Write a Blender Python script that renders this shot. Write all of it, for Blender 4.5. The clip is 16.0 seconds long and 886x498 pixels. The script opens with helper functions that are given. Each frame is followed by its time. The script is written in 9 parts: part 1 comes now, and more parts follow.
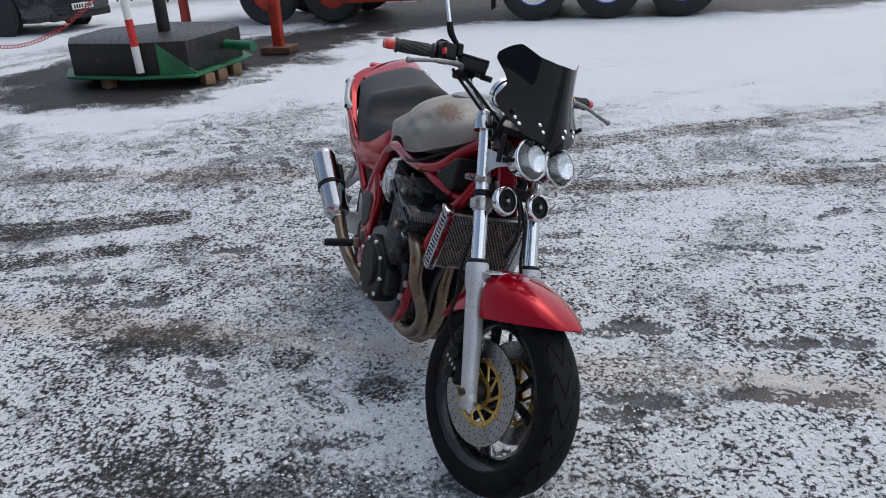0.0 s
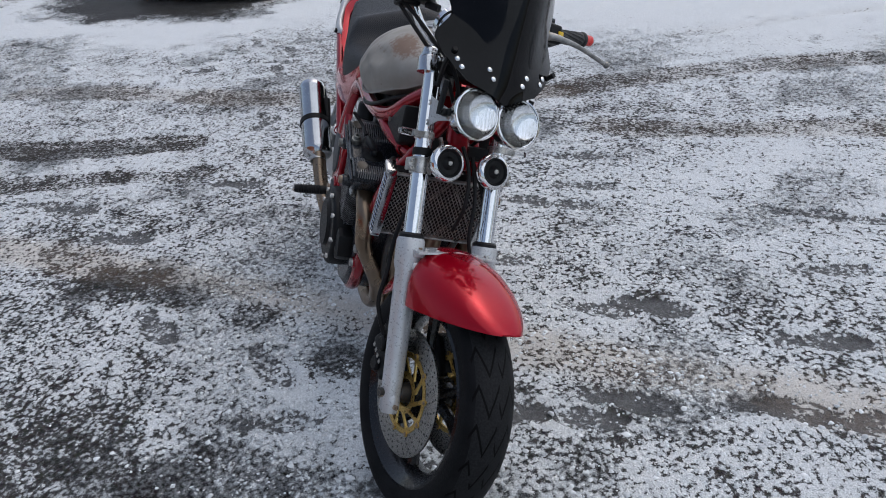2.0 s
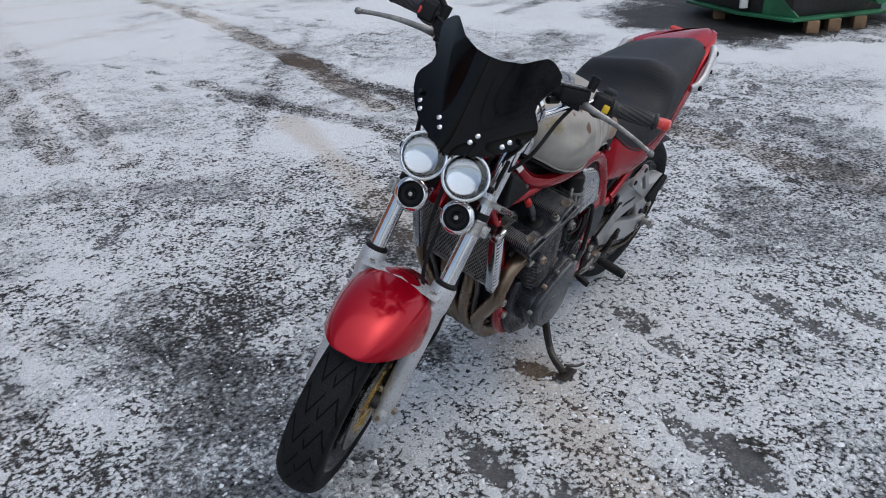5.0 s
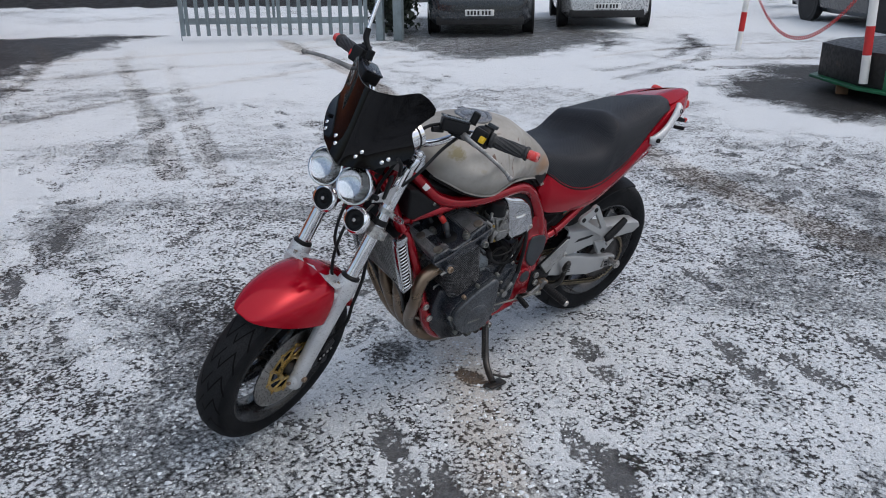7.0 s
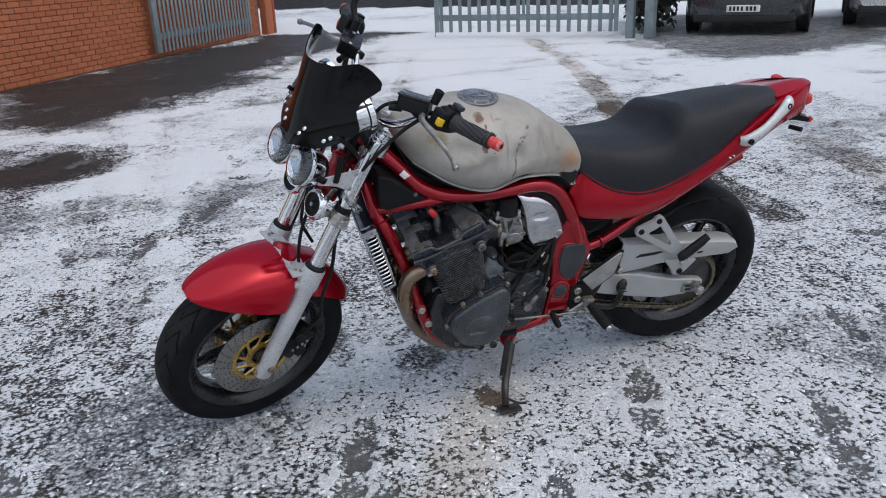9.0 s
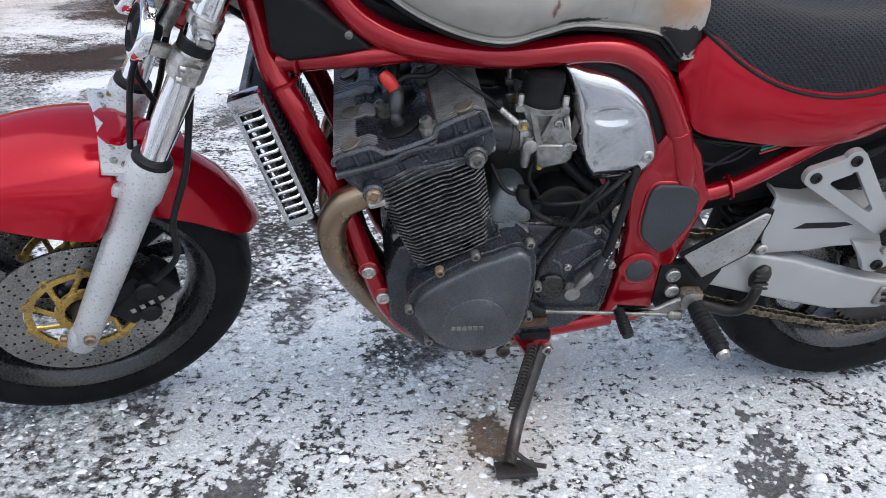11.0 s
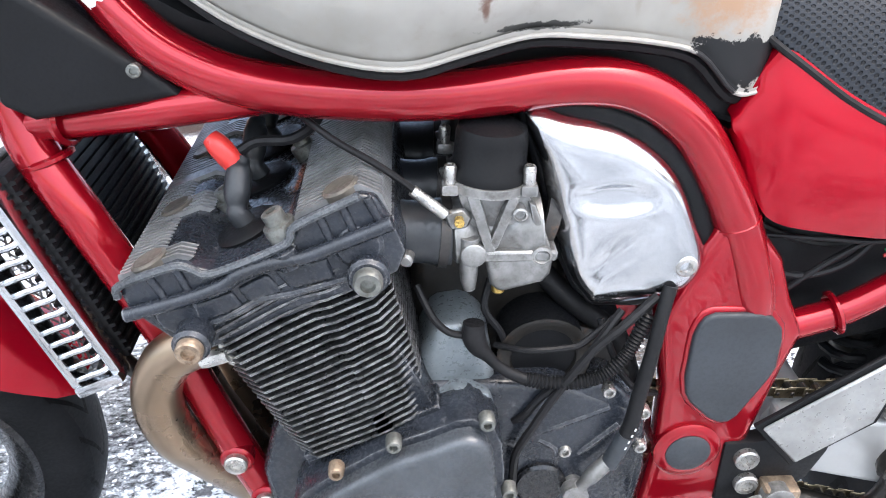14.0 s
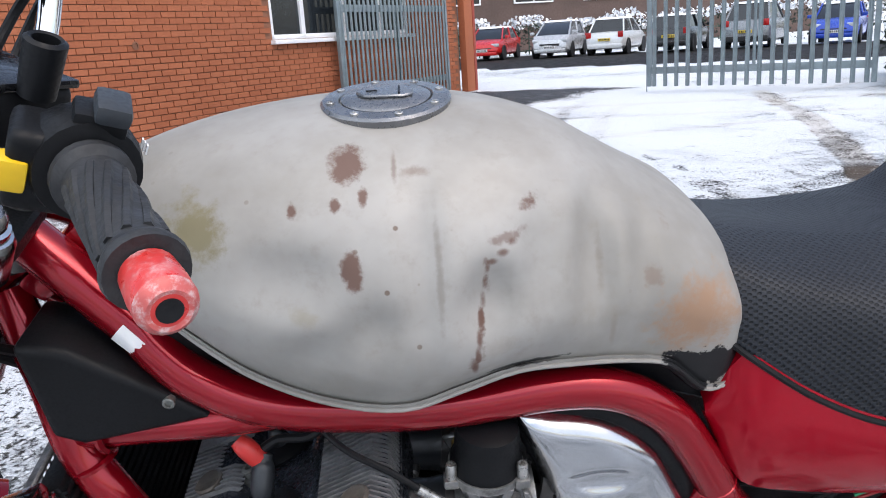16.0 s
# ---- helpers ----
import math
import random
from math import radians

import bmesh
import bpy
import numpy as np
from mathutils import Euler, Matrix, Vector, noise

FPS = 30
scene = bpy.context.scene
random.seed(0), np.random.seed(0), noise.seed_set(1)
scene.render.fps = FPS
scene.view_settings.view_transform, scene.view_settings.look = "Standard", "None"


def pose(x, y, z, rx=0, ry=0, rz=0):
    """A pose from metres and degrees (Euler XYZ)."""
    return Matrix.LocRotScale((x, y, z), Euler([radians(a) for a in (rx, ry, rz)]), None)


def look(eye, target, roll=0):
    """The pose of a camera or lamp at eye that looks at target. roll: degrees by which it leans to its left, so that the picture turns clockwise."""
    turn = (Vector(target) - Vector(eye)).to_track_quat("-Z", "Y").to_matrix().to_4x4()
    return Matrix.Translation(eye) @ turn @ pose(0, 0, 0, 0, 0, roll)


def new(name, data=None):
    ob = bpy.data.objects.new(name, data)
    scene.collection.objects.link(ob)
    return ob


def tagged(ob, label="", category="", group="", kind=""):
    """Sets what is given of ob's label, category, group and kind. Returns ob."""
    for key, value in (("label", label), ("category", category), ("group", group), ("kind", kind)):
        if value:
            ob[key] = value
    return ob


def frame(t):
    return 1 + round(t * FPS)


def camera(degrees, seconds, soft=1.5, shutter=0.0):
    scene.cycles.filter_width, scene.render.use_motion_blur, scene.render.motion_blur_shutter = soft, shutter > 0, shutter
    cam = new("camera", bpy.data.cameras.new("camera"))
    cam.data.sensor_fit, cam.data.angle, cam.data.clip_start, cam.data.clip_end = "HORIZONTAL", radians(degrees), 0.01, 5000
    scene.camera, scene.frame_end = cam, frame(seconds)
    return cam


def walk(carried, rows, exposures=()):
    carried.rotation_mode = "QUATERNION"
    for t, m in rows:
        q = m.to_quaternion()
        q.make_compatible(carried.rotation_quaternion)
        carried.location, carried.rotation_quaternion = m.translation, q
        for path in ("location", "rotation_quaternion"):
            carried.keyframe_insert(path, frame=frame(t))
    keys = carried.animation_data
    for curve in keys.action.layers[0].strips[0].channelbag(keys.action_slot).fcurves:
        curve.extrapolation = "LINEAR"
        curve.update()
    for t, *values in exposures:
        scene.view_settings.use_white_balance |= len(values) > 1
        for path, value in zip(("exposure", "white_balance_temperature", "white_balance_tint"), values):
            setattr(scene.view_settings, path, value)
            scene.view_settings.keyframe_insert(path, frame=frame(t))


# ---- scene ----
cam = camera(58.2, 16.0, soft=1.0)
PATH = [
    (0, (3.351, -0.539, 1.575), (1.557, -0.102, 0.809), -3.3),
    (0.5, (3.345, -0.312, 1.553), (1.556, -0.105, 0.682), -5.9),
    (1, (3.345, -0.121, 1.532), (1.56, -0.012, 0.636), -3.3),
    (1.5, (3.167, -0.078, 1.509), (1.388, 0.011, 0.6), -3.8),
    (2, (3.006, -0.029, 1.503), (1.246, 0.134, 0.568), -3.8),
    (2.5, (2.96, 0.22, 1.507), (1.194, 0.098, 0.576), -5.5),
    (3, (2.886, 0.44, 1.514), (1.169, 0.099, 0.547), -6.5),
    (3.5, (2.737, 0.651, 1.508), (1.084, 0.075, 0.539), -5.5),
    (3.7, (2.705, 0.74, 1.518), (1.095, 0.061, 0.545), -5.0),
    (5.8, (2.658, 1.748, 1.535), (1.357, 0.445, 0.753), 0.5),
    (6, (2.619, 1.834, 1.537), (1.348, 0.5, 0.759), 0.7),
    (6.5, (2.564, 2.024, 1.53), (1.342, 0.622, 0.793), -0.1),
    (7, (2.461, 2.192, 1.523), (1.297, 0.727, 0.817), -0.6),
    (7.5, (2.233, 2.38, 1.518), (1.234, 0.787, 0.834), -3.1),
    (8, (2.014, 2.419, 1.46), (1.073, 0.785, 0.793), -3.3),
    (8.5, (1.786, 2.378, 1.429), (1.014, 0.665, 0.745), -4.1),
    (9, (1.56, 2.36, 1.385), (0.995, 0.569, 0.7), -2.2),
    (9.2, (1.497, 2.326, 1.365), (0.991, 0.521, 0.666), -1.4),
    (11.3, (0.934, 1.258, 0.848), (0.695, -0.571, 0.073), 1.54),
    (11.5, (0.898, 1.171, 0.808), (0.647, -0.681, 0.094), 1.66),
    (12, (0.775, 1.035, 0.729), (0.493, -0.848, 0.116), 1.98),
    (12.5, (0.735, 0.969, 0.69), (0.492, -0.922, 0.088), 1.67),
    (13, (0.765, 0.952, 0.685), (0.603, -0.957, 0.11), 0.36),
    (13.5, (0.767, 0.947, 0.716), (0.645, -0.972, 0.165), -0.74),
    (14, (0.771, 0.937, 0.789), (0.682, -0.991, 0.262), -1.34),
    (14.5, (0.754, 0.922, 0.872), (0.68, -1.011, 0.363), -1.74),
    (15, (0.748, 0.926, 0.949), (0.686, -1.011, 0.454), -2.64),
    (15.5, (0.754, 0.942, 1.011), (0.701, -0.996, 0.52), -3.44),
    (16, (0.742, 0.947, 1.062), (0.7, -0.986, 0.553), -3.74),
]
EXPOSURES = [(0, 0.10, 6500, 10), (3.5, 0.04, 6500, 10), (7, 0.08, 6500, 10), (9, 0.20, 6500, 10), (11.5, 1.22, 6550, 10), (12.5, 1.92, 6650, 10), (13.5, 2.02, 6650, 10), (14, 2.12, 6560, 10), (14.5, 1.66, 6600, 10), (15, 1.14, 6600, 10), (16, 0.84, 6450, 11)]
walk(cam, exposures=EXPOSURES, rows=[(t, look(eye, target, roll)) for t, eye, target, roll in PATH])

# ---- world and light: an overcast winter morning ----
world = bpy.data.worlds.new("overcast_sky")
scene.world = world
world.use_nodes = True
wn, wl = world.node_tree.nodes, world.node_tree.links
sky = wn.new("ShaderNodeTexSky")
sky.sky_type, sky.sun_disc = "NISHITA", False
sky.sun_elevation, sky.sun_rotation = radians(58), radians(-45)
sky.air_density, sky.dust_density, sky.ozone_density = 1.0, 3.0, 1.0
grey = wn.new("ShaderNodeHueSaturation")
grey.inputs["Saturation"].default_value = 0.84
wl.new(sky.outputs[0], grey.inputs["Color"])
wl.new(grey.outputs[0], wn["Background"].inputs["Color"])
wn["Background"].inputs["Strength"].default_value = 0.15

sun_data = bpy.data.lights.new("sun", "SUN")
sun_data.energy, sun_data.angle, sun_data.color = 1.0, radians(90), (0.965, 0.985, 0.955)
sun = new("sun", sun_data)
sun.matrix_world = look((0, 0, 30), (-0.38, -0.38, 30 - 0.85))

# ---- materials ----
class Nodes:
    """A small hand for building node materials."""

    def __init__(self, name):
        self.mat = bpy.data.materials.new(name)
        self.mat.use_nodes = True
        self.tree = self.mat.node_tree
        self.bsdf = self.tree.nodes["Principled BSDF"]
        self.coord = None

    def add(self, kind, **settings):
        node = self.tree.nodes.new(kind)
        if "operation" in settings:
            node.operation = settings["operation"]
        if "use_clamp" in settings:
            node.use_clamp = settings["use_clamp"]
        if "feature" in settings:
            node.feature = settings["feature"]
        if "data_type" in settings:
            node.data_type, node.blend_type = settings["data_type"], settings["blend_type"]
        if "interpolation_type" in settings:
            node.interpolation_type = settings["interpolation_type"]
        if "attribute_name" in settings:
            node.attribute_name = settings["attribute_name"]
        return node

    def link(self, a, b):
        self.tree.links.new(a, b)

    def put(self, socket, value):
        if isinstance(value, bpy.types.NodeSocket):
            self.link(value, socket)
        elif isinstance(value, (tuple, list)) and len(value) == 3 and socket.type == "RGBA":
            socket.default_value = (*value, 1)
        else:
            socket.default_value = value

    def place(self, scale=None):
        if self.coord is None:
            self.coord = self.add("ShaderNodeTexCoord").outputs["Object"]
        if scale is None:
            return self.coord
        mapping = self.add("ShaderNodeMapping")
        self.link(self.coord, mapping.inputs["Vector"])
        mapping.inputs["Scale"].default_value = scale
        return mapping.outputs[0]

    def noise(self, scale, detail=4, rough=0.55, stretch=None, where=None):
        node = self.add("ShaderNodeTexNoise")
        self.link(where or self.place(stretch), node.inputs["Vector"])
        node.inputs["Scale"].default_value = scale
        node.inputs["Detail"].default_value = detail
        node.inputs["Roughness"].default_value = rough
        return node.outputs["Fac"]

    def voronoi(self, scale, feature="F1", out="Distance", rand=1.0, stretch=None, where=None):
        node = self.add("ShaderNodeTexVoronoi", feature=feature)
        self.link(where or self.place(stretch), node.inputs["Vector"])
        node.inputs["Scale"].default_value = scale
        node.inputs["Randomness"].default_value = rand
        return node.outputs[out]

    def math(self, op, a, b=0.5, clamp=False):
        node = self.add("ShaderNodeMath", operation=op, use_clamp=clamp)
        self.put(node.inputs[0], a)
        self.put(node.inputs[1], b)
        return node.outputs[0]

    def ramp(self, value, low, high, to_low=0.0, to_high=1.0):
        node = self.add("ShaderNodeMapRange", interpolation_type="SMOOTHSTEP")
        self.put(node.inputs[0], value)
        for k, v in zip((1, 2, 3, 4), (low, high, to_low, to_high)):
            self.put(node.inputs[k], v)
        return node.outputs[0]

    def mix(self, fac, a, b, blend="MIX"):
        node = self.add("ShaderNodeMix", data_type="RGBA", blend_type=blend)
        self.put(node.inputs[0], fac)
        self.put(node.inputs[6], a)
        self.put(node.inputs[7], b)
        return node.outputs[2]

    def bump(self, height, strength=0.3, distance=0.01, under=None):
        node = self.add("ShaderNodeBump")
        node.inputs["Strength"].default_value = strength
        node.inputs["Distance"].default_value = distance
        self.link(height, node.inputs["Height"])
        if under is not None:
            self.link(under, node.inputs["Normal"])
        return node.outputs[0]

    def finish(self, color, rough=0.5, metal=0.0, normal=None, **more):
        self.put(self.bsdf.inputs["Base Color"], color)
        self.put(self.bsdf.inputs["Roughness"], rough)
        self.put(self.bsdf.inputs["Metallic"], metal)
        if normal is not None:
            self.link(normal, self.bsdf.inputs["Normal"])
        for key, value in more.items():
            self.put(self.bsdf.inputs[key.replace("_", " ").title().replace("Ior", "IOR")], value)
        return self.mat


def shade(c, k):
    return tuple(min(1.0, v * k) for v in c)


def surface(name, base, rough=0.5, metal=0.0, vary=0.25, scale=9.0, fine=90.0, relief=0.15, depth=0.002,
            dirt=None, dirt_amount=0.3, rough_vary=0.12, edge=None, **more):
    """A plain material with large and small variation, fine relief and patches of dirt or wear."""
    n = Nodes(name)
    large, small = n.noise(scale, 5), n.noise(fine, 3)
    color = n.mix(n.ramp(large, 0.3, 0.7), shade(base, 1 - vary), shade(base, 1 + vary * 0.6))
    color = n.mix(n.ramp(small, 0.35, 0.75, 0, 0.35), color, shade(base, 1 - vary))
    if dirt:
        spots = n.noise(scale * 2.3, 8, 0.7)
        color = n.mix(n.ramp(spots, 0.62 - dirt_amount * 0.35, 0.75, 0, 0.9), color, dirt)
    # Edges are lightened in colour for worn paint and for highlights along them.
    if edge:
        rounded = n.add("ShaderNodeBevel", samples=4)
        rounded.inputs["Radius"].default_value = 0.0030
        turn = n.add("ShaderNodeVectorMath", operation="DOT_PRODUCT")
        n.link(rounded.outputs[0], turn.inputs[0])
        n.link(n.add("ShaderNodeNewGeometry").outputs["Normal"], turn.inputs[1])
        rubbed_glint = n.math("MULTIPLY", n.ramp(turn.outputs["Value"], 0.985, 0.86), n.ramp(n.noise(55, 5, 0.7), 0.38, 0.62, 0.1, 0.75))
        color = n.mix(rubbed_glint, color, edge)
    r = n.ramp(small, 0.3, 0.7, max(0.02, rough - rough_vary), min(1, rough + rough_vary))
    return n.finish(color, r, metal, n.bump(small, relief, depth), **more)


RED = surface("red_lacquer", (0.345, 0.002, 0.013), 0.14, 0.36, 0.06, 3, 400, 0.01, 0.0002, (0.16, 0.008, 0.010), -0.10,
              0.03, coat_weight=0.26, coat_roughness=0.02, specular_ior_level=0.2)
FRAME_RED = surface("red_frame_paint", (0.285, 0.003, 0.011), 0.18, 0.50, 0.10, 4, 300, 0.015, 0.0003, (0.08, 0.010, 0.010), -0.06,
                    0.04, coat_weight=0.65, coat_roughness=0.025, specular_ior_level=0.2)
BLACK = surface("black_plastic", (0.006, 0.0064, 0.0075), 0.48, 0, 0.4, 12, 350, 0.12, 0.0006, specular_ior_level=0.2)
GLOSS_BLACK = surface("gloss_black_paint", (0.008, 0.0085, 0.010), 0.22, 0, 0.3, 8, 200, 0.03, 0.0005)
ENGINE = surface("worn_black_engine_paint", (0.021, 0.0245, 0.0315), 0.25, 0.10, 0.45, 14, 260, 0.25, 0.0008,
                 (0.20, 0.20, 0.205), 0.0, edge=(0.30, 0.30, 0.31), specular_ior_level=0.50)
COVER = surface("grey_black_cast_cover", (0.062, 0.069, 0.078), 0.28, 0.22, 0.6, 9, 300, 0.22, 0.0007,
                (0.13, 0.14, 0.15), 0.16, 0.14, (0.26, 0.27, 0.28))
RUBBER_GREY = surface("dark_grey_plastic_plug", (0.026, 0.031, 0.037), 0.5, 0, 0.3, 12, 300, 0.1, 0.0005)
SOFT = surface("black_rubber", (0.010, 0.010, 0.011), 0.50, 0, 0.3, 20, 250, 0.2, 0.0008, specular_ior_level=0.2)
CHROME = surface("chrome_plate", (0.78, 0.79, 0.81), 0.09, 1.0, 0.10, 8, 180, 0.02, 0.0004, (0.42, 0.42, 0.43), 0.0, 0.04)
WORN_CHROME = surface("scuffed_chrome", (0.53, 0.54, 0.56), 0.17, 1.0, 0.10, 9, 220, 0.015, 0.0002, (0.50, 0.51, 0.52), 0.18, 0.05)
SILVER = surface("silver_painted_alloy", (0.52, 0.53, 0.545), 0.36, 0.35, 0.13, 9, 200, 0.08, 0.0006, (0.30, 0.29, 0.28), 0.0)
SWING = surface("pale_silver_swingarm_paint", (0.37, 0.375, 0.375), 0.36, 0.30, 0.05, 8, 160, 0.02, 0.0003, None, 0.3, 0.02)
CAST = surface("bare_cast_alloy", (0.28, 0.278, 0.272), 0.42, 0.75, 0.40, 26, 240, 0.30, 0.0008, (0.085, 0.078, 0.068), 0.42, 0.14, (0.55, 0.55, 0.54))
ZINC = surface("dull_zinc_steel", (0.50, 0.49, 0.47), 0.36, 0.9, 0.35, 60, 400, 0.2, 0.0005, (0.20, 0.11, 0.06), 0.20)
BOLT_DULL = surface("dull_grey_bolt_steel", (0.21, 0.215, 0.20), 0.45, 0.7, 0.4, 70, 400, 0.25, 0.0005, (0.09, 0.075, 0.055), 0.35)
BOLT_RUST = surface("rusty_bolt_steel", (0.34, 0.26, 0.19), 0.5, 0.7, 0.45, 80, 500, 0.3, 0.0005, (0.13, 0.06, 0.03), 0.4)
PIPE = surface("heat_browned_exhaust_steel", (0.27, 0.200, 0.142), 0.30, 0.9, 0.16, 5, 22, 0.01, 0.0003, (0.18, 0.125, 0.085), -0.10, 0.05)
GOLD = surface("gold_anodised_alloy", (0.62, 0.42, 0.13), 0.34, 0.9, 0.25, 20, 200, 0.08, 0.0005, (0.16, 0.11, 0.05), 0.12)
DISC = surface("machined_disc_steel", (0.34, 0.335, 0.325), 0.30, 1.0, 0.15, 30, 300, 0.06, 0.0004, (0.22, 0.18, 0.14), 0.1)
CHAIN = surface("oily_chain_steel", (0.20, 0.165, 0.11), 0.38, 0.9, 0.4, 60, 300, 0.2, 0.0006, (0.03, 0.025, 0.02), 0.30)
DARK_STEEL = surface("dark_oily_steel", (0.05, 0.047, 0.045), 0.42, 0.5, 0.4, 25, 240, 0.3, 0.001, (0.14, 0.075, 0.04), 0.22)
HEEL = surface("scuffed_heel_plate_alloy", (0.34, 0.34, 0.335), 0.38, 0.55, 0.30, 14, 180, 0.08, 0.0004, (0.16, 0.15, 0.135), 0.22)
GREASE = surface("greasy_black_steel", (0.020, 0.018, 0.016), 0.40, 0.4, 0.4, 25, 240, 0.3, 0.001, (0.07, 0.045, 0.03), 0.15)
RUST = surface("rusty_steel", (0.12, 0.062, 0.035), 0.75, 0.2, 0.5, 18, 200, 0.5, 0.002, (0.25, 0.12, 0.06), 0.3)
YELLOW = surface("yellow_plastic", (0.72, 0.46, 0.01), 0.4, 0, 0.1)
SIGNAL_RED = surface("red_plastic", (0.58, 0.035, 0.03), 0.38, 0, 0.15, 20, 120, 0.1, 0.0006, (0.62, 0.60, 0.58), 0.10)
WHITE_STICKER = surface("white_sticker", (0.78, 0.78, 0.78), 0.45, 0, 0.05)
FIN_EDGE = surface("worn_fin_edges", (0.034, 0.035, 0.037), 0.34, 0.35, 0.5, 30, 250, 0.2, 0.0006, (0.16, 0.16, 0.165), 0.0, 0.10, (0.48, 0.485, 0.50))


def bare_tank_material():
    """Sanded bare steel with blotches, flash rust, a few runs, darker streaks and a black primer rest at the back."""
    n = Nodes("sanded_bare_steel")
    big, mid, small = n.noise(5, 5, 0.6), n.noise(16, 6, 0.65), n.noise(160, 3)
    color = n.mix(n.ramp(big, 0.32, 0.68), (0.25, 0.236, 0.211), (0.365, 0.350, 0.325))
    color = n.mix(n.ramp(mid, 0.56, 0.80, 0, 0.55), color, (0.30, 0.275, 0.245))
    brush = n.noise(7, 6, 0.6, (1, 1, 0.25))
    color = n.mix(n.ramp(brush, 0.60, 0.80, 0, 0.4), color, (0.27, 0.255, 0.235))
    color = n.mix(n.ramp(n.noise(42, 6, 0.7), 0.50, 0.78, 0, 0.45), color, (0.24, 0.215, 0.18))
    color = n.mix(n.ramp(n.noise(3.2, 6, 0.7, (1, 1, 1.6)), 0.52, 0.68, 0, 0.5), color, (0.27, 0.25, 0.215))
    specks = n.voronoi(34, where=None)
    patchy = n.noise(4.5, 2)
    color = n.mix(n.math("MULTIPLY", n.ramp(specks, 0.09, 0.05), n.ramp(patchy, 0.46, 0.56)), color, (0.13, 0.085, 0.06))
    spot = n.add("ShaderNodeTexCoord").outputs["Object"]
    grain = n.noise(70, 4, 0.7)

    def mark(centre, size, tone, amount=0.9, soft=0.5, rag=1.6):
        nonlocal color
        m = n.add("ShaderNodeVectorMath", operation="SUBTRACT")
        n.link(spot, m.inputs[0])
        m.inputs[1].default_value = (centre[0] - 0.012, centre[1], centre[2])
        d = n.add("ShaderNodeVectorMath", operation="DIVIDE")
        n.link(m.outputs[0], d.inputs[0])
        d.inputs[1].default_value = size
        length = n.add("ShaderNodeVectorMath", operation="LENGTH")
        n.link(d.outputs[0], length.inputs[0])
        ragged = n.math("ADD", length.outputs["Value"], n.math("MULTIPLY", n.math("SUBTRACT", grain, 0.5), rag))
        color = n.mix(n.ramp(ragged, 1.0, 1.0 - soft, 0, amount), color, tone)

    brown = (0.12, 0.060, 0.042)
    mark((0.812, 0.080, 1.025), (0.017, 0.05, 0.011), brown)
    mark((0.812, 0.140, 0.963), (0.011, 0.05, 0.016), brown)
    mark((0.667, 0.118, 0.990), (0.016, 0.04, 0.008), brown)
    mark((0.690, 0.14, 0.972), (0.020, 0.05, 0.005), brown, 0.6)
    mark((0.708, 0.17, 0.945), (0.005, 0.06, 0.026), brown, 0.8)
    mark((0.714, 0.18, 0.905), (0.004, 0.06, 0.034), brown, 0.8)
    mark((0.722, 0.18, 0.876), (0.007, 0.06, 0.014), brown, 0.7)
    mark((0.563, 0.10, 0.910), (0.012, 0.05, 0.010), (0.20, 0.15, 0.12), 0.7)
    for k in range(7):
        mark((0.7075 + 0.0022 * k, 0.18, 0.952 - 0.014 * k), (0.0042, 0.08, 0.012), brown, 0.9, 0.5, 0.7)
    for k in range(4):
        mark((0.704 - 0.009 * k, 0.17, 0.957 + 0.006 * k), (0.008, 0.08, 0.0048), brown, 0.85, 0.5, 0.7)
    mark((0.856, 0.12, 1.002), (0.005, 0.05, 0.006), brown)
    mark((0.822, 0.10, 1.004), (0.006, 0.05, 0.005), brown)
    mark((0.800, 0.10, 1.008), (0.005, 0.05, 0.006), brown)
    mark((0.935, 0.10, 0.985), (0.035, 0.08, 0.028), (0.20, 0.17, 0.085), 0.85, 0.7)
    mark((0.520, 0.10, 0.868), (0.055, 0.06, 0.050), (0.33, 0.19, 0.11), 0.85, 0.8)
    # thin darker upright streaks over the dents in the flank
    mark((0.745, 0.15, 0.960), (0.004, 0.08, 0.070), (0.20, 0.17, 0.14), 0.5, 0.8)
    mark((0.610, 0.12, 0.935), (0.005, 0.08, 0.045), (0.20, 0.17, 0.14), 0.6, 0.8)
    mark((0.600, 0.13, 0.872), (0.004, 0.08, 0.030), (0.22, 0.19, 0.16), 0.5, 0.8)
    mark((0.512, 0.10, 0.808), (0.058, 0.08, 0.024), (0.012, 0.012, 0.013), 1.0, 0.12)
    mark((0.670, 0.16, 0.850), (0.055, 0.06, 0.0045), (0.015, 0.015, 0.015), 0.9, 0.2)
    drip = (0.15, 0.10, 0.075)
    mark((0.760, 0.09, 1.018), (0.014, 0.05, 0.004), drip, 0.6, 0.8)
    mark((0.775, 0.09, 1.022), (0.003, 0.05, 0.010), drip, 0.6, 0.8)
    mark((0.852, 0.16, 0.930), (0.014, 0.05, 0.012), (0.27, 0.24, 0.17), 0.5, 0.8)
    mark((0.700, 0.16, 0.885), (0.024, 0.05, 0.012), (0.27, 0.24, 0.20), 0.45, 0.8)
    mark((0.545, 0.10, 0.945), (0.010, 0.06, 0.012), (0.21, 0.16, 0.13), 0.7, 0.7)
    mark((0.90, -0.13, 0.990), (0.09, 0.07, 0.035), (0.16, 0.085, 0.05), 0.8, 0.5)
    mark((0.80, -0.15, 0.960), (0.10, 0.06, 0.012), (0.15, 0.085, 0.05), 0.7, 0.5)
    rough = n.ramp(big, 0.3, 0.7, 0.62, 0.50)
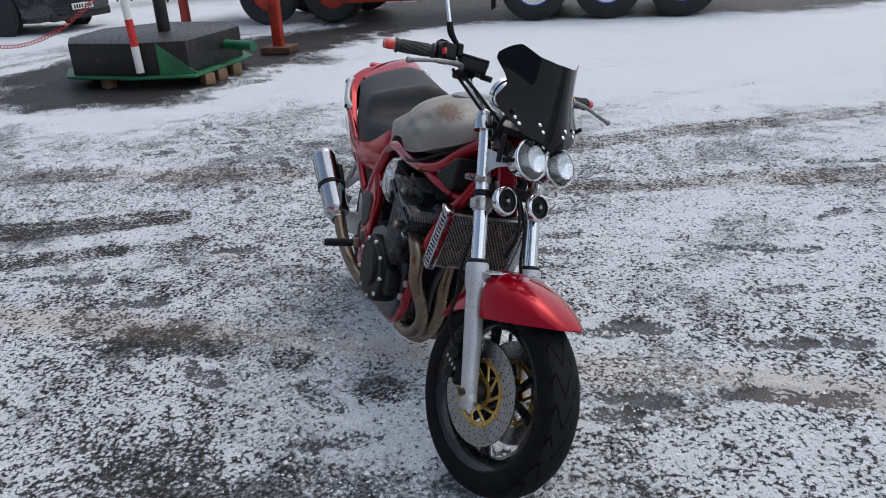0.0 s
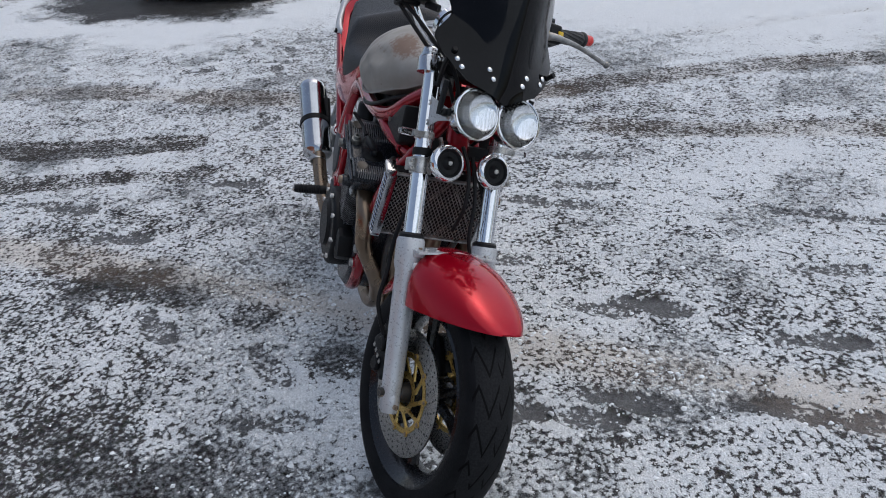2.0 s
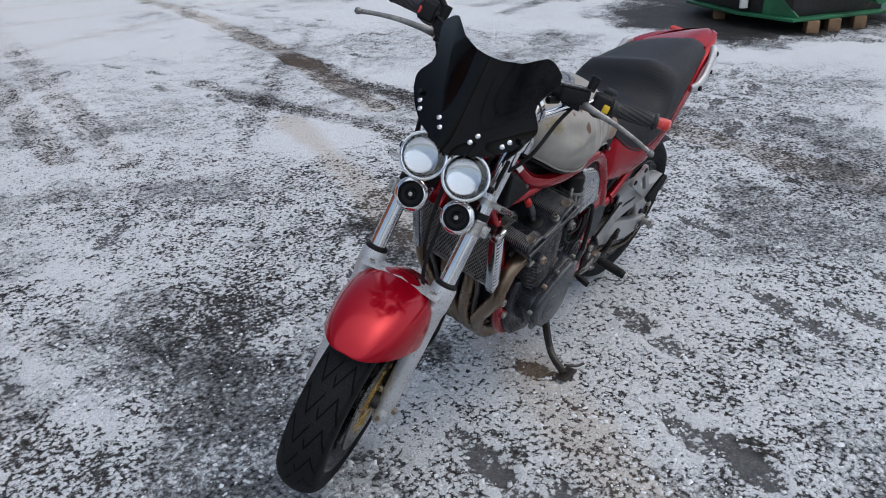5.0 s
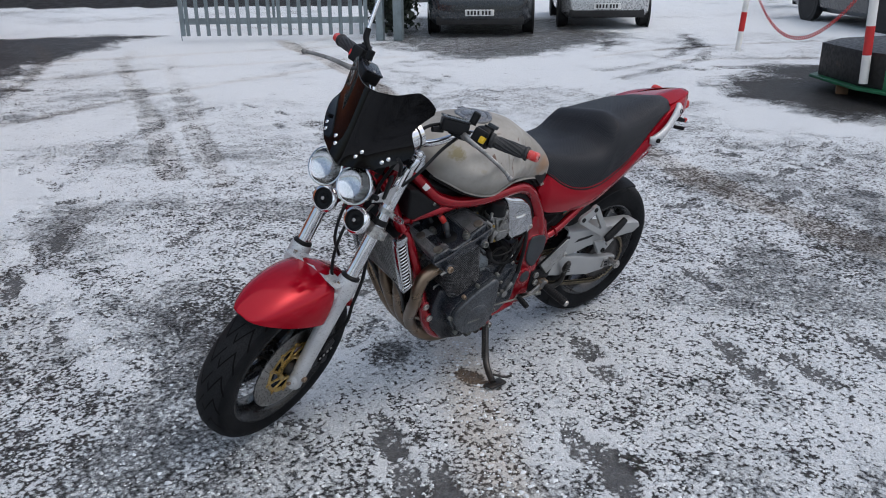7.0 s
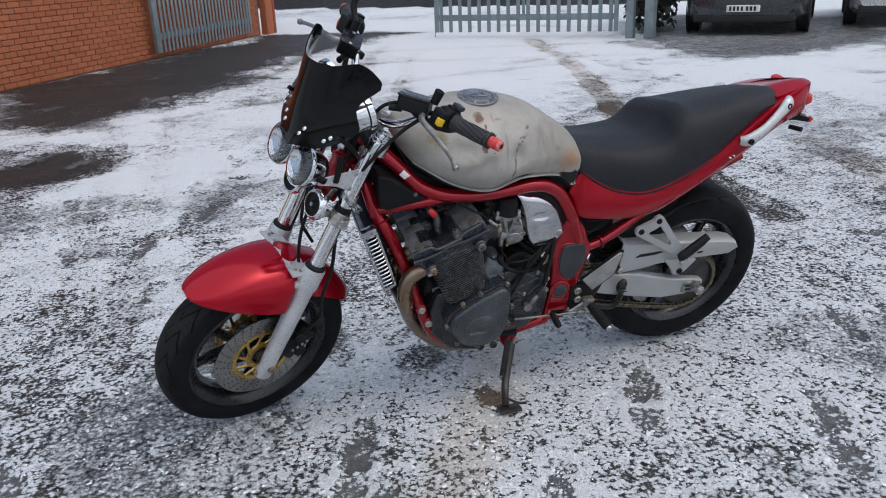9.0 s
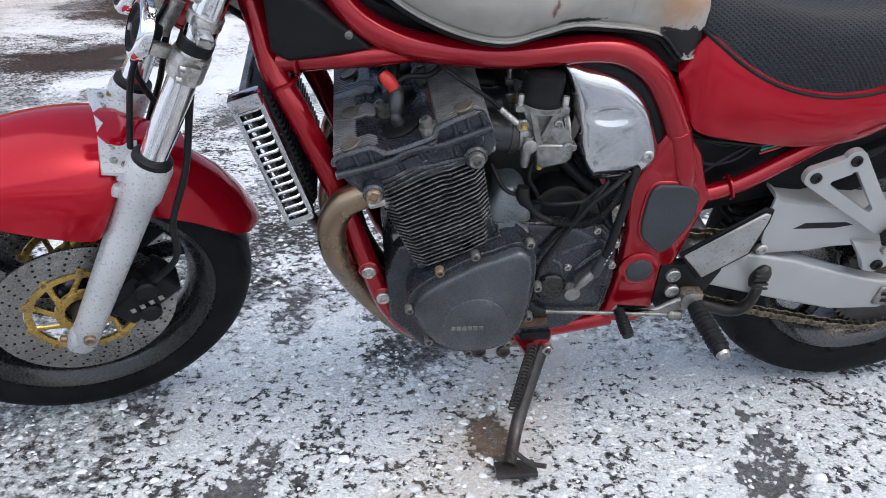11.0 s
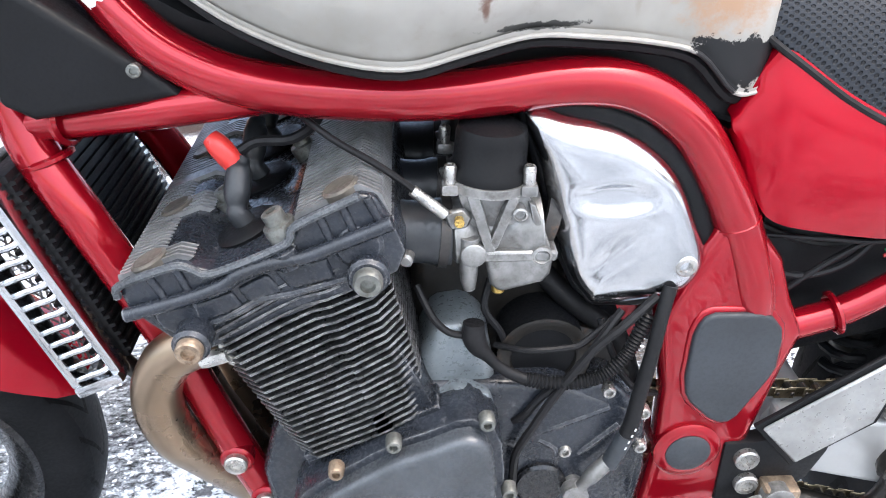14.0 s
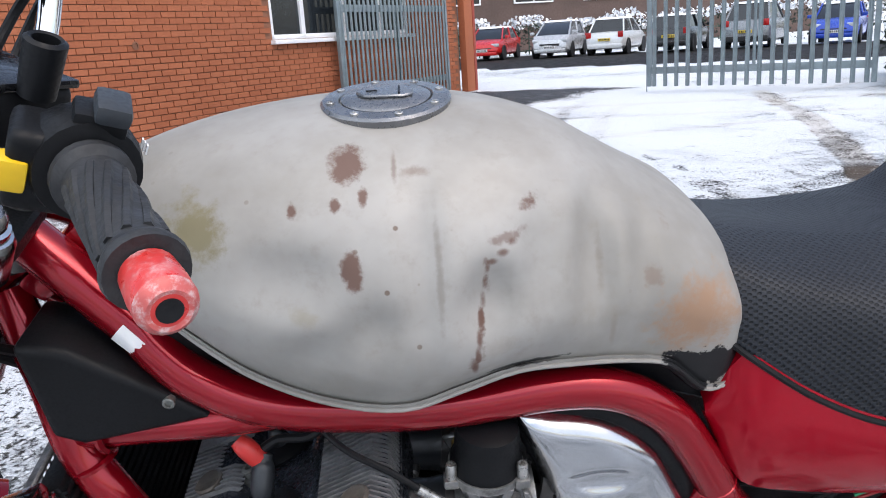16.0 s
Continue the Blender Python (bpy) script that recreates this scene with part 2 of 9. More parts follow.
    return n.finish(color, rough, 0.15, n.bump(small, 0.10, 0.0006, n.bump(n.noise(7, 3), 0.5, 0.012)), specular_ior_level=0.35)


TANK = bare_tank_material()


def seat_material():
    n = Nodes("dimpled_black_vinyl")
    split = n.add("ShaderNodeSeparateXYZ")
    n.link(n.place(), split.inputs[0])
    across = n.math("SUBTRACT", n.math("ABSOLUTE", split.outputs[1], 0), split.outputs[2])
    flat = n.add("ShaderNodeCombineXYZ")
    n.link(n.math("ADD", split.outputs[0], across), flat.inputs[0])
    n.link(n.math("SUBTRACT", split.outputs[0], across), flat.inputs[1])
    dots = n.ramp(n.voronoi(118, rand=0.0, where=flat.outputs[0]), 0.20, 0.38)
    grain = n.noise(900, 2)
    color = n.mix(n.ramp(n.noise(5, 4), 0.3, 0.7), (0.014, 0.016, 0.021), (0.023, 0.026, 0.032))
    # Dimples are darkened in the colour too, for the shade in them.
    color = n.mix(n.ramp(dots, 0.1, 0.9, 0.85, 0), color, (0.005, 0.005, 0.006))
    return n.finish(color, n.ramp(grain, 0.3, 0.7, 0.46, 0.60), 0, n.bump(dots, 0.9, 0.0016, n.bump(grain, 0.15, 0.0004)), specular_ior_level=0.3)


SEAT = seat_material()


def glass(name, tint, rough=0.02, alpha=1.0, trans=1.0):
    n = Nodes(name)
    smear = n.noise(30, 4)
    return n.finish(tint, n.ramp(smear, 0.3, 0.8, rough, rough + 0.06), 0, None, transmission_weight=trans, ior=1.45)


LENS = glass("clear_lens_glass", (0.96, 0.97, 0.98))
CLEAR_PLASTIC = glass("clear_indicator_plastic", (0.85, 0.86, 0.87), 0.12)
ACRYLIC = Nodes("smoked_black_acrylic")
ACRYLIC = ACRYLIC.finish(ACRYLIC.mix(ACRYLIC.ramp(ACRYLIC.noise(14, 5), 0.35, 0.75), (0.002, 0.002, 0.0025), (0.005, 0.005, 0.006)),
                         ACRYLIC.ramp(ACRYLIC.noise(60, 5), 0.35, 0.8, 0.03, 0.07), 0, None, specular_ior_level=0.20)
REFLECTOR = surface("fluted_reflector", (0.24, 0.24, 0.25), 0.50, 1.0, 0.1, 30, 60, 0.3, 0.004)
CAR_GLASS = surface("dark_car_glass", (0.016, 0.020, 0.024), 0.05, 0, 0.2, 2, 20, 0.0, 0.001)


def car_paint(name, base, metal=0.2):
    return surface(name, base, 0.28, metal, 0.10, 1.2, 30, 0.02, 0.001, (0.30, 0.30, 0.31), -0.15, 0.05, coat_weight=0.6)


SNOW = surface("fresh_snow", (0.82, 0.84, 0.87), 0.75, 0, 0.06, 6, 60, 0.6, 0.01, subsurface_weight=0.0)
GALV = surface("galvanised_steel", (0.22, 0.27, 0.29), 0.48, 0.35, 0.22, 4, 40, 0.10, 0.002, (0.24, 0.25, 0.26), 0.25)
HEDGE = surface("dark_hedge_leaves", (0.028, 0.040, 0.026), 0.7, 0, 0.6, 6, 30, 0.3, 0.01)
WOOD = surface("rough_sawn_timber", (0.28, 0.17, 0.095), 0.75, 0, 0.35, 6, 60, 0.4, 0.004)
BLACK_STEEL = surface("black_painted_steel_tank", (0.013, 0.012, 0.012), 0.5, 0.1, 0.5, 2, 24, 0.25, 0.003, (0.07, 0.045, 0.03), 0.10)
GREEN = surface("green_painted_steel", (0.012, 0.13, 0.055), 0.42, 0.0, 0.35, 4, 50, 0.15, 0.002, (0.03, 0.05, 0.035), 0.2)
LORRY_RED = surface("orange_red_chassis_paint", (0.36, 0.028, 0.012), 0.45, 0, 0.35, 3, 40, 0.15, 0.002, (0.05, 0.02, 0.012), 0.2)
POST_RED = surface("red_post_paint", (0.52, 0.02, 0.02), 0.4, 0, 0.12, 8, 60)
POST_WHITE = surface("white_post_paint", (0.74, 0.73, 0.70), 0.45, 0, 0.10, 8, 60, 0.1, 0.001, (0.40, 0.35, 0.25), 0.05)
MORTAR = surface("brown_mortar", (0.24, 0.105, 0.06), 0.9, 0, 0.2, 6, 60, 0.5, 0.004)
UPVC = surface("white_plastic_frame", (0.80, 0.80, 0.81), 0.35, 0, 0.05)


def brick_material():
    n = Nodes("orange_red_brick")
    random_tone = n.add("ShaderNodeObjectInfo").outputs["Random"]
    island = n.add("ShaderNodeNewGeometry").outputs["Random Per Island"]
    pick = n.math("FRACT", n.math("ADD", random_tone, island), 0.0)
    color = n.mix(pick, (0.33, 0.098, 0.040), (0.39, 0.125, 0.054))
    color = n.mix(n.ramp(n.noise(28, 5, 0.7), 0.45, 0.8, 0, 0.6), color, (0.22, 0.06, 0.03))
    color = n.mix(n.ramp(n.noise(1.2, 5, 0.65), 0.5, 0.8, 0, 0.35), color, (0.25, 0.09, 0.05))
    return n.finish(color, 0.85, 0, n.bump(n.noise(120, 4, 0.7), 0.4, 0.003))


BRICK = brick_material()


def ground_material():
    """Wet tarmac under thin, trodden, granular snow; cover, grit and wet come with the sheet."""
    n = Nodes("snowy_wet_tarmac")
    here = n.add("ShaderNodeNewGeometry").outputs["Position"]

    def attribute(name):
        return n.add("ShaderNodeAttribute", attribute_name=name).outputs["Fac"]

    cover, grit, wet = attribute("cover"), attribute("grit"), attribute("wet")
    clump, crumb = n.noise(15, 3, 0.6, where=here), n.voronoi(60, where=here)
    fine, patch = n.noise(52, 6, 0.68, where=here), n.noise(5.5, 5, 0.6, where=here)
    grain = n.noise(190, 3, 0.65, where=here)
    level = n.math("ADD", n.math("MULTIPLY", n.math("SUBTRACT", clump, 0.5), 0.80), n.math("MULTIPLY", n.math("SUBTRACT", 0.45, crumb), 0.70))
    level = n.math("ADD", level, n.math("MULTIPLY", n.math("SUBTRACT", fine, 0.5), 1.95))
    level = n.math("ADD", level, n.math("MULTIPLY", n.math("SUBTRACT", grain, 0.5), 0.80))
    level = n.math("ADD", level, n.math("MULTIPLY", n.math("SUBTRACT", patch, 0.5), 0.8))
    level = n.math("ADD", level, cover)
    clumpy = n.ramp(level, 0.44, 0.57)
    packed = n.ramp(n.math("ADD", n.math("MULTIPLY", n.math("SUBTRACT", n.noise(240, 4, 0.7, where=here), 0.5), 1.5), level), 0.0, 0.95)
    snow = n.add("ShaderNodeMix", data_type="RGBA", blend_type="MIX")
    n.put(snow.inputs[0], n.ramp(n.noise(0.9, 4, 0.6, where=here), 0.50, 0.62))
    n.put(snow.inputs[6], clumpy)
    n.put(snow.inputs[7], packed)
    snow = snow.outputs[2]
    stone = n.voronoi(120, out="Color", where=here)
    tar = n.mix(n.ramp(n.noise(240, 3, where=here), 0.3, 0.75), (0.0045, 0.0045, 0.005), (0.028, 0.027, 0.026))
    tar = n.mix(0.35, tar, n.mix(1.0, stone, (0.055, 0.051, 0.049), "MULTIPLY"))
    tar = n.mix(n.ramp(n.noise(1.6, 5, where=here), 0.45, 0.75, 0, 0.5), tar, (0.036, 0.034, 0.032))
    tar = n.mix(n.math("MULTIPLY", wet, n.ramp(n.noise(2.2, 6, 0.65, where=here), 0.3, 0.7, 0.35, 0.95)), tar, n.mix(n.ramp(n.noise(60, 4, 0.7, where=here), 0.35, 0.7), (0.024, 0.023, 0.023), (0.066, 0.063, 0.061)))
    tar = n.mix(n.math("MULTIPLY", attribute("tread"), n.ramp(n.noise(90, 4, 0.7, where=here), 0.3, 0.7, 0.45, 0.9)), tar, (0.155, 0.160, 0.168))
    tar = n.mix(n.math("MULTIPLY", grit, 0.55), tar, (0.20, 0.145, 0.102))
    white = n.mix(n.ramp(grain, 0.3, 0.75), (0.57, 0.60, 0.63), (0.81, 0.845, 0.868))
    white = n.mix(n.ramp(n.noise(11, 5, 0.7, where=here), 0.55, 0.85, 0, 0.38), white, (0.455, 0.49, 0.525))
    # Snow is greyed in its hollows: shade put into the colour.
    hollow = n.math("MULTIPLY", n.ramp(level, 0.85, 0.50, 0, 0.42), n.ramp(cover, 0.75, 1.25, 1.0, 0.2))
    white = n.mix(hollow, white, (0.30, 0.325, 0.35))
    white = n.mix(n.math("MULTIPLY", grit, 0.62), white, (0.46, 0.37, 0.27))
    slush = n.ramp(level, 0.10, 0.48, 0, 0.26)
    base = n.mix(slush, tar, (0.33, 0.33, 0.34))
    color = n.mix(snow, base, white)
    dry = n.ramp(n.noise(3.5, 4, where=here), 0.35, 0.7, 0.55, 0.80)
    rough = n.ramp(wet, 0.0, 1.0, dry, 0.46)
    rough = n.ramp(snow, 0.0, 1.0, rough, 0.82)
    height = n.math("ADD", n.math("MULTIPLY", snow, 0.8), n.math("MULTIPLY", n.math("ADD", fine, grain), 0.30))
    normal = n.bump(height, 1.0, 0.022, n.bump(n.noise(320, 2, where=here), 0.35, 0.003))
    return n.finish(color, rough, 0, normal, specular_ior_level=0.12)


GROUND = ground_material()


def clump_material():
    n = Nodes("granular_snow_clumps")
    island = n.add("ShaderNodeNewGeometry").outputs["Random Per Island"]
    color = n.mix(n.ramp(island, 0.1, 0.9), (0.50, 0.53, 0.56), (0.74, 0.78, 0.81))
    return n.finish(color, 0.9, 0, n.bump(n.noise(400, 2), 0.4, 0.002))


CLUMPS = clump_material()

# ---- builders ----
def part(name, bm, material, parent=None, label="", m=None, sharp=38, kind=""):
    """Links a bmesh as one mesh object, under a thing or a part if one is given."""
    if bm.faces:
        bmesh.ops.recalc_face_normals(bm, faces=bm.faces[:])
    me = bpy.data.meshes.new(name)
    bm.to_mesh(me)
    bm.free()
    me.materials.append(material)
    me.polygons.foreach_set("use_smooth", [True] * len(me.polygons))
    me.set_sharp_from_angle(angle=radians(sharp))
    ob = new(name, me)
    ob.parent = parent
    if m is not None:
        ob.matrix_local = m
    return tagged(ob, label, kind=kind)


def base_of(name, m, label, category, group=""):
    ob = new(name)
    ob.empty_display_size = 0.2
    ob.matrix_world = m
    return tagged(ob, label, category, group)


def mesh_of(verts, faces):
    bm = bmesh.new()
    vs = [bm.verts.new(v) for v in verts]
    for f in faces:
        bm.faces.new([vs[i] for i in f])
    return bm


def spline(points, steps=5, closed=False):
    """A Catmull-Rom curve through the points; a point may carry a radius as its fourth number."""
    p = [np.array(q, float) for q in points]
    if len(p) == 2:
        return [p[0] + (p[1] - p[0]) * k / steps for k in range(steps + 1)]
    out, count = [], len(p)
    for i in range(count if closed else count - 1):
        if closed:
            a, b, c, d = (p[(i + k) % count] for k in (-1, 0, 1, 2))
        else:
            b, c = p[i], p[i + 1]
            a, d = p[i - 1] if i else 2 * b - c, p[i + 2] if i + 2 < count else 2 * c - b
        for k in range(steps):
            t = k / steps
            out.append(0.5 * (2 * b + (c - a) * t + (2 * a - 5 * b + 4 * c - d) * t * t + (3 * b - a - 3 * c + d) * t ** 3))
    if not closed:
        out.append(p[-1])
    return out


def sweep(bm, points, r=0.01, n=10, steps=5, flat=1.0, closed=False, caps=True):
    """A tube along a smooth curve. flat squashes it across its first side."""
    pts = spline(points, steps, closed)
    radii = [float(q[3]) if len(q) > 3 else r for q in pts]
    pts = [Vector(q[:3]) for q in pts]
    count = len(pts)
    ways = [((pts[(i + 1) % count] - pts[i - 1]) if closed else (pts[min(i + 1, count - 1)] - pts[max(i - 1, 0)])).normalized() for i in range(count)]
    side = ways[0].orthogonal().normalized()
    if abs(ways[0].y) < 0.9:
        side = (Vector((0, 1, 0)) - ways[0] * ways[0].y).normalized()
    rings = []
    for q, w, rad in zip(pts, ways, radii):
        side = (side - w * side.dot(w)).normalized()
        up = w.cross(side)
        rings.append([bm.verts.new(q + (side * math.cos(a) * flat + up * math.sin(a)) * rad) for a in (2 * math.pi * k / n for k in range(n))])
    for i in range(count if closed else count - 1):
        a, b = rings[i], rings[(i + 1) % count]
        for k in range(n):
            bm.faces.new((a[k], a[(k + 1) % n], b[(k + 1) % n], b[k]))
    if caps and not closed:
        bm.faces.new(rings[0][::-1])
        bm.faces.new(rings[-1])
    return bm


def loft(bm, rings, caps=True, closed=True):
    vs = [[bm.verts.new(q) for q in ring] for ring in rings]
    n = len(vs[0])
    for a, b in zip(vs, vs[1:]):
        for k in range(n if closed else n - 1):
            bm.faces.new((a[k], a[(k + 1) % n], b[(k + 1) % n], b[k]))
    if caps and closed:
        bm.faces.new(vs[0][::-1])
        bm.faces.new(vs[-1])
    return bm


def axis_matrix(centre, axis):
    return Matrix.Translation(centre) @ Vector(axis).normalized().to_track_quat("Z", "Y").to_matrix().to_4x4()


def lathe(bm, profile, centre=(0, 0, 0), axis=(0, 1, 0), n=24, closed=False):
    """A body of revolution: profile of (radius, height) along the axis."""
    m = axis_matrix(centre, axis)
    rings = []
    for r, h in profile:
        if r < 1e-6:
            rings.append([bm.verts.new(m @ Vector((0, 0, h)))])
        else:
            rings.append([bm.verts.new(m @ Vector((r * math.cos(2 * math.pi * k / n), r * math.sin(2 * math.pi * k / n), h))) for k in range(n)])
    pairs = list(zip(rings, rings[1:]))
    if closed:
        pairs.append((rings[-1], rings[0]))
    for a, b in pairs:
        for k in range(n):
            if len(a) == 1 and len(b) == 1:
                continue
            if len(a) == 1:
                bm.faces.new((a[0], b[k], b[(k + 1) % n]))
            elif len(b) == 1:
                bm.faces.new((a[k], a[(k + 1) % n], b[0]))
            else:
                bm.faces.new((a[k], a[(k + 1) % n], b[(k + 1) % n], b[k]))
    if not closed:
        for ring in (rings[0], rings[-1]):
            if len(ring) > 1:
                bm.faces.new(ring)
    return bm


def bevelled(bm, width, segments=2, angle=25, only=None):
    edges = [e for e in (only or bm.edges) if len(e.link_faces) == 2 and e.calc_face_angle(0) > radians(angle)]
    if width > 0 and edges:
        bmesh.ops.bevel(bm, geom=edges, offset=width, segments=segments, affect="EDGES", profile=0.6, clamp_overlap=True)
    return bm


def prism(outline, y0, y1, bevel=0.0, segments=2, smooth=0, place=None):
    """A plate or block: an outline of (x, z) drawn out from y0 to y1. A fresh bmesh."""
    if smooth:
        outline = [tuple(q) for q in spline(outline, smooth, True)]
    bm = bmesh.new()
    a = [bm.verts.new((x, y0, z)) for x, z in outline]
    b = [bm.verts.new((x, y1, z)) for x, z in outline]
    n = len(a)
    bm.faces.new(a)
    bm.faces.new(b[::-1])
    for k in range(n):
        bm.faces.new((a[k], b[k], b[(k + 1) % n], a[(k + 1) % n]))
    bmesh.ops.recalc_face_normals(bm, faces=bm.faces[:])
    bevelled(bm, bevel, segments, 40)
    if place is not None:
        bm.transform(place)
    return bm


def box(bm, centre, size, turn=None, bevel=0.0, segments=2):
    new_bm = bmesh.new()
    bmesh.ops.create_cube(new_bm, size=1.0)
    new_bm.transform(Matrix.Diagonal((*size, 1)))
    bevelled(new_bm, bevel, segments)
    new_bm.transform(Matrix.Translation(centre) @ (turn or Matrix.Identity(4)))
    return join(bm, new_bm)


def join(bm, other):
    """Adds the faces of another bmesh to bm."""
    me = bpy.data.meshes.new("scratch")
    other.to_mesh(me)
    other.free()
    bm.from_mesh(me)
    bpy.data.meshes.remove(me)
    return bm


def bolt(bm, at, axis=(0, 1, 0), r=0.008, h=0.006, n=14):
    """A socket-head bolt with a recessed drive."""
    lathe(bm, [(r, -0.004), (r, h * 0.75), (r * 0.86, h), (r * 0.52, h), (r * 0.46, h * 0.45), (0, h * 0.40)], at, axis, n)
    return bm


def bolts(owner, spots, axis, r, h, material, name="bolt", m=None, label=""):
    """Bolts as parts of their own."""
    for at in spots:
        part(name, bolt(bmesh.new(), at, axis, r, h), material, owner, label, m)


def mirrored(points):
    return [(q[0], -q[1], *q[2:]) for q in points]

# ---- ground: one sheet to the horizon, with the snow's cover, grit and wet laid into it ----
def lattice(step, low, high, growth, reach):
    """Line positions: even between low and high, then ever wider apart out to reach."""
    out, q, s = list(np.arange(low, high, step)), high, step
    while q < reach:
        out.append(q)
        s *= growth if q - high < 14 else 1.16
        q += s
    out.append(reach)
    q, s, back = low, step, []
    while q > -reach:
        s *= growth if low - q < 16 else 1.16
        q -= s
        back.append(max(q, -reach))
    return np.array(back[::-1] + out)


def value_noise(x, y, size, seed, octaves=4):
    """Smooth noise about 0, within -1 to 1, computed on arrays."""
    total, weight = np.zeros_like(x), 0.0
    for o in range(octaves):
        gen = np.random.RandomState(seed + 17 * o)
        grid = gen.rand(128, 128) * 2 - 1
        u, v = x / size * 2 ** o + 31.7, y / size * 2 ** o + 47.3
        i, j = np.floor(u).astype(int), np.floor(v).astype(int)
        f, g = u - i, v - j
        f, g = f * f * (3 - 2 * f), g * g * (3 - 2 * g)
        a, b = grid[i % 128, j % 128], grid[(i + 1) % 128, j % 128]
        c, d = grid[i % 128, (j + 1) % 128], grid[(i + 1) % 128, (j + 1) % 128]
        total += (a * (1 - f) * (1 - g) + b * f * (1 - g) + c * (1 - f) * g + d * f * g) * 0.5 ** o
        weight += 0.5 ** o
    return total / weight


def step_down(d, low, high):
    t = np.clip((high - d) / (high - low), 0, 1)
    return t * t * (3 - 2 * t)


def along(x, y, line):
    """Distance to a polyline and the way run along it, for every place."""
    best, run, done = np.full_like(x, 1e9), np.zeros_like(x), 0.0
    for (ax, ay), (bx, by) in zip(line, line[1:]):
        dx, dy = bx - ax, by - ay
        length = math.hypot(dx, dy)
        t = np.clip(((x - ax) * dx + (y - ay) * dy) / length ** 2, 0, 1)
        d = np.hypot(x - ax - t * dx, y - ay - t * dy)
        near = d < best
        best, run = np.where(near, d, best), np.where(near, done + t * length, run)
        done += length
    return best, run


def inside(x, y, polygon):
    hit = np.zeros(x.shape, bool)
    for (ax, ay), (bx, by) in zip(polygon, polygon[1:] + polygon[:1]):
        cross = ((ay > y) != (by > y)) & (x < (bx - ax) * (y - ay) / (by - ay + 1e-12) + ax)
        hit ^= cross
    return hit


FOOTPRINTS = [  # x, y, heading in degrees
    (1.26, 0.47, 65), (1.19, 0.27, 70), (0.75, 0.89, 60), (0.72, 0.69, 65), (0.29, 0.42, 75), (0.20, 0.24, 75),
    (-0.25, 0.61, 70), (-0.13, 0.81, 75), (-0.32, 0.95, 70), (-0.68, 1.04, 80), (1.34, 1.05, 70), (1.44, 1.23, 75),
    (1.06, 1.33, 75), (1.13, 1.53, 70), (0.65, 1.60, 80), (0.19, 1.77, 70), (0.30, 1.95, 75), (-0.83, 3.05, 80),
    (-0.75, 3.28, 75), (1.23, 0.65, 65), (-0.75, -1.62, 70), (-0.66, -1.47, 70), (-0.27, -1.14, 70), (-0.77, -0.68, 75)]
WALKS = [  # first place, last place of a line of prints, stride
    ((1.93, -1.30), (1.05, -4.9), 0.62), ((2.36, -2.0), (2.45, -3.2), 0.5), ((-2.4, -0.4), (-4.2, -0.8), 0.55),
    ((-0.9, -3.9), (-1.4, -6.2), 0.6), ((-3.2, -1.2), (-2.9, 0.4), 0.6), ((-4.2, -7.6), (-3.9, -5.4), 0.6),
    ((-2.5, 3.2), (-4.2, 4.4), 0.7), ((0.45, -0.76), (0.9, -0.5), 0.5)]
TRACKS = [  # a wheel's line over the snow: places, half width, loss of cover, grit
    ([(-1.9, -11.4), (-1.31, -10.16), (-0.59, -7.43), (-0.04, -5.34), (0.5, -3.4)], 0.11, 0.30, 0.25),
    ([(-2.3, -10.6), (-1.62, -9.07), (-0.75, -6.30), (-0.17, -4.59), (0.3, -3.0)], 0.11, 0.26, 0.2),
    ([(-4.5, -11.2), (-4.1, -9.9), (-3.6, -7.9), (-2.9, -5.86), (-2.43, -4.6), (-1.5, -2.6)], 0.13, 0.42, 0.75),
    ([(-10.56, -6.93), (-9.6, -6.0), (-8.98, -5.33), (-8.0, -4.75), (-6.86, -4.38), (-5.5, -4.3)], 0.13, 0.55, 0.0),
    ([(-10.0, -6.4), (-9.2, -5.8), (-8.2, -5.3), (-7.1, -4.9), (-5.9, -4.9)], 0.12, 0.50, 0.0),
    ([(-9.45, -8.02), (-8.9, -7.3), (-8.3, -6.8), (-7.44, -6.28)], 0.12, 0.50, 0.0),
    ([(2.3, -6.2), (2.19, -5.0), (2.2, -2.3), (2.18, -0.9)], 0.12, 0.30, 0.1),
    ([(1.7, -5.8), (1.77, -4.8), (1.95, -2.1), (2.0, -0.8)], 0.12, 0.28, 0.1),
    ([(-1.88, 1.4), (-1.93, 2.63), (-1.85, 3.56), (-1.83, 5.5)], 0.16, 0.42, 0.35),
    ([(-2.91, 2.4), (-3.16, 3.93), (-3.26, 6.5)], 0.10, 0.32, 0.1),
    ([(-1.10, 1.3), (-0.96, 1.49), (-0.76, 2.15), (-0.48, 3.4)], 0.14, 0.28, 0.5),
    ([(-2.9, -2.4), (-2.74, -1.78), (-2.19, -0.56), (-1.95, 0.14), (-1.8, 1.2)], 0.15, 0.22, 0.6),
    ([(-2.4, -4.6), (-2.18, -3.86), (-1.92, -2.88), (-1.55, -1.80), (-1.48, -1.05)], 0.13, 0.58, 0.15),
    ([(-1.2, -4.4), (-1.14, -3.65), (-1.12, -2.75), (-1.08, -1.93), (-0.98, -0.95)], 0.12, 0.54, 0.12),
    ([(1.95, -1.9), (1.68, -2.25), (1.43, -2.67), (1.24, -3.0)], 0.10, 0.34, 0.1)]
GRIT_LINE = [(-0.9, -2.9), (-0.34, -1.75), (-0.05, -1.22), (0.24, -0.65), (0.49, -0.25), (0.72, 0.14), (0.98, 0.57), (1.23, 1.02), (1.6, 1.6)]
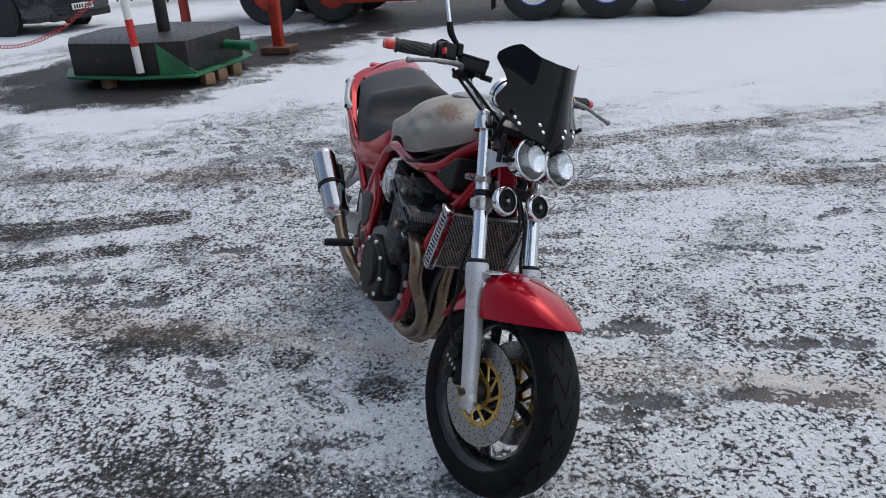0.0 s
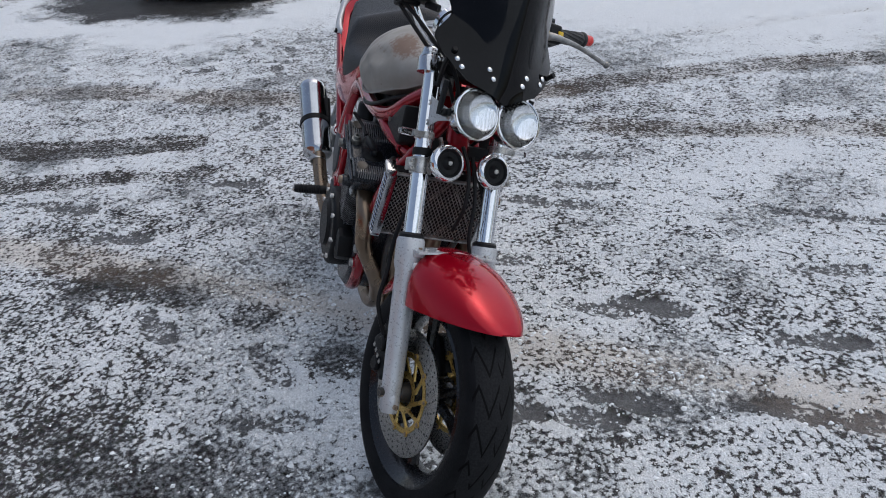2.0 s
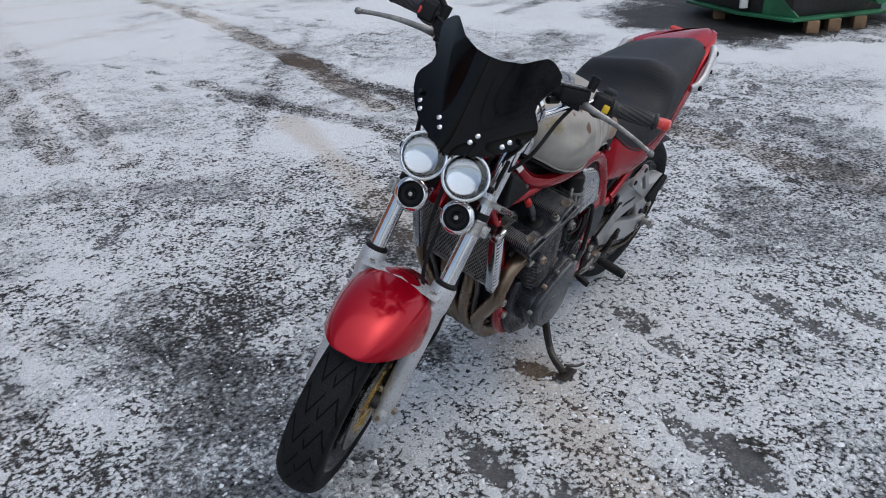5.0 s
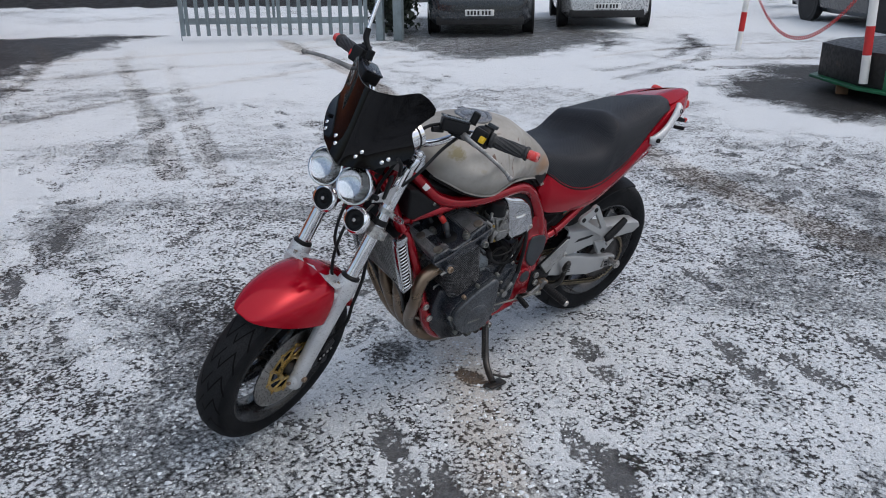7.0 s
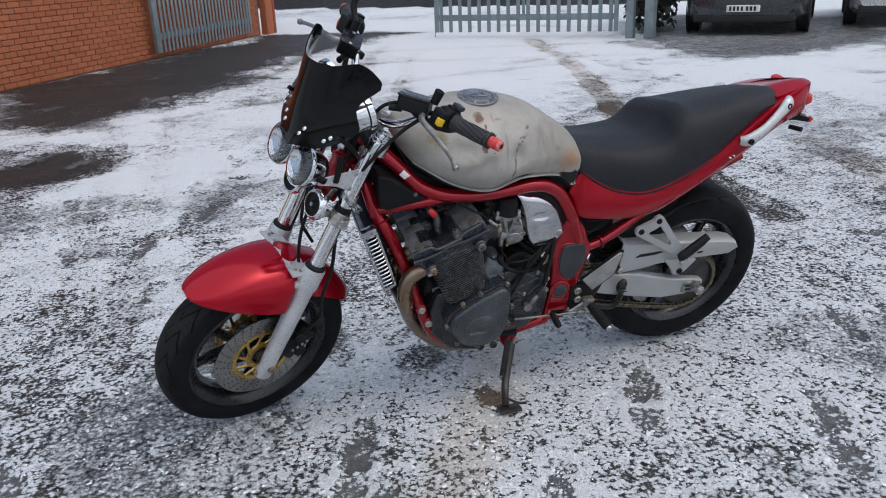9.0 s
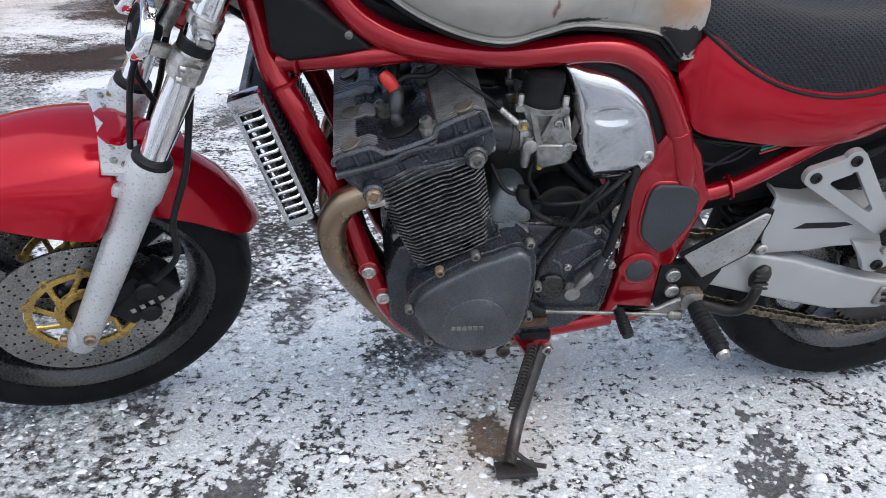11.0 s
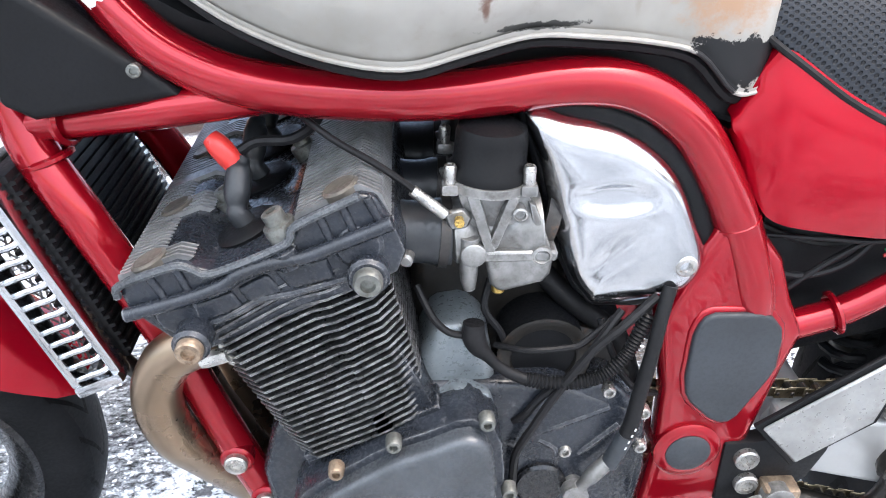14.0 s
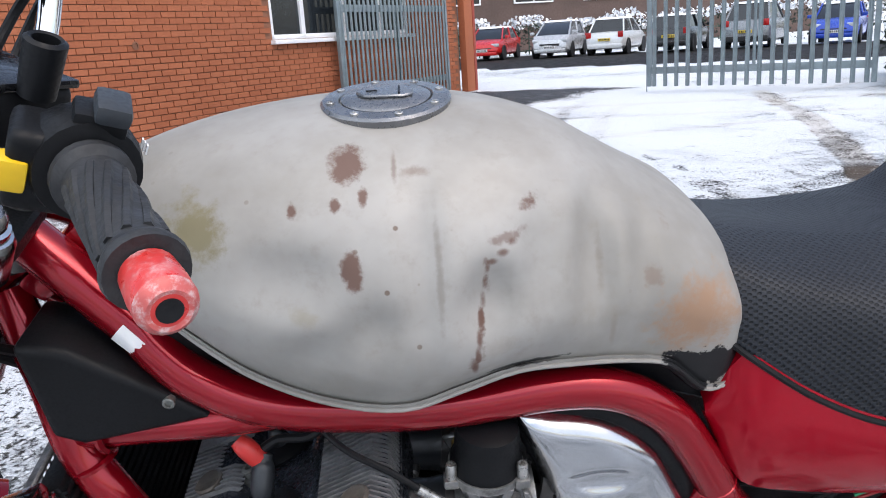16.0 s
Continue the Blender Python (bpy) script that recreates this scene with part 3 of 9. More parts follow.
WET_STRIP = [(3.7, -7.8), (3.9, -9.2), (1.8, -12.0), (-0.1, -15.2), (-2.0, -14.8), (-3.4, -13.7), (-2.2, -12.7), (-1.3, -11.9), (-0.3, -10.8), (0.45, -9.3), (1.2, -7.6), (1.65, -6.7), (2.2, -6.0), (3.1, -5.75)]
WALL_PATCH = [(3.2, -3.3), (2.85, -3.4), (2.5, -3.75), (2.2, -4.5), (2.5, -4.8), (2.9, -4.85), (3.5, -4.6)]
TANK_PATCH = [(-4.95, -1.05), (-5.15, -1.95), (-5.5, -2.75), (-6.5, -3.5), (-8.4, -3.2), (-9.3, -2.4), (-9.6, 0.0), (-10.5, 3.4), (-9.5, 2.9), (-9.2, 2.0), (-7.6, 0.95), (-6.65, -0.15), (-5.7, -0.75)]
LORRY_PATCH = [(-9.2, 1.2), (-9.3, 3.4), (-8.9, 4.6), (-8.3, 5.8), (-7.6, 7.4), (-7.2, 12.0), (-14.0, 12.0), (-14.0, 1.0)]
VAN_PATCH = [(-5.7, -10.0), (-5.1, -8.2), (-5.3, -7.1), (-6.0, -6.4), (-7.6, -6.5), (-9.2, -7.4), (-11.6, -11.0), (-9.0, -14.5)]
DARK_SPOTS = [  # x, y, radius, loss of cover
    (2.05, -0.30, 0.60, 0.06), (1.75, -1.9, 1.05, -0.30), (1.8, -3.6, 1.1, -0.25), (1.9, -1.0, 0.5, -0.20), (1.2, -1.05, 0.40, 0.14), (1.45, -0.55, 0.34, 0.14), (0.2, -0.92, 0.20, 0.36), (0.33, -0.76, 0.14, 0.36),
    (0.53, -0.50, 0.16, 0.40), (0.86, -0.20, 0.16, 0.35), (0.12, -1.14, 0.15, 0.30), (1.24, 0.64, 0.08, 0.34), (1.33, 1.03, 0.09, 0.34), (1.3, 0.55, 0.55, 0.10), (1.1, -0.85, 0.5, 0.07),
    (1.44, 1.2, 0.08, 0.34), (0.73, 0.88, 0.10, 0.3), (-0.72, -2.4, 0.62, -0.32), (-2.5, -3.2, 0.95, -0.28), (-3.3, 0.9, 1.1, -0.30), (-1.32, -2.7, 0.42, -0.2), (0.0, 1.9, 1.2, -0.20),
    (2.6, -4.1, 0.55, 0.75), (2.3, 0.5, 0.7, 0.0)]


def lay_clumps(xs, ys, z, cover):
    """Loose granular snow lying on the tarmac round the bike: small irregular lumps, thicker where the cover is."""
    gen = np.random.RandomState(31)
    count = 44000
    px, py = gen.normal(0.9, 1.15, count), gen.normal(0.35, 0.95, count)
    i = np.clip(np.searchsorted(xs, px), 1, len(xs) - 1)
    j = np.clip(np.searchsorted(ys, py), 1, len(ys) - 1)
    clot = value_noise(px, py, 0.11, 71, 3)
    keep = gen.rand(count) < np.clip((cover[i, j] - 0.30) * 0.9 + 0.55 * clot, 0.02, 0.85)
    px, py, height = px[keep], py[keep], z[i, j][keep]
    count = len(px)
    size = np.clip(gen.lognormal(math.log(0.0040), 0.42, count), 0.0022, 0.011)
    verts = np.zeros((count, 13, 3))
    for k in range(6):
        turn = 2 * math.pi * k / 6 + gen.uniform(-0.3, 0.3, count)
        wide = size * gen.uniform(0.55, 1.6, count)
        verts[:, k] = np.stack([px + wide * np.cos(turn), py + wide * np.sin(turn), height - 0.002], -1)
        inner = wide * gen.uniform(0.45, 0.75, count)
        verts[:, 6 + k] = np.stack([px + inner * np.cos(turn + 0.3), py + inner * np.sin(turn + 0.3), height + size * gen.uniform(0.12, 0.34, count)], -1)
    verts[:, 12] = np.stack([px, py, height + size * gen.uniform(0.22, 0.48, count)], -1)
    shell = []
    for k in range(6):
        n = (k + 1) % 6
        shell += [(k, n, 6 + k), (n, 6 + n, 6 + k), (6 + k, 6 + n, 12)]
    faces = (np.array(shell)[None] + 13 * np.arange(count)[:, None, None]).reshape(-1, 3)
    me = bpy.data.meshes.new("snow_clumps")
    me.vertices.add(count * 13)
    me.vertices.foreach_set("co", verts.reshape(-1))
    me.loops.add(faces.size)
    me.loops.foreach_set("vertex_index", faces.reshape(-1))
    me.polygons.add(len(faces))
    me.polygons.foreach_set("loop_start", np.arange(0, faces.size, 3))
    me.polygons.foreach_set("use_smooth", np.ones(len(faces), bool))
    me.update(calc_edges=True)
    me.materials.append(CLUMPS)
    return tagged(new("snow_clumps", me), "loose granular clumps of trodden snow on tarmac", "snow", kind="stuff")


def lay_ground():
    xs, ys = lattice(0.022, -1.4, 2.9, 1.016, 1500), lattice(0.022, -1.9, 1.9, 1.016, 1500)
    x, y = np.meshgrid(xs, ys, indexing="ij")
    wide, mid = value_noise(x, y, 2.6, 5), value_noise(x, y, 0.55, 9)
    small = value_noise(x, y, 0.16, 21, 3)
    away = np.hypot(x - 0.8, y - 0.2)
    smooth = np.clip(0.62 + 0.8 * value_noise(x, y, 3.4, 83), 0.30, 1.0)
    for zone_x, zone_y, r, share in ((-6.0, 3.8, 5.0, 1.0), (-3.0, -3.2, 2.4, 0.22), (-3.2, -0.2, 1.9, 0.30)):
        m = step_down(np.hypot(x - zone_x, y - zone_y) * (1 + 0.3 * mid), r * 0.5, r)
        smooth += (share - smooth) * m
    cover = 0.685 + 0.17 * wide + 0.12 * mid + 0.10 * small + 0.66 * np.clip((away - 2.4) / 3.6, 0, 1) * smooth
    cover += 0.16 * step_down(np.hypot((x + 1.1) / 1.0, (y + 1.3) / 0.9), 0.2, 1.0)
    cover += 0.12 * step_down(np.hypot((x - 0.5) / 2.4, (y - 0.3) / 1.6), 0.3, 1.0)
    cover += 0.08 * step_down(np.hypot((x - 0.7) / 1.1, (y + 0.35) / 0.8), 0.4, 1.0)
    grit, wet, sink, tread = np.zeros_like(x), np.zeros_like(x), np.zeros_like(x), np.zeros_like(x)
    ragged = 0.16 * mid + 0.07 * small
    for spot_x, spot_y, r, loss in DARK_SPOTS:
        m = step_down(np.hypot(x - spot_x, y - spot_y) * (1 + 1.6 * ragged), r * 0.35, r)
        cover -= loss * m
        if loss > 0:
            wet = np.maximum(wet, m * 0.3)
    gen = random.Random(12)
    swirls = []
    for k in range(22):
        sx, sy, way, bend = gen.uniform(-9, 3), gen.uniform(-15, -3.5), gen.uniform(0, 6.28), gen.uniform(-0.16, 0.16)
        line = [(sx, sy)]
        for step in range(9):
            sx, sy, way = sx + 0.6 * math.cos(way), sy + 0.6 * math.sin(way), way + bend
            line.append((sx, sy))
        swirls.append((line, gen.uniform(0.08, 0.14), gen.uniform(0.16, 0.34), gen.choice((0.0, 0.0, 0.3))))
    for line, half, loss, sand in TRACKS + swirls:
        d, run = along(x, y, line)
        m = step_down(d + ragged * 0.3, half * 0.7, half * 1.25)
        ribs = 0.84 + 0.16 * np.sign(np.sin(d / half * 8.5))
        fade = np.clip(0.75 + 0.5 * value_noise(run, run * 0 + half, 0.7, 61), 0.25, 1)
        cover -= loss * m * ribs * fade
        grit = np.maximum(grit, sand * m * fade)
        sink += 0.006 * m * fade
    d, run = along(x, y, GRIT_LINE)
    m = step_down(d + ragged * 0.4, 0.05, 0.17)
    grit = np.maximum(grit, 0.62 * m)
    cover += 0.02 * m
    edge = 0.5 * value_noise(x, y, 0.9, 33) + 0.25 * small
    for polygon, loss in ((WET_STRIP, 1.25), (WALL_PATCH, 1.3), (TANK_PATCH, 1.45), (LORRY_PATCH, 1.3), (VAN_PATCH, 0.55)):
        shifted = np.zeros_like(x)
        for k in range(6):
            turn = 2 * math.pi * k / 6
            shifted += inside(x + 0.9 * edge + 0.32 * math.cos(turn), y + 0.9 * value_noise(x, y, 0.8, 44) + 0.32 * math.sin(turn), polygon) / 6.0
        cover = cover + shifted * (cover * 0.35 + 0.30 - loss * 0.50 - cover)
        wet = np.maximum(wet, 0.9 * shifted)
    road = (np.abs((x + 3.4) * 0.66 + (y + 32.0) * 0.75) < 5.5) & (y < -18)
    cover = np.where(road, -0.35, cover)
    stain = step_down(np.hypot((x - 0.725) / 0.055, (y - 0.165) / 0.11) + ragged * 2.0, 0.6, 1.0)
    grit = np.maximum(grit, 1.6 * stain)
    cover -= 0.60 * stain
    gen = random.Random(4)
    prints = list(FOOTPRINTS)
    for (ax, ay), (bx, by), stride in WALKS:
        length, heading = math.hypot(bx - ax, by - ay), math.degrees(math.atan2(by - ay, bx - ax))
        for k in range(int(length / stride) + 1):
            t, side = k * stride / length, 0.10 * (1 if k % 2 else -1)
            prints.append((ax + (bx - ax) * t - side * math.sin(radians(heading)), ay + (by - ay) * t + side * math.cos(radians(heading)), heading + gen.uniform(-9, 9)))
    for k in range(46):
        prints.append((gen.uniform(-5, 3), gen.uniform(-9, 5), gen.uniform(0, 360)))
    for fx, fy, turn in prints:
        near = (np.abs(x - fx) < 0.3) & (np.abs(y - fy) < 0.3)
        if not near.any():
            continue
        c, s = math.cos(radians(turn)), math.sin(radians(turn))
        px, py = x[near] - fx, y[near] - fy
        u, v = px * c + py * s, -px * s + py * c
        sole = np.minimum(np.hypot((u - 0.055) / 0.105, v / 0.056), np.hypot((u + 0.095) / 0.055, v / 0.042))
        m = step_down(sole, 0.82, 1.12)
        lugs = 0.8 + 0.2 * np.sign(np.sin(u * 190))
        rim = step_down(np.abs(sole - 1.22), 0.05, 0.22)
        cover[near] += -0.34 * m * lugs + 0.20 * rim
        tread[near] = np.maximum(tread[near], m)
        sink[near] += 0.007 * m - 0.004 * rim
    flatness = np.exp(-away / 60)
    z = (0.016 * wide + 0.006 * mid + 0.002 * small) * flatness * np.clip((away - 0.9) / 2, 0.12, 1) - sink - 0.006
    cover = np.clip(cover, -0.4, 1.55)
    count_x, count_y = len(xs), len(ys)
    me = bpy.data.meshes.new("ground")
    index = np.arange(count_x * count_y).reshape(count_x, count_y)
    quads = np.stack([index[:-1, :-1], index[1:, :-1], index[1:, 1:], index[:-1, 1:]], -1).reshape(-1, 4)
    me.vertices.add(count_x * count_y)
    me.vertices.foreach_set("co", np.stack([x, y, z], -1).reshape(-1))
    me.loops.add(quads.size)
    me.loops.foreach_set("vertex_index", quads.reshape(-1))
    me.polygons.add(len(quads))
    me.polygons.foreach_set("loop_start", np.arange(0, quads.size, 4))
    me.polygons.foreach_set("use_smooth", np.ones(len(quads), bool))
    me.update(calc_edges=True)
    for name, values in (("cover", cover), ("grit", grit), ("wet", wet), ("tread", tread)):
        me.attributes.new(name, "FLOAT", "POINT").data.foreach_set("value", values.reshape(-1).astype(np.float32))
    me.materials.append(GROUND)
    lay_clumps(xs, ys, z, cover)
    return tagged(new("ground", me), "wet tarmac yard under thin trodden granular snow", "ground", kind="structure")


ground = lay_ground()

# ---- setting: brick building, gates, hedges ----
WALL_A, WALL_B = Vector((6.60, -4.22, 0)), Vector((-0.20, -15.47, 0))
wall_way = (WALL_B - WALL_A).normalized()
wall_out = Vector((wall_way.y, -wall_way.x, 0))
if wall_out.dot(Vector((0, 0, 0)) - WALL_A) < 0:
    wall_out = -wall_out
WALL = Matrix(((wall_way.x, wall_out.x, 0, WALL_A.x), (wall_way.y, wall_out.y, 0, WALL_A.y), (0, 0, 1, 0), (0, 0, 0, 1)))
wall_length = (WALL_B - WALL_A).length
WIN_A, WIN_B, WIN_LOW, WIN_HIGH = 7.58, 11.28, 1.20, 2.35
WALL_HEIGHT = 3.3
core = bmesh.new()
for a, b, low, high in ((0, WIN_A, -0.1, WALL_HEIGHT), (WIN_B, wall_length, -0.1, WALL_HEIGHT), (WIN_A, WIN_B, -0.1, WIN_LOW), (WIN_A, WIN_B, WIN_HIGH, WALL_HEIGHT)):
    box(core, ((a + b) / 2, -0.165, (low + high) / 2), (b - a, 0.30, high - low))
brick_wall = part("wall_north", core, MORTAR, None, "orange-red brick wall with pale mortar joints", m=WALL, kind="structure")
side_wall = box(bmesh.new(), (wall_length - 0.15, -3.2, WALL_HEIGHT / 2), (0.30, 5.8, WALL_HEIGHT))
part("wall_east", side_wall, BRICK, None, "plain end wall of the brick building", m=WALL, kind="structure")
roof = box(bmesh.new(), (wall_length / 2, -3.0, WALL_HEIGHT + 0.1), (wall_length + 0.3, 6.4, 0.2))
part("roof", roof, GALV, None, "flat grey roof of the brick building", m=WALL, kind="structure")
window = bmesh.new()
for a, b, low, high in ((WIN_A, WIN_B, WIN_LOW, WIN_LOW + 0.07), (WIN_A, WIN_B, WIN_HIGH - 0.07, WIN_HIGH), (WIN_A, WIN_A + 0.07, WIN_LOW, WIN_HIGH), (WIN_B - 0.07, WIN_B, WIN_LOW, WIN_HIGH), (8.28, 8.37, WIN_LOW, WIN_HIGH), (9.35, 9.43, WIN_LOW, WIN_HIGH), (10.35, 10.43, WIN_LOW, WIN_HIGH)):
    box(window, ((a + b) / 2, -0.07, (low + high) / 2), (b - a, 0.08, high - low), None, 0.008)
window_ob = part("window_1", window, UPVC, None, "white plastic window in the brick wall", m=WALL, kind="structure")
part("window_sill", box(bmesh.new(), ((WIN_A + WIN_B) / 2, 0.010, WIN_LOW - 0.035), (WIN_B - WIN_A + 0.12, 0.16, 0.06), None, 0.01), UPVC, window_ob)
for a, b in ((WIN_A + 0.07, 8.28), (8.37, 9.35), (9.43, 10.35), (10.43, WIN_B - 0.07)):
    part("pane", box(bmesh.new(), ((a + b) / 2, -0.075, (WIN_LOW + WIN_HIGH) / 2), (b - a + 0.02, 0.012, WIN_HIGH - WIN_LOW - 0.1)), CAR_GLASS, window_ob)
BLIND = surface("pale_window_blind", (0.42, 0.43, 0.42), 0.8, 0, 0.1)
blind = bmesh.new()
for k in range(16):
    box(blind, (8.60 + 0.16 * k, -0.16, 1.78), (0.10, 0.01, 1.0), pose(0, 0, 0, 0, 0, 20))
part("window_blind", blind, BLIND, window_ob)
# Near-black board behind the panes, in place of an unlit room.
back = box(bmesh.new(), (9.4, -0.9, 1.75), (4.2, 0.04, 1.6))
part("wall_inner", back, CAR_GLASS, None, "near-black board standing in for the unlit room behind the window", m=WALL, kind="structure")
vent = lathe(bmesh.new(), [(0.0, 0.0), (0.045, 0.0), (0.050, 0.008), (0.030, 0.012), (0.028, 0.002), (0, 0.002)], (5.17, 0.008, 1.21), (0, 1, 0), 20)
tagged(part("wall_vent", vent, MORTAR, None, "small round pale vent in the brick wall", m=WALL), category="vent")
PILLAR = surface("red_painted_pillar", (0.30, 0.045, 0.022), 0.55, 0, 0.2, 3, 40, 0.2, 0.002)
pillar = bmesh.new()
box(pillar, (wall_length + 0.20, 0.07, 1.3), (0.34, 0.14, 2.6), None, 0.01)
pillar_ob = part("gate_pillar", pillar, BRICK, None, "brick gate pillar with a red painted edge", m=WALL)
tagged(pillar_ob, category="pillar")
part("painted_edge", box(bmesh.new(), (wall_length + 0.42, 0.10, 1.3), (0.10, 0.10, 2.6), None, 0.01), PILLAR, pillar_ob, "red painted steel edge")


def palisade(name, a, b, count, label, lift=0.10, height=2.05, hinge_post=True):
    """A steel palisade gate leaf from a to b: frame posts, two rails and pales."""
    a, b = Vector(a), Vector(b)
    way = (b - a).normalized()
    out = Vector((way.y, -way.x, 0))
    m = Matrix(((way.x, out.x, 0, a.x), (way.y, out.y, 0, a.y), (0, 0, 1, 0), (0, 0, 0, 1)))
    length = (b - a).length
    root = base_of(name, m, label, "gate")
    for x in (0.03, length - 0.03):
        part("post", box(bmesh.new(), (x, 0, (lift + height) / 2), (0.07, 0.06, height - lift), None, 0.006), GALV, root)
    for z in (0.355, 1.62):
        rail = bmesh.new()
        box(rail, (length / 2, 0, z), (length - 0.12, 0.012, 0.105), None, 0.003)
        box(rail, (length / 2, -0.02, z - 0.05), (length - 0.12, 0.05, 0.012), None, 0.003)
        part("rail", rail, GALV, root)
    section = [(-0.034, 0.004), (-0.018, 0.0), (-0.010, 0.014), (0.010, 0.014), (0.018, 0.0), (0.034, 0.004), (0.034, 0.008), (0.019, 0.004), (0.011, 0.018), (-0.011, 0.018), (-0.019, 0.004), (-0.034, 0.008)]
    pale = bmesh.new()
    loft(pale, [[(u * k, 0.008 + v, z) for u, v in section] for z, k in ((lift, 1), (height - 0.10, 1), (height - 0.02, 0.75), (height + 0.05, 0.12))])
    first = part("pale", pale, GALV, root, m=pose(0.12, 0, 0))
    for k in range(1, count):
        ob = new("pale", first.data)
        ob.parent = root
        ob.matrix_local = pose(0.12 + (length - 0.24) * k / (count - 1), 0, 0)
    brace = sweep(bmesh.new(), [(length * 0.5, -0.02, 0.40), (length * 0.5, -0.02, 1.60)], 0.025, 8, 1, flat=0.4)
    part("middle_stile", brace, GALV, root)
    return root


gate_free = palisade("palisade_gate", (-3.06, -12.20, 0), (-5.69, -10.16, 0), 18, "galvanised steel palisade gate leaf standing half open")
drop_rod = sweep(bmesh.new(), [(0.0, 0.03, 0.02), (0.0, 0.03, 0.9)], 0.009, 8, 1)
part("drop_bolt", drop_rod, GALV, gate_free)
palisade("palisade_gate", (1.86, -11.72, 0), (0.06, -14.86, 0), 27, "galvanised steel palisade gate leaf folded against the wall")
for at, size in (((-5.80, -9.93), 0.13), ((-6.05, -9.72), 0.16)):
    ob = part("gate_post", box(bmesh.new(), (at[0], at[1], 1.15), (size, size, 2.3), pose(0, 0, 0, 0, 0, 38), 0.01), GALV, None, "square galvanised steel gate post")
    tagged(ob, category="post", group="gate posts")


def leaf_bank(name, line, width, height, label, leaves, seed, snow=0.5):
    """A hedge: many small leaf cards over an uneven body, with a layer of snow clumps on top."""
    gen = random.Random(seed)
    pts = spline([(*q, 0) for q in line], 8)
    verts, faces, white_v, white_f = [], [], [], []
    for k in range(leaves):
        f = gen.random() * (len(pts) - 1)
        i = int(f)
        p = pts[i] * (1 - f + i) + pts[min(i + 1, len(pts) - 1)] * (f - i)
        bump_up = 0.82 + 0.18 * math.sin(p[0] * 2.1) * math.cos(p[1] * 1.7 + 1)
        z = height * bump_up * math.sqrt(gen.random())
        r = width * (0.55 + 0.45 * (1 - (z / height) ** 3))
        c = Vector((p[0] + gen.uniform(-r, r), p[1] + gen.uniform(-r, r), z))
        s = gen.uniform(0.035, 0.085)
        turn = Euler((gen.uniform(-1.2, 1.2), gen.uniform(-1.2, 1.2), gen.uniform(0, 6.3))).to_matrix()
        top = z > height * bump_up * 0.80 and gen.random() < snow
        vs, fs = (white_v, white_f) if top else (verts, faces)
        base = len(vs)
        vs += [c + turn @ Vector(q) * s * (1.5 if top else 1) for q in ((-1, -0.5, 0), (0, -0.62, 0.25), (1, 0, 0), (0, 0.62, 0.25), (-1, 0.5, 0))]
        fs.append((base, base + 1, base + 2, base + 3, base + 4))
    ob = part(name, mesh_of(verts, faces), HEDGE, None, label, kind="stuff")
    part("snow_on_leaves", mesh_of(white_v, white_f), SNOW, ob, kind="stuff")
    tagged(ob, category="hedge")
    return ob


leaf_bank("hedge", [(1.0, -42.5), (-2.4, -41.5), (-9.6, -39.8), (-19.0, -36.0), (-28, -30.0)], 0.8, 2.0, "snow-topped dark hedge behind the car park", 9000, 3, 0.85)
leaf_bank("hedge", [(-18.5, -9.5), (-18.8, -4.0), (-18.5, 1.0), (-17.0, 8.0)], 0.6, 1.7, "dark clipped hedge behind the yard", 4500, 5, 0.2)
leaf_bank("bush", [(-6.5, -10.4), (-7.2, -11.6), (-7.6, -12.6)], 0.35, 1.1, "small bush dusted with snow beside the gate post", 1800, 7, 0.7)

# far brown building behind the car park
FAR_BRICK = surface("dark_brown_brick_far", (0.105, 0.070, 0.058), 0.85, 0, 0.2, 0.5, 8, 0.1, 0.01)
far = base_of("far_building", pose(-9.0, -49.5, 0, 0, 0, 22), "long dark brown brick building behind the hedge", "building")
part("wall", box(bmesh.new(), (0, -4, 3.2), (52, 8, 6.4)), FAR_BRICK, far)
part("roof", box(bmesh.new(), (0, -4, 6.55), (52.8, 8.8, 0.3), None, 0.05), GALV, far)
for k in range(10):
    x = -22 + 4.9 * k
    pane = part("window", box(bmesh.new(), (x, 0.0, 3.5), (2.6, 0.10, 1.3)), CAR_GLASS, far)
    edge = bmesh.new()
    for dx, dz, sx, sz in ((0, 0.65, 2.7, 0.08), (0, -0.65, 2.7, 0.08), (-1.3, 0, 0.08, 1.3), (1.3, 0, 0.08, 1.3), (0, 0, 0.06, 1.3)):
        box(edge, (x + dx, 0.04, 3.5 + dz), (sx, 0.10, sz))
    part("window_frame", edge, UPVC, pane)
FENCE_GREEN = surface("green_mesh_fence_paint", (0.03, 0.075, 0.055), 0.5, 0, 0.2, 4, 30)
fence = base_of("mesh_fence", pose(-1.6, -40.4, 0, 0, 0, 195), "green wire fence in front of the hedge", "fence")
for k in range(34):
    part("upright", box(bmesh.new(), (0.55 * k, 0, 0.75), (0.05, 0.04, 1.5)), FENCE_GREEN, fence)
for z in (0.2, 0.8, 1.4):
    part("rail", box(bmesh.new(), (9.0, 0, z), (18.2, 0.03, 0.05)), FENCE_GREEN, fence)

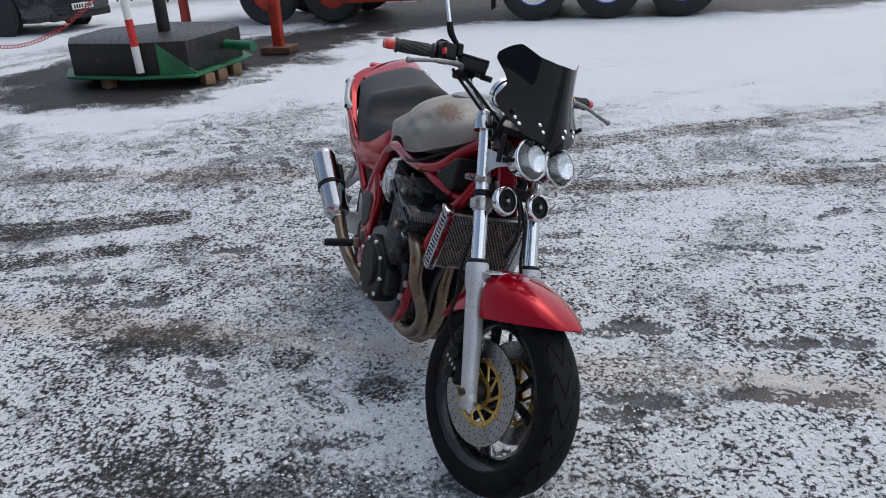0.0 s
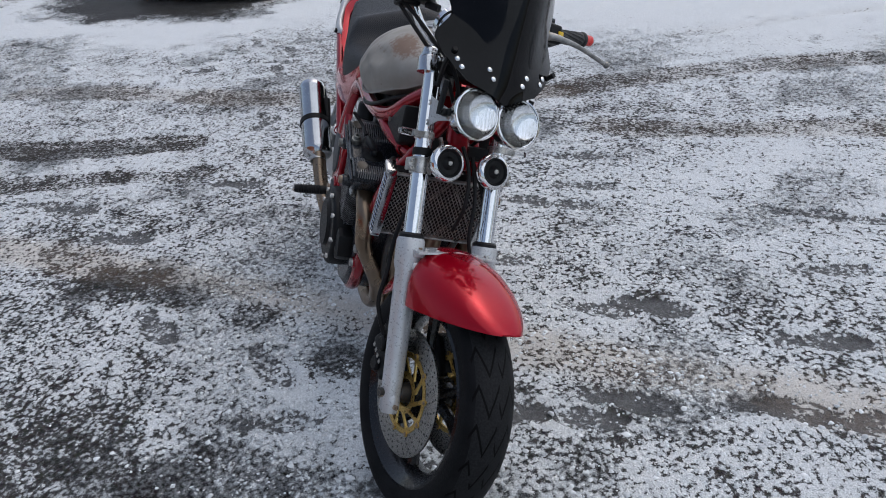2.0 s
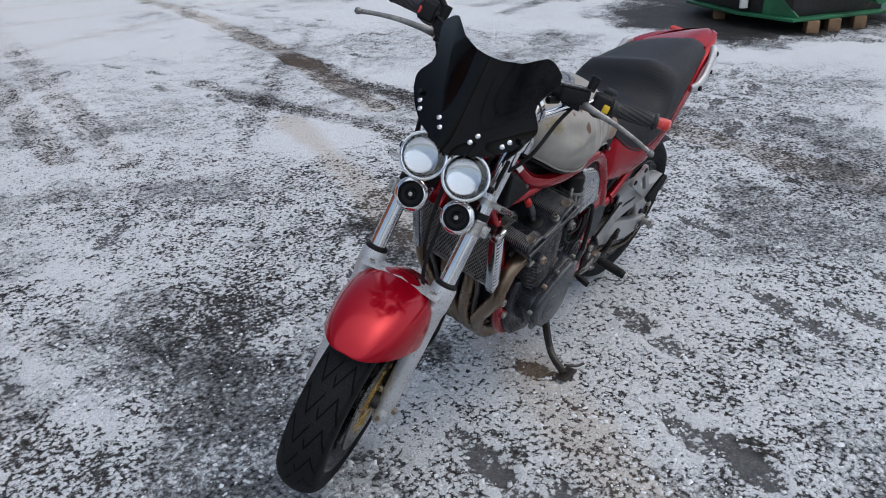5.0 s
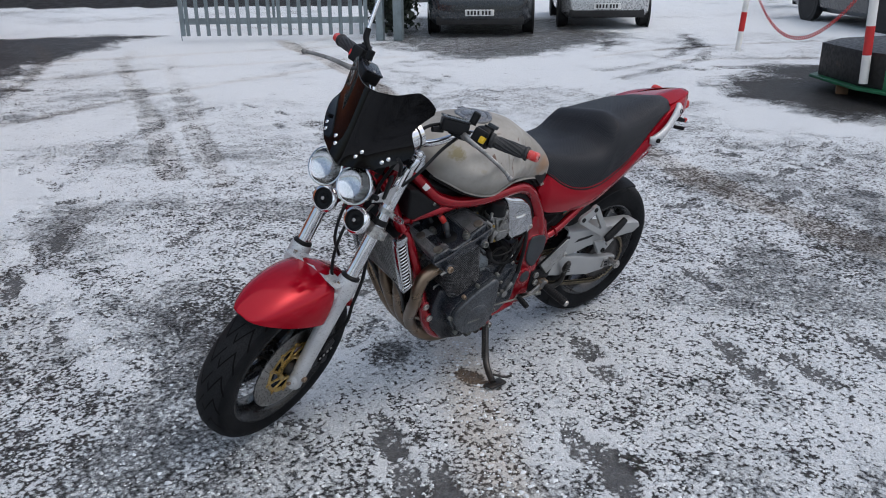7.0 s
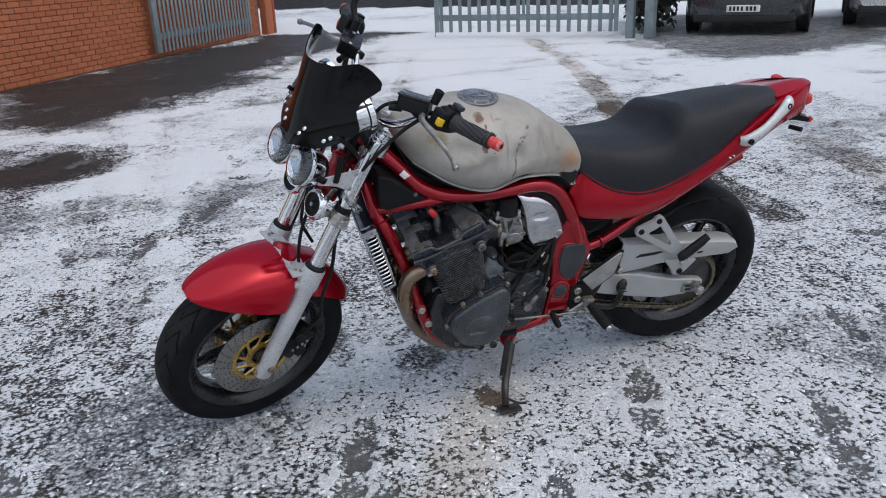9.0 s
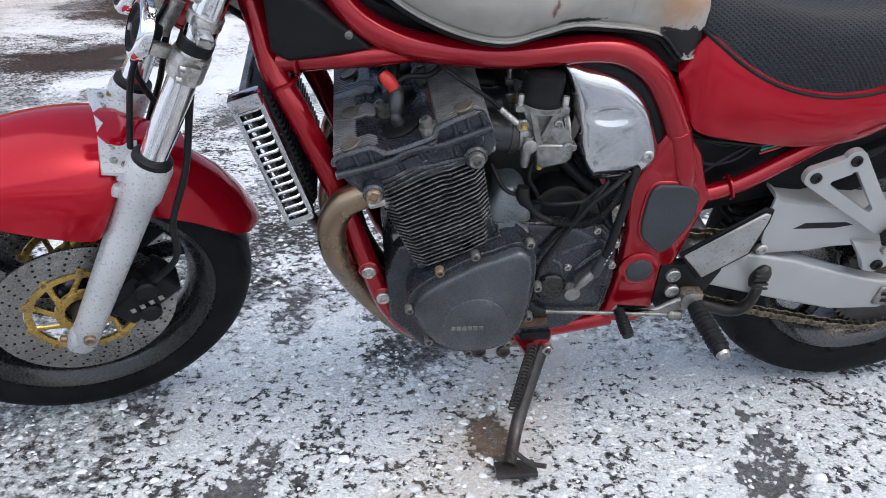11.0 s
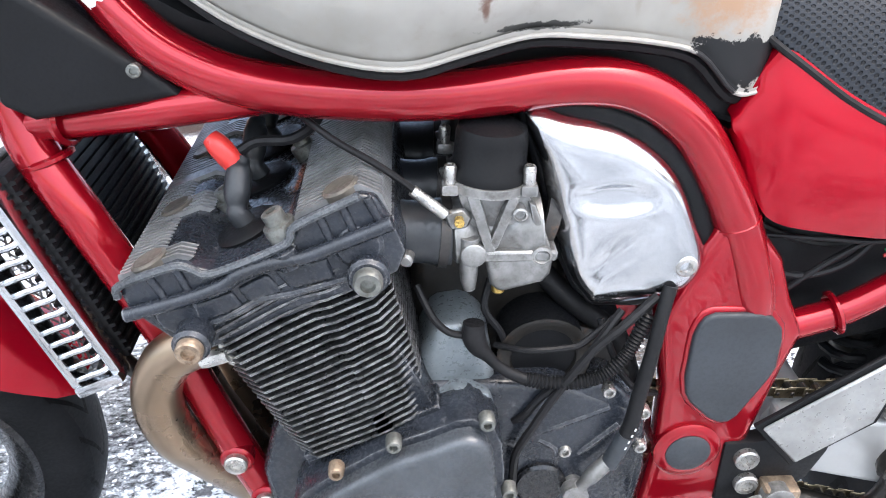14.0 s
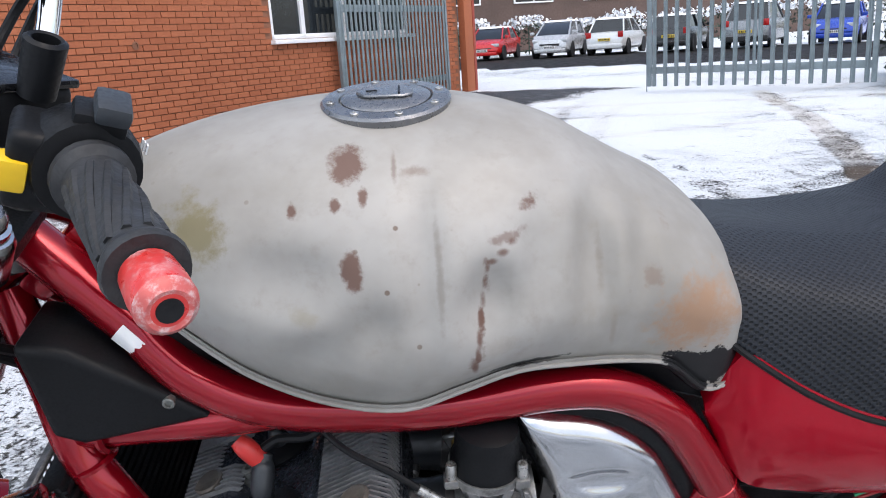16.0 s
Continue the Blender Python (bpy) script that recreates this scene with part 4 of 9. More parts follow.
# ---- vehicles ----
TYRE_PLAIN = surface("plain_car_tyre", (0.016, 0.016, 0.017), 0.7, 0, 0.3, 4, 60)
ALLOY = surface("car_alloy_wheel", (0.36, 0.37, 0.38), 0.35, 0.8, 0.2, 8, 60)
PLATE_WHITE, PLATE_YELLOW = surface("white_plate", (0.75, 0.75, 0.74), 0.4), surface("yellow_plate", (0.66, 0.48, 0.05), 0.4)
TAIL_RED = surface("red_lamp_plastic", (0.42, 0.012, 0.012), 0.2)
LAMP = surface("pale_lamp_glass", (0.62, 0.64, 0.66), 0.12, 0.3)


def vehicle(name, m, label, paint, length=3.9, width=1.70, height=1.48, nose=0.78, belt=0.92, cab=(0.08, 0.20, 0.60, 0.80), wheel_r=0.30, base=(0.18, 0.82), plate=PLATE_WHITE, shows="front", white=True, group="parked cars"):
    root = base_of(name, m, label, "van" if height > 2 else "car", group)
    half = width / 2
    rows = []
    for f, top, w, low in ((0.0, belt * 0.70, 0.86, 0.34), (0.02, belt * 0.95, 0.93, 0.26), (0.10, belt, 0.98, 0.22), (0.35, belt, 1.0, 0.20), (cab[3] - 0.04, belt * 0.98, 1.0, 0.20), (cab[3] + 0.04, (belt + nose) / 2 + 0.03, 0.99, 0.20), (0.93, nose, 0.95, 0.21), (0.985, nose * 0.86, 0.86, 0.24), (1.0, nose * 0.62, 0.78, 0.32)):
        x, w = (f - 0.5) * length, w * half
        left = [(x, 0.0, low), (x, w * 0.86, low), (x, w * 0.98, low + 0.10), (x, w, (low + top) / 2), (x, w * 0.97, top - 0.10), (x, w * 0.90, top), (x, 0.0, top + 0.02)]
        rows.append(left + [(q[0], -q[1], q[2]) for q in left[::-1][1:-1]])
    part("body", loft(bmesh.new(), [list(map(tuple, r)) for r in rows]), paint, root, sharp=32)
    a, b, c, d = ((f - 0.5) * length for f in cab)
    glass_bm, roof_bm = bmesh.new(), bmesh.new()
    loft(glass_bm, [[(a, half * 0.86, belt - 0.02), (d, half * 0.84, belt - 0.06), (d, -half * 0.84, belt - 0.06), (a, -half * 0.86, belt - 0.02)], [(b, half * 0.70, height - 0.06), (c, half * 0.68, height - 0.06), (c, -half * 0.68, height - 0.06), (b, -half * 0.70, height - 0.06)]])
    part("glasshouse", bevelled(glass_bm, 0.03), CAR_GLASS, root)
    loft(roof_bm, [[(b - 0.04, half * 0.72, height - 0.08), (c + 0.04, half * 0.70, height - 0.08), (c + 0.04, -half * 0.70, height - 0.08), (b - 0.04, -half * 0.72, height - 0.08)], [(b + 0.06, half * 0.60, height), (c - 0.08, half * 0.58, height), (c - 0.08, -half * 0.58, height), (b + 0.06, -half * 0.60, height)]])
    part("roof", bevelled(roof_bm, 0.02), SNOW if white else paint, root)
    for s in (1, -1):
        for low, high in (((a, 0.87), (b, 0.71)), ((d, 0.85), (c, 0.69)), (((a + d) / 2, 0.88), ((b + c) / 2, 0.715))):
            part("pillar", sweep(bmesh.new(), [(low[0], s * half * low[1], belt - 0.03), (high[0], s * half * high[1], height - 0.06)], 0.035, 6, 1), paint, root)
        part("wing_mirror", box(bmesh.new(), (d - 0.18, s * (half + 0.07), belt + 0.08), (0.12, 0.18, 0.13), None, 0.03), paint, root)
        part("headlight", box(bmesh.new(), (length * 0.472, s * half * 0.70, nose * 0.84), (0.16, half * 0.40, 0.13), pose(0, 0, 0, 0, 0, -s * 14), 0.03), LAMP, root)
        part("tail_light", box(bmesh.new(), (-length * 0.487, s * half * 0.80, belt * 0.88), (0.10, half * 0.26, 0.24), None, 0.03), TAIL_RED, root)
        for f in base:
            x = (f - 0.5) * length
            # Black disc added on the flank stands in for the shaded wheel arch.
            arch = lathe(bmesh.new(), [(0.0, 0.0), (wheel_r * 1.16, 0.0), (wheel_r * 1.16, 0.03), (0.0, 0.03)], (x, s * (half - 0.022), wheel_r), (0, s, 0), 24)
            part("wheel_arch", arch, TYRE_PLAIN, root)
            tyre = lathe(bmesh.new(), [(wheel_r * 0.62, -0.10), (wheel_r * 0.92, -0.11), (wheel_r, -0.08), (wheel_r, 0.08), (wheel_r * 0.92, 0.105), (wheel_r * 0.62, 0.09)], (x, s * (half - 0.09), wheel_r), (0, s, 0), 28, closed=True)
            tyre_ob = part("wheel", tyre, TYRE_PLAIN, root)
            rim = lathe(bmesh.new(), [(wheel_r * 0.63, 0.06), (wheel_r * 0.60, 0.085), (wheel_r * 0.55, 0.06), (wheel_r * 0.2, 0.075), (0, 0.08)], (x, s * (half - 0.09), wheel_r), (0, s, 0), 24)
            for k in range(5):
                t = 2 * math.pi * k / 5
                box(rim, (x + wheel_r * 0.38 * math.cos(t), s * (half - 0.012), wheel_r + wheel_r * 0.38 * math.sin(t)), (wheel_r * 0.42, 0.03, 0.05), pose(0, 0, 0, 0, -math.degrees(t)), 0.008, 1)
            part("rim", rim, ALLOY, tyre_ob)
    part("grille", box(bmesh.new(), (length * 0.492, 0, nose * 0.62), (0.06, width * 0.52, 0.13), None, 0.02), TYRE_PLAIN, root)
    part("front_bumper", box(bmesh.new(), (length * 0.488, 0, 0.30), (0.12, width * 0.80, 0.16), None, 0.04), paint if height < 1.6 else TYRE_PLAIN, root)
    part("rear_bumper", box(bmesh.new(), (-length * 0.488, 0, 0.36), (0.12, width * 0.88, 0.20), None, 0.04), paint if height < 1.6 else TYRE_PLAIN, root)
    for x, z, turn in ((length * 0.5 + 0.032, 0.44, 1), (-length * 0.5 - 0.032, 0.62, -1)):
        tint = plate if turn > 0 else PLATE_YELLOW
        plate_ob = part("number_plate", box(bmesh.new(), (x, 0, z), (0.015, 0.52, 0.11), None, 0.004, 1), tint, root)
        for k in range(7):
            part("plate_bar", box(bmesh.new(), (x + 0.009 * turn, -0.20 + 0.060 * k + (0.02 if k > 3 else 0), z), (0.003, 0.036, 0.070)), TYRE_PLAIN, plate_ob)
    return root


def standing(x, y, heading):
    return pose(x, y, 0, 0, 0, heading)


C_RED, C_SILVER, C_WHITE = car_paint("bright_red_car_paint", (0.55, 0.012, 0.012)), car_paint("silver_car_paint", (0.52, 0.53, 0.54), 0.5), car_paint("white_car_paint", (0.68, 0.69, 0.69))
C_BLACK, C_GREY, C_BLUE, C_DARK = car_paint("black_car_paint", (0.012, 0.013, 0.015)), car_paint("grey_car_paint", (0.22, 0.235, 0.25), 0.4), car_paint("blue_car_paint", (0.012, 0.055, 0.42)), car_paint("dark_grey_van_paint", (0.020, 0.024, 0.030))
vehicle("hatchback", standing(-3.05, -37.0, 68), "bright red hatchback parked facing the yard", C_RED, 3.85, 1.68, 1.46)
vehicle("hatchback", standing(-5.75, -34.9, 66), "silver small hatchback parked facing the yard", C_SILVER, 3.75, 1.68, 1.54, 0.84, 0.94, (0.04, 0.16, 0.58, 0.86))
vehicle("hatchback", standing(-8.1, -34.2, 240), "white hatchback parked with its tail to the yard", C_WHITE, 3.85, 1.68, 1.50, white=True)
vehicle("hatchback", standing(-10.2, -32.2, 238), "black hatchback with snow on its roof", C_BLACK, 3.9, 1.68, 1.46)
vehicle("estate_car", standing(-13.0, -31.4, 236), "grey tall estate car with snow on its roof", C_GREY, 4.4, 1.80, 1.72, 0.98, 1.05)
vehicle("hatchback", standing(-15.5, -29.8, 56), "bright blue hatchback parked facing the yard", C_BLUE, 3.9, 1.70, 1.50)
fwd = 47
vehicle("panel_van", standing(-9.05, -10.85, fwd), "dark grey panel van parked on a cleared patch", C_DARK, 5.0, 1.98, 2.30, 1.02, 1.20, (0.01, 0.03, 0.70, 0.86), 0.34, (0.18, 0.80), white=False, group="parked vans")
vehicle("estate_car", standing(-11.75, -10.15, fwd), "silver and dark grey off-road car parked on snow", C_SILVER, 4.5, 1.82, 1.68, 0.95, 1.05, wheel_r=0.35, white=False)
vehicle("pickup", standing(-14.75, -5.15, 54), "dark grey pickup truck with silver side steps", C_DARK, 5.0, 1.82, 1.75, 1.0, 1.08, (0.34, 0.40, 0.60, 0.74), 0.37, (0.20, 0.79), white=False)

# ---- the west side of the yard: posts, chain, tank, lorry ----
def striped_post(x, y, z0, lean_x, lean_y, bands, label):
    root = base_of("striped_post", Matrix.Translation((x, y, z0)), label, "post", "striped posts")
    for k in range(bands):
        bm = bmesh.new()
        a, b = 0.285 * k, 0.285 * (k + 1)
        sweep(bm, [(lean_x * a, lean_y * a, a), (lean_x * b, lean_y * b, b)], 0.043, 18, 1)
        part("band", bm, POST_WHITE if k % 2 == 0 else POST_RED, root)
    return root


striped_post(-6.02, -1.545, 0.19, 0.02, -0.03, 5, "red and white striped post hung beside the black tank")
striped_post(-9.05, -4.86, 0.0, -0.03, 0.05, 5, "red and white striped post standing in the snow")
links = bmesh.new()
for f in np.linspace(0.02, 0.98, 64):
    a, b = Vector((-9.05, -4.80, 1.15)), Vector((-6.03, -1.60, 1.25))
    p = a.lerp(b, f) - Vector((0, 0, 0.78 * 4 * f * (1 - f)))
    ring = [(p.x + 0.034 * math.cos(t) * 0.7, p.y + 0.034 * math.cos(t) * 0.72, p.z + 0.019 * math.sin(t)) for t in (2 * math.pi * k / 8 for k in range(8))]
    sweep(links, ring, 0.0055, 5, 1, closed=True)
tagged(part("barrier_chain", links, POST_RED, None, "sagging red plastic barrier chain between the posts", kind="stuff"), category="chain")
TANK_PLAN = [(-6.60, -2.32), (-6.10, -1.62), (-5.92, -1.02), (-6.95, -0.42), (-7.60, -0.55), (-8.20, -1.30), (-8.00, -2.10), (-7.20, -2.40)]
FLAT = Matrix(((1, 0, 0, 0), (0, 0, 1, 0), (0, 1, 0, 0), (0, 0, 0, 1)))
drum = base_of("steel_tank", Matrix.Identity(4), "low black steel tank on a green base and timber blocks", "tank")
part("tank_body", prism(TANK_PLAN, 0.145, 0.50, 0.012, 2, 0, FLAT), BLACK_STEEL, drum)
part("base_plate", prism([(x * 1.0 + (x + 7.05) * 0.10, y + (y + 1.55) * 0.10) for x, y in TANK_PLAN], 0.115, 0.145, 0.004, 1, 0, FLAT), GREEN, drum, "green painted base plate")
fin = prism([(0.0, 0.0), (0.42, 0.0), (0.0, 0.34)], -0.012, 0.012, 0.002, 1)
fin.transform(Matrix.Translation((-6.02, -1.34, 0.145)) @ pose(0, 0, 0, 0, 0, 74))
part("gusset_fin", fin, GREEN, drum)
part("spout", sweep(bmesh.new(), [(-6.60, -0.60, 0.34), (-6.25, -0.30, 0.34)], 0.055, 18, 1), GREEN, drum, "green pipe spout")
part("riser_pipe", sweep(bmesh.new(), [(-7.10, -1.30, 0.5), (-7.10, -1.30, 2.6)], 0.075, 16, 1), BLACK_STEEL, drum)
for x, y in ((-6.08, -0.86), (-6.32, -0.72), (-6.62, -0.55), (-6.45, -1.95), (-7.8, -1.2), (-7.3, -2.2)):
    ob = part("timber_block", box(bmesh.new(), (x, y, 0.052), (0.16, 0.12, 0.122), pose(0, 0, 0, 0, 0, 30), 0.008), WOOD, None, "short rough timber block under the tank")
    tagged(ob, category="block", group="timber blocks")
LORRY_YAW = math.degrees(math.atan2(2.05, 1.02))
lorry = base_of("lorry", pose(-11.62, -0.14, 0, 0, 0, LORRY_YAW), "lorry with an orange-red chassis and big road wheels", "lorry")
for s in (0.15, 1.35):
    for side in (0.0, 2.0):
        tyre = lathe(bmesh.new(), [(0.28, -0.15), (0.46, -0.16), (0.52, -0.12), (0.52, 0.12), (0.46, 0.16), (0.28, 0.14)], (s + 0.2, side + 0.1, 0.52), (0, -1, 0), 36, closed=True)
        tyre_ob = part("wheel", tyre, TYRE_PLAIN, lorry)
        part("rim", lathe(bmesh.new(), [(0.285, 0.10), (0.24, 0.02), (0.12, 0.06), (0.0, 0.07)], (s + 0.2, side + 0.1, 0.52), (0, -1, 0), 28), LORRY_RED, tyre_ob)
for s in (5.05, 6.18, 7.30):
    for side in (-0.25, 1.95):
        tyre = lathe(bmesh.new(), [(0.30, -0.15), (0.47, -0.16), (0.53, -0.12), (0.53, 0.12), (0.47, 0.16), (0.30, 0.15)], (s, side - 0.15, 0.53), (0, -1, 0), 40, closed=True)
        tyre_ob = part("wheel", tyre, TYRE_PLAIN, lorry)
        rim = lathe(bmesh.new(), [(0.305, 0.13), (0.27, 0.06), (0.25, 0.0), (0.14, 0.03), (0.10, 0.10), (0.0, 0.11)], (s, side - 0.15, 0.53), (0, -1, 0), 32)
        for k in range(10):
            t = 2 * math.pi * k / 10
            lathe(rim, [(0.016, 0.0), (0.016, 0.05), (0, 0.05)], (s + 0.19 * math.cos(t), side - 0.16, 0.53 + 0.19 * math.sin(t)), (0, -1, 0), 6)
        part("rim", rim, C_WHITE, tyre_ob, "white painted steel rim")
        part("rim_ring", lathe(bmesh.new(), [(0.285, 0.125), (0.305, 0.135), (0.305, 0.145), (0.285, 0.135)], (s, side - 0.15, 0.53), (0, -1, 0), 32, closed=True), C_BLUE, tyre_ob, "blue rim ring")
part("chassis_beam", box(bmesh.new(), (3.6, 0.9, 0.95), (9.4, 1.0, 0.28), None, 0.02), BLACK_STEEL, lorry)
part("deck", box(bmesh.new(), (3.6, 0.95, 1.20), (9.6, 2.4, 0.20), None, 0.02), LORRY_RED, lorry, "orange-red steel deck")
for x0, x1 in ((1.9, 3.9),):
    rail = bmesh.new()
    for z in (0.40, 0.62):
        box(rail, ((x0 + x1) / 2, -0.28, z), (x1 - x0, 0.05, 0.10), None, 0.008)
    for x in (x0, (x0 + x1) / 2, x1):
        box(rail, (x, -0.28, 0.75), (0.09, 0.05, 0.80), None, 0.008)
    part("side_guard", rail, LORRY_RED, lorry, "orange-red side guard rails")
for x, y in ((-1.2, -0.1), (1.83, -3.17)):
    part("stabiliser_leg", box(bmesh.new(), (x, y, 0.75), (0.13, 0.13, 1.35), None, 0.01), LORRY_RED, lorry, "rusty red stabiliser leg")
    part("leg_foot", box(bmesh.new(), (x, y, 0.045), (0.42, 0.36, 0.09), None, 0.01), RUST, lorry)
part("stabiliser_beam", box(bmesh.new(), (1.83, -1.4, 1.25), (0.14, 3.6, 0.14), None, 0.01), LORRY_RED, lorry)
part("drawbar", sweep(bmesh.new(), [(-1.3, 0.3, 0.62), (-3.4, 0.6, 0.55)], 0.06, 10, 1), LORRY_RED, lorry)
part("mudflap", box(bmesh.new(), (4.35, -0.15, 0.42), (0.02, 0.40, 0.50)), TYRE_PLAIN, lorry)

# ---- the motorcycle, leaning on its side stand; x ahead, y to its left, z up along its own plane ----
LEAN_LEFT, STEER_LEFT, RAKE = 15.2, 18.5, radians(25.5)
BIKE = pose(0, -0.020, 0.003, -LEAN_LEFT)
bike = base_of("motorcycle", BIKE, "red motorcycle with bare metal tank leaning on its side stand", "motorcycle")
STEER = Matrix(((math.cos(RAKE), 0, -math.sin(RAKE), 1.579), (0, 1, 0, -0.010), (math.sin(RAKE), 0, math.cos(RAKE), 0), (0, 0, 0, 1))) @ pose(0, 0, 0, 0, 0, STEER_LEFT)
FORK_U, FORK_V, AXLE_W = 0.024, 0.103, 0.322


STEERED = set()


def bike_part(name, bm, material, label="", parent=None, steered=False, m=None):
    if m is None and steered:
        m = STEER
    ob = part(name, bm, material, parent or bike, label, m)
    if steered:
        STEERED.add(ob)
    return ob


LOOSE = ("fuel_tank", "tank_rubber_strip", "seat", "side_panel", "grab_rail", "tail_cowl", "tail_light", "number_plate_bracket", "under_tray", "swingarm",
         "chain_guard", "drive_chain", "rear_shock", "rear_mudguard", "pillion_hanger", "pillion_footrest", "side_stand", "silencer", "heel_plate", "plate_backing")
# chosen so that engine and frame match the camera's view
VIEW_FIT = Matrix(((1.0605, 0.0074, -0.0175, -0.0370), (-0.0075, 1.0606, -0.0041, -0.0074), (0.0174, 0.0042, 1.0605, -0.0819), (0, 0, 0, 1)))


def fit_frame_to_view():
    """Fits engine and frame to the camera's view, widening the right flank rearward."""
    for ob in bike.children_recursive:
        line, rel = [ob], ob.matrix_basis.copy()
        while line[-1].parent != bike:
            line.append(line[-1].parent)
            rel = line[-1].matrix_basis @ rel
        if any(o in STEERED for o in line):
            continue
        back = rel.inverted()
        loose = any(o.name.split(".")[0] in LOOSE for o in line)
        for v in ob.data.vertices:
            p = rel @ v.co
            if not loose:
                q = VIEW_FIT @ p
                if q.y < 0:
                    q.y = VIEW_FIT[1][1] * p.y
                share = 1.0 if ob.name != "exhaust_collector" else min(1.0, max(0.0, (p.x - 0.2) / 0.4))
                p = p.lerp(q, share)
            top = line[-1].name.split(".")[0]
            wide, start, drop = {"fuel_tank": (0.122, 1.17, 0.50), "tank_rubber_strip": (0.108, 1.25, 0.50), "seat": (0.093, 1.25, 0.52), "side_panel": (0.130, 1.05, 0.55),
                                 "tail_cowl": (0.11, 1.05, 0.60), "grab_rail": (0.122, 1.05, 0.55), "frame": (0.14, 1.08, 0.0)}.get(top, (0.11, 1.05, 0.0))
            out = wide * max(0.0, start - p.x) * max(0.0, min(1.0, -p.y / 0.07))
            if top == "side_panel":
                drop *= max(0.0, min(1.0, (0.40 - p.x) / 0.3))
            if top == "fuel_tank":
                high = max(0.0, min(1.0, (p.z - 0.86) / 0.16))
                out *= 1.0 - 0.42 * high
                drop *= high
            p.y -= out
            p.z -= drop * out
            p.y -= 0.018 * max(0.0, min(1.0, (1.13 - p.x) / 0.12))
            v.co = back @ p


def tyre_material(name, repeats, slope, reach):
    """Rubber with zigzag tread grooves round the wheel, put on by relief and dark colour."""
    n = Nodes(name)
    parts = n.add("ShaderNodeSeparateXYZ")
    n.link(n.place(), parts.inputs[0])
    turn = n.math("DIVIDE", n.math("ARCTAN2", parts.outputs[2], parts.outputs[0]), 2 * math.pi)
    across = n.math("ABSOLUTE", parts.outputs[1], 0)
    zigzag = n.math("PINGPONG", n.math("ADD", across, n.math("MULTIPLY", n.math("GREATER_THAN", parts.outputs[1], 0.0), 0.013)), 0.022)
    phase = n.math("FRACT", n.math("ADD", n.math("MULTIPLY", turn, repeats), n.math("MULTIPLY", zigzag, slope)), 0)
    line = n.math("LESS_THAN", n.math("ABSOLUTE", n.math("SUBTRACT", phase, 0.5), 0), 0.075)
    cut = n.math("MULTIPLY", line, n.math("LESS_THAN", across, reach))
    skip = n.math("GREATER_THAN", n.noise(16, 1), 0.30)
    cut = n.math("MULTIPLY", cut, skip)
    big, small = n.noise(14, 5), n.noise(220, 3)
    color = n.mix(n.ramp(big, 0.3, 0.7), (0.0055, 0.006, 0.007), (0.010, 0.0105, 0.012))
    color = n.mix(n.ramp(n.noise(45, 5, 0.7), 0.58, 0.75, 0, 0.35), color, (0.024, 0.024, 0.024))
    color = n.mix(n.math("LESS_THAN", across, reach * 0.9), color, n.mix(n.ramp(small, 0.3, 0.7), (0.009, 0.0095, 0.0105), (0.018, 0.0185, 0.020)))
    # Groove floors painted near black for the shade down in them.
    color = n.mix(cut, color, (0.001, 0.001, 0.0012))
    drop = n.math("SUBTRACT", n.math("MULTIPLY", small, 0.15), cut)
    return n.finish(color, n.ramp(small, 0.3, 0.7, 0.50, 0.68), 0, n.bump(drop, 0.8, 0.003), specular_ior_level=0.09)


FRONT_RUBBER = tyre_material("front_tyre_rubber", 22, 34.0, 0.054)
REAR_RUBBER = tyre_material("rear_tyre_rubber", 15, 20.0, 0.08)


def tyre_profile(r, half, bead):
    crown = [(r - (1 - math.cos(a)) * (r - bead) * 0.46, half * math.sin(a)) for a in (radians(k) for k in (-90, -68, -46, -24, 0, 24, 46, 68, 90))]
    lip = half * 0.80
    return [(bead, -lip), (bead + 0.018, -half * 0.97), *crown, (bead + 0.018, half * 0.97), (bead, lip), (bead - 0.008, lip * 0.9), (bead - 0.008, -lip * 0.9)]


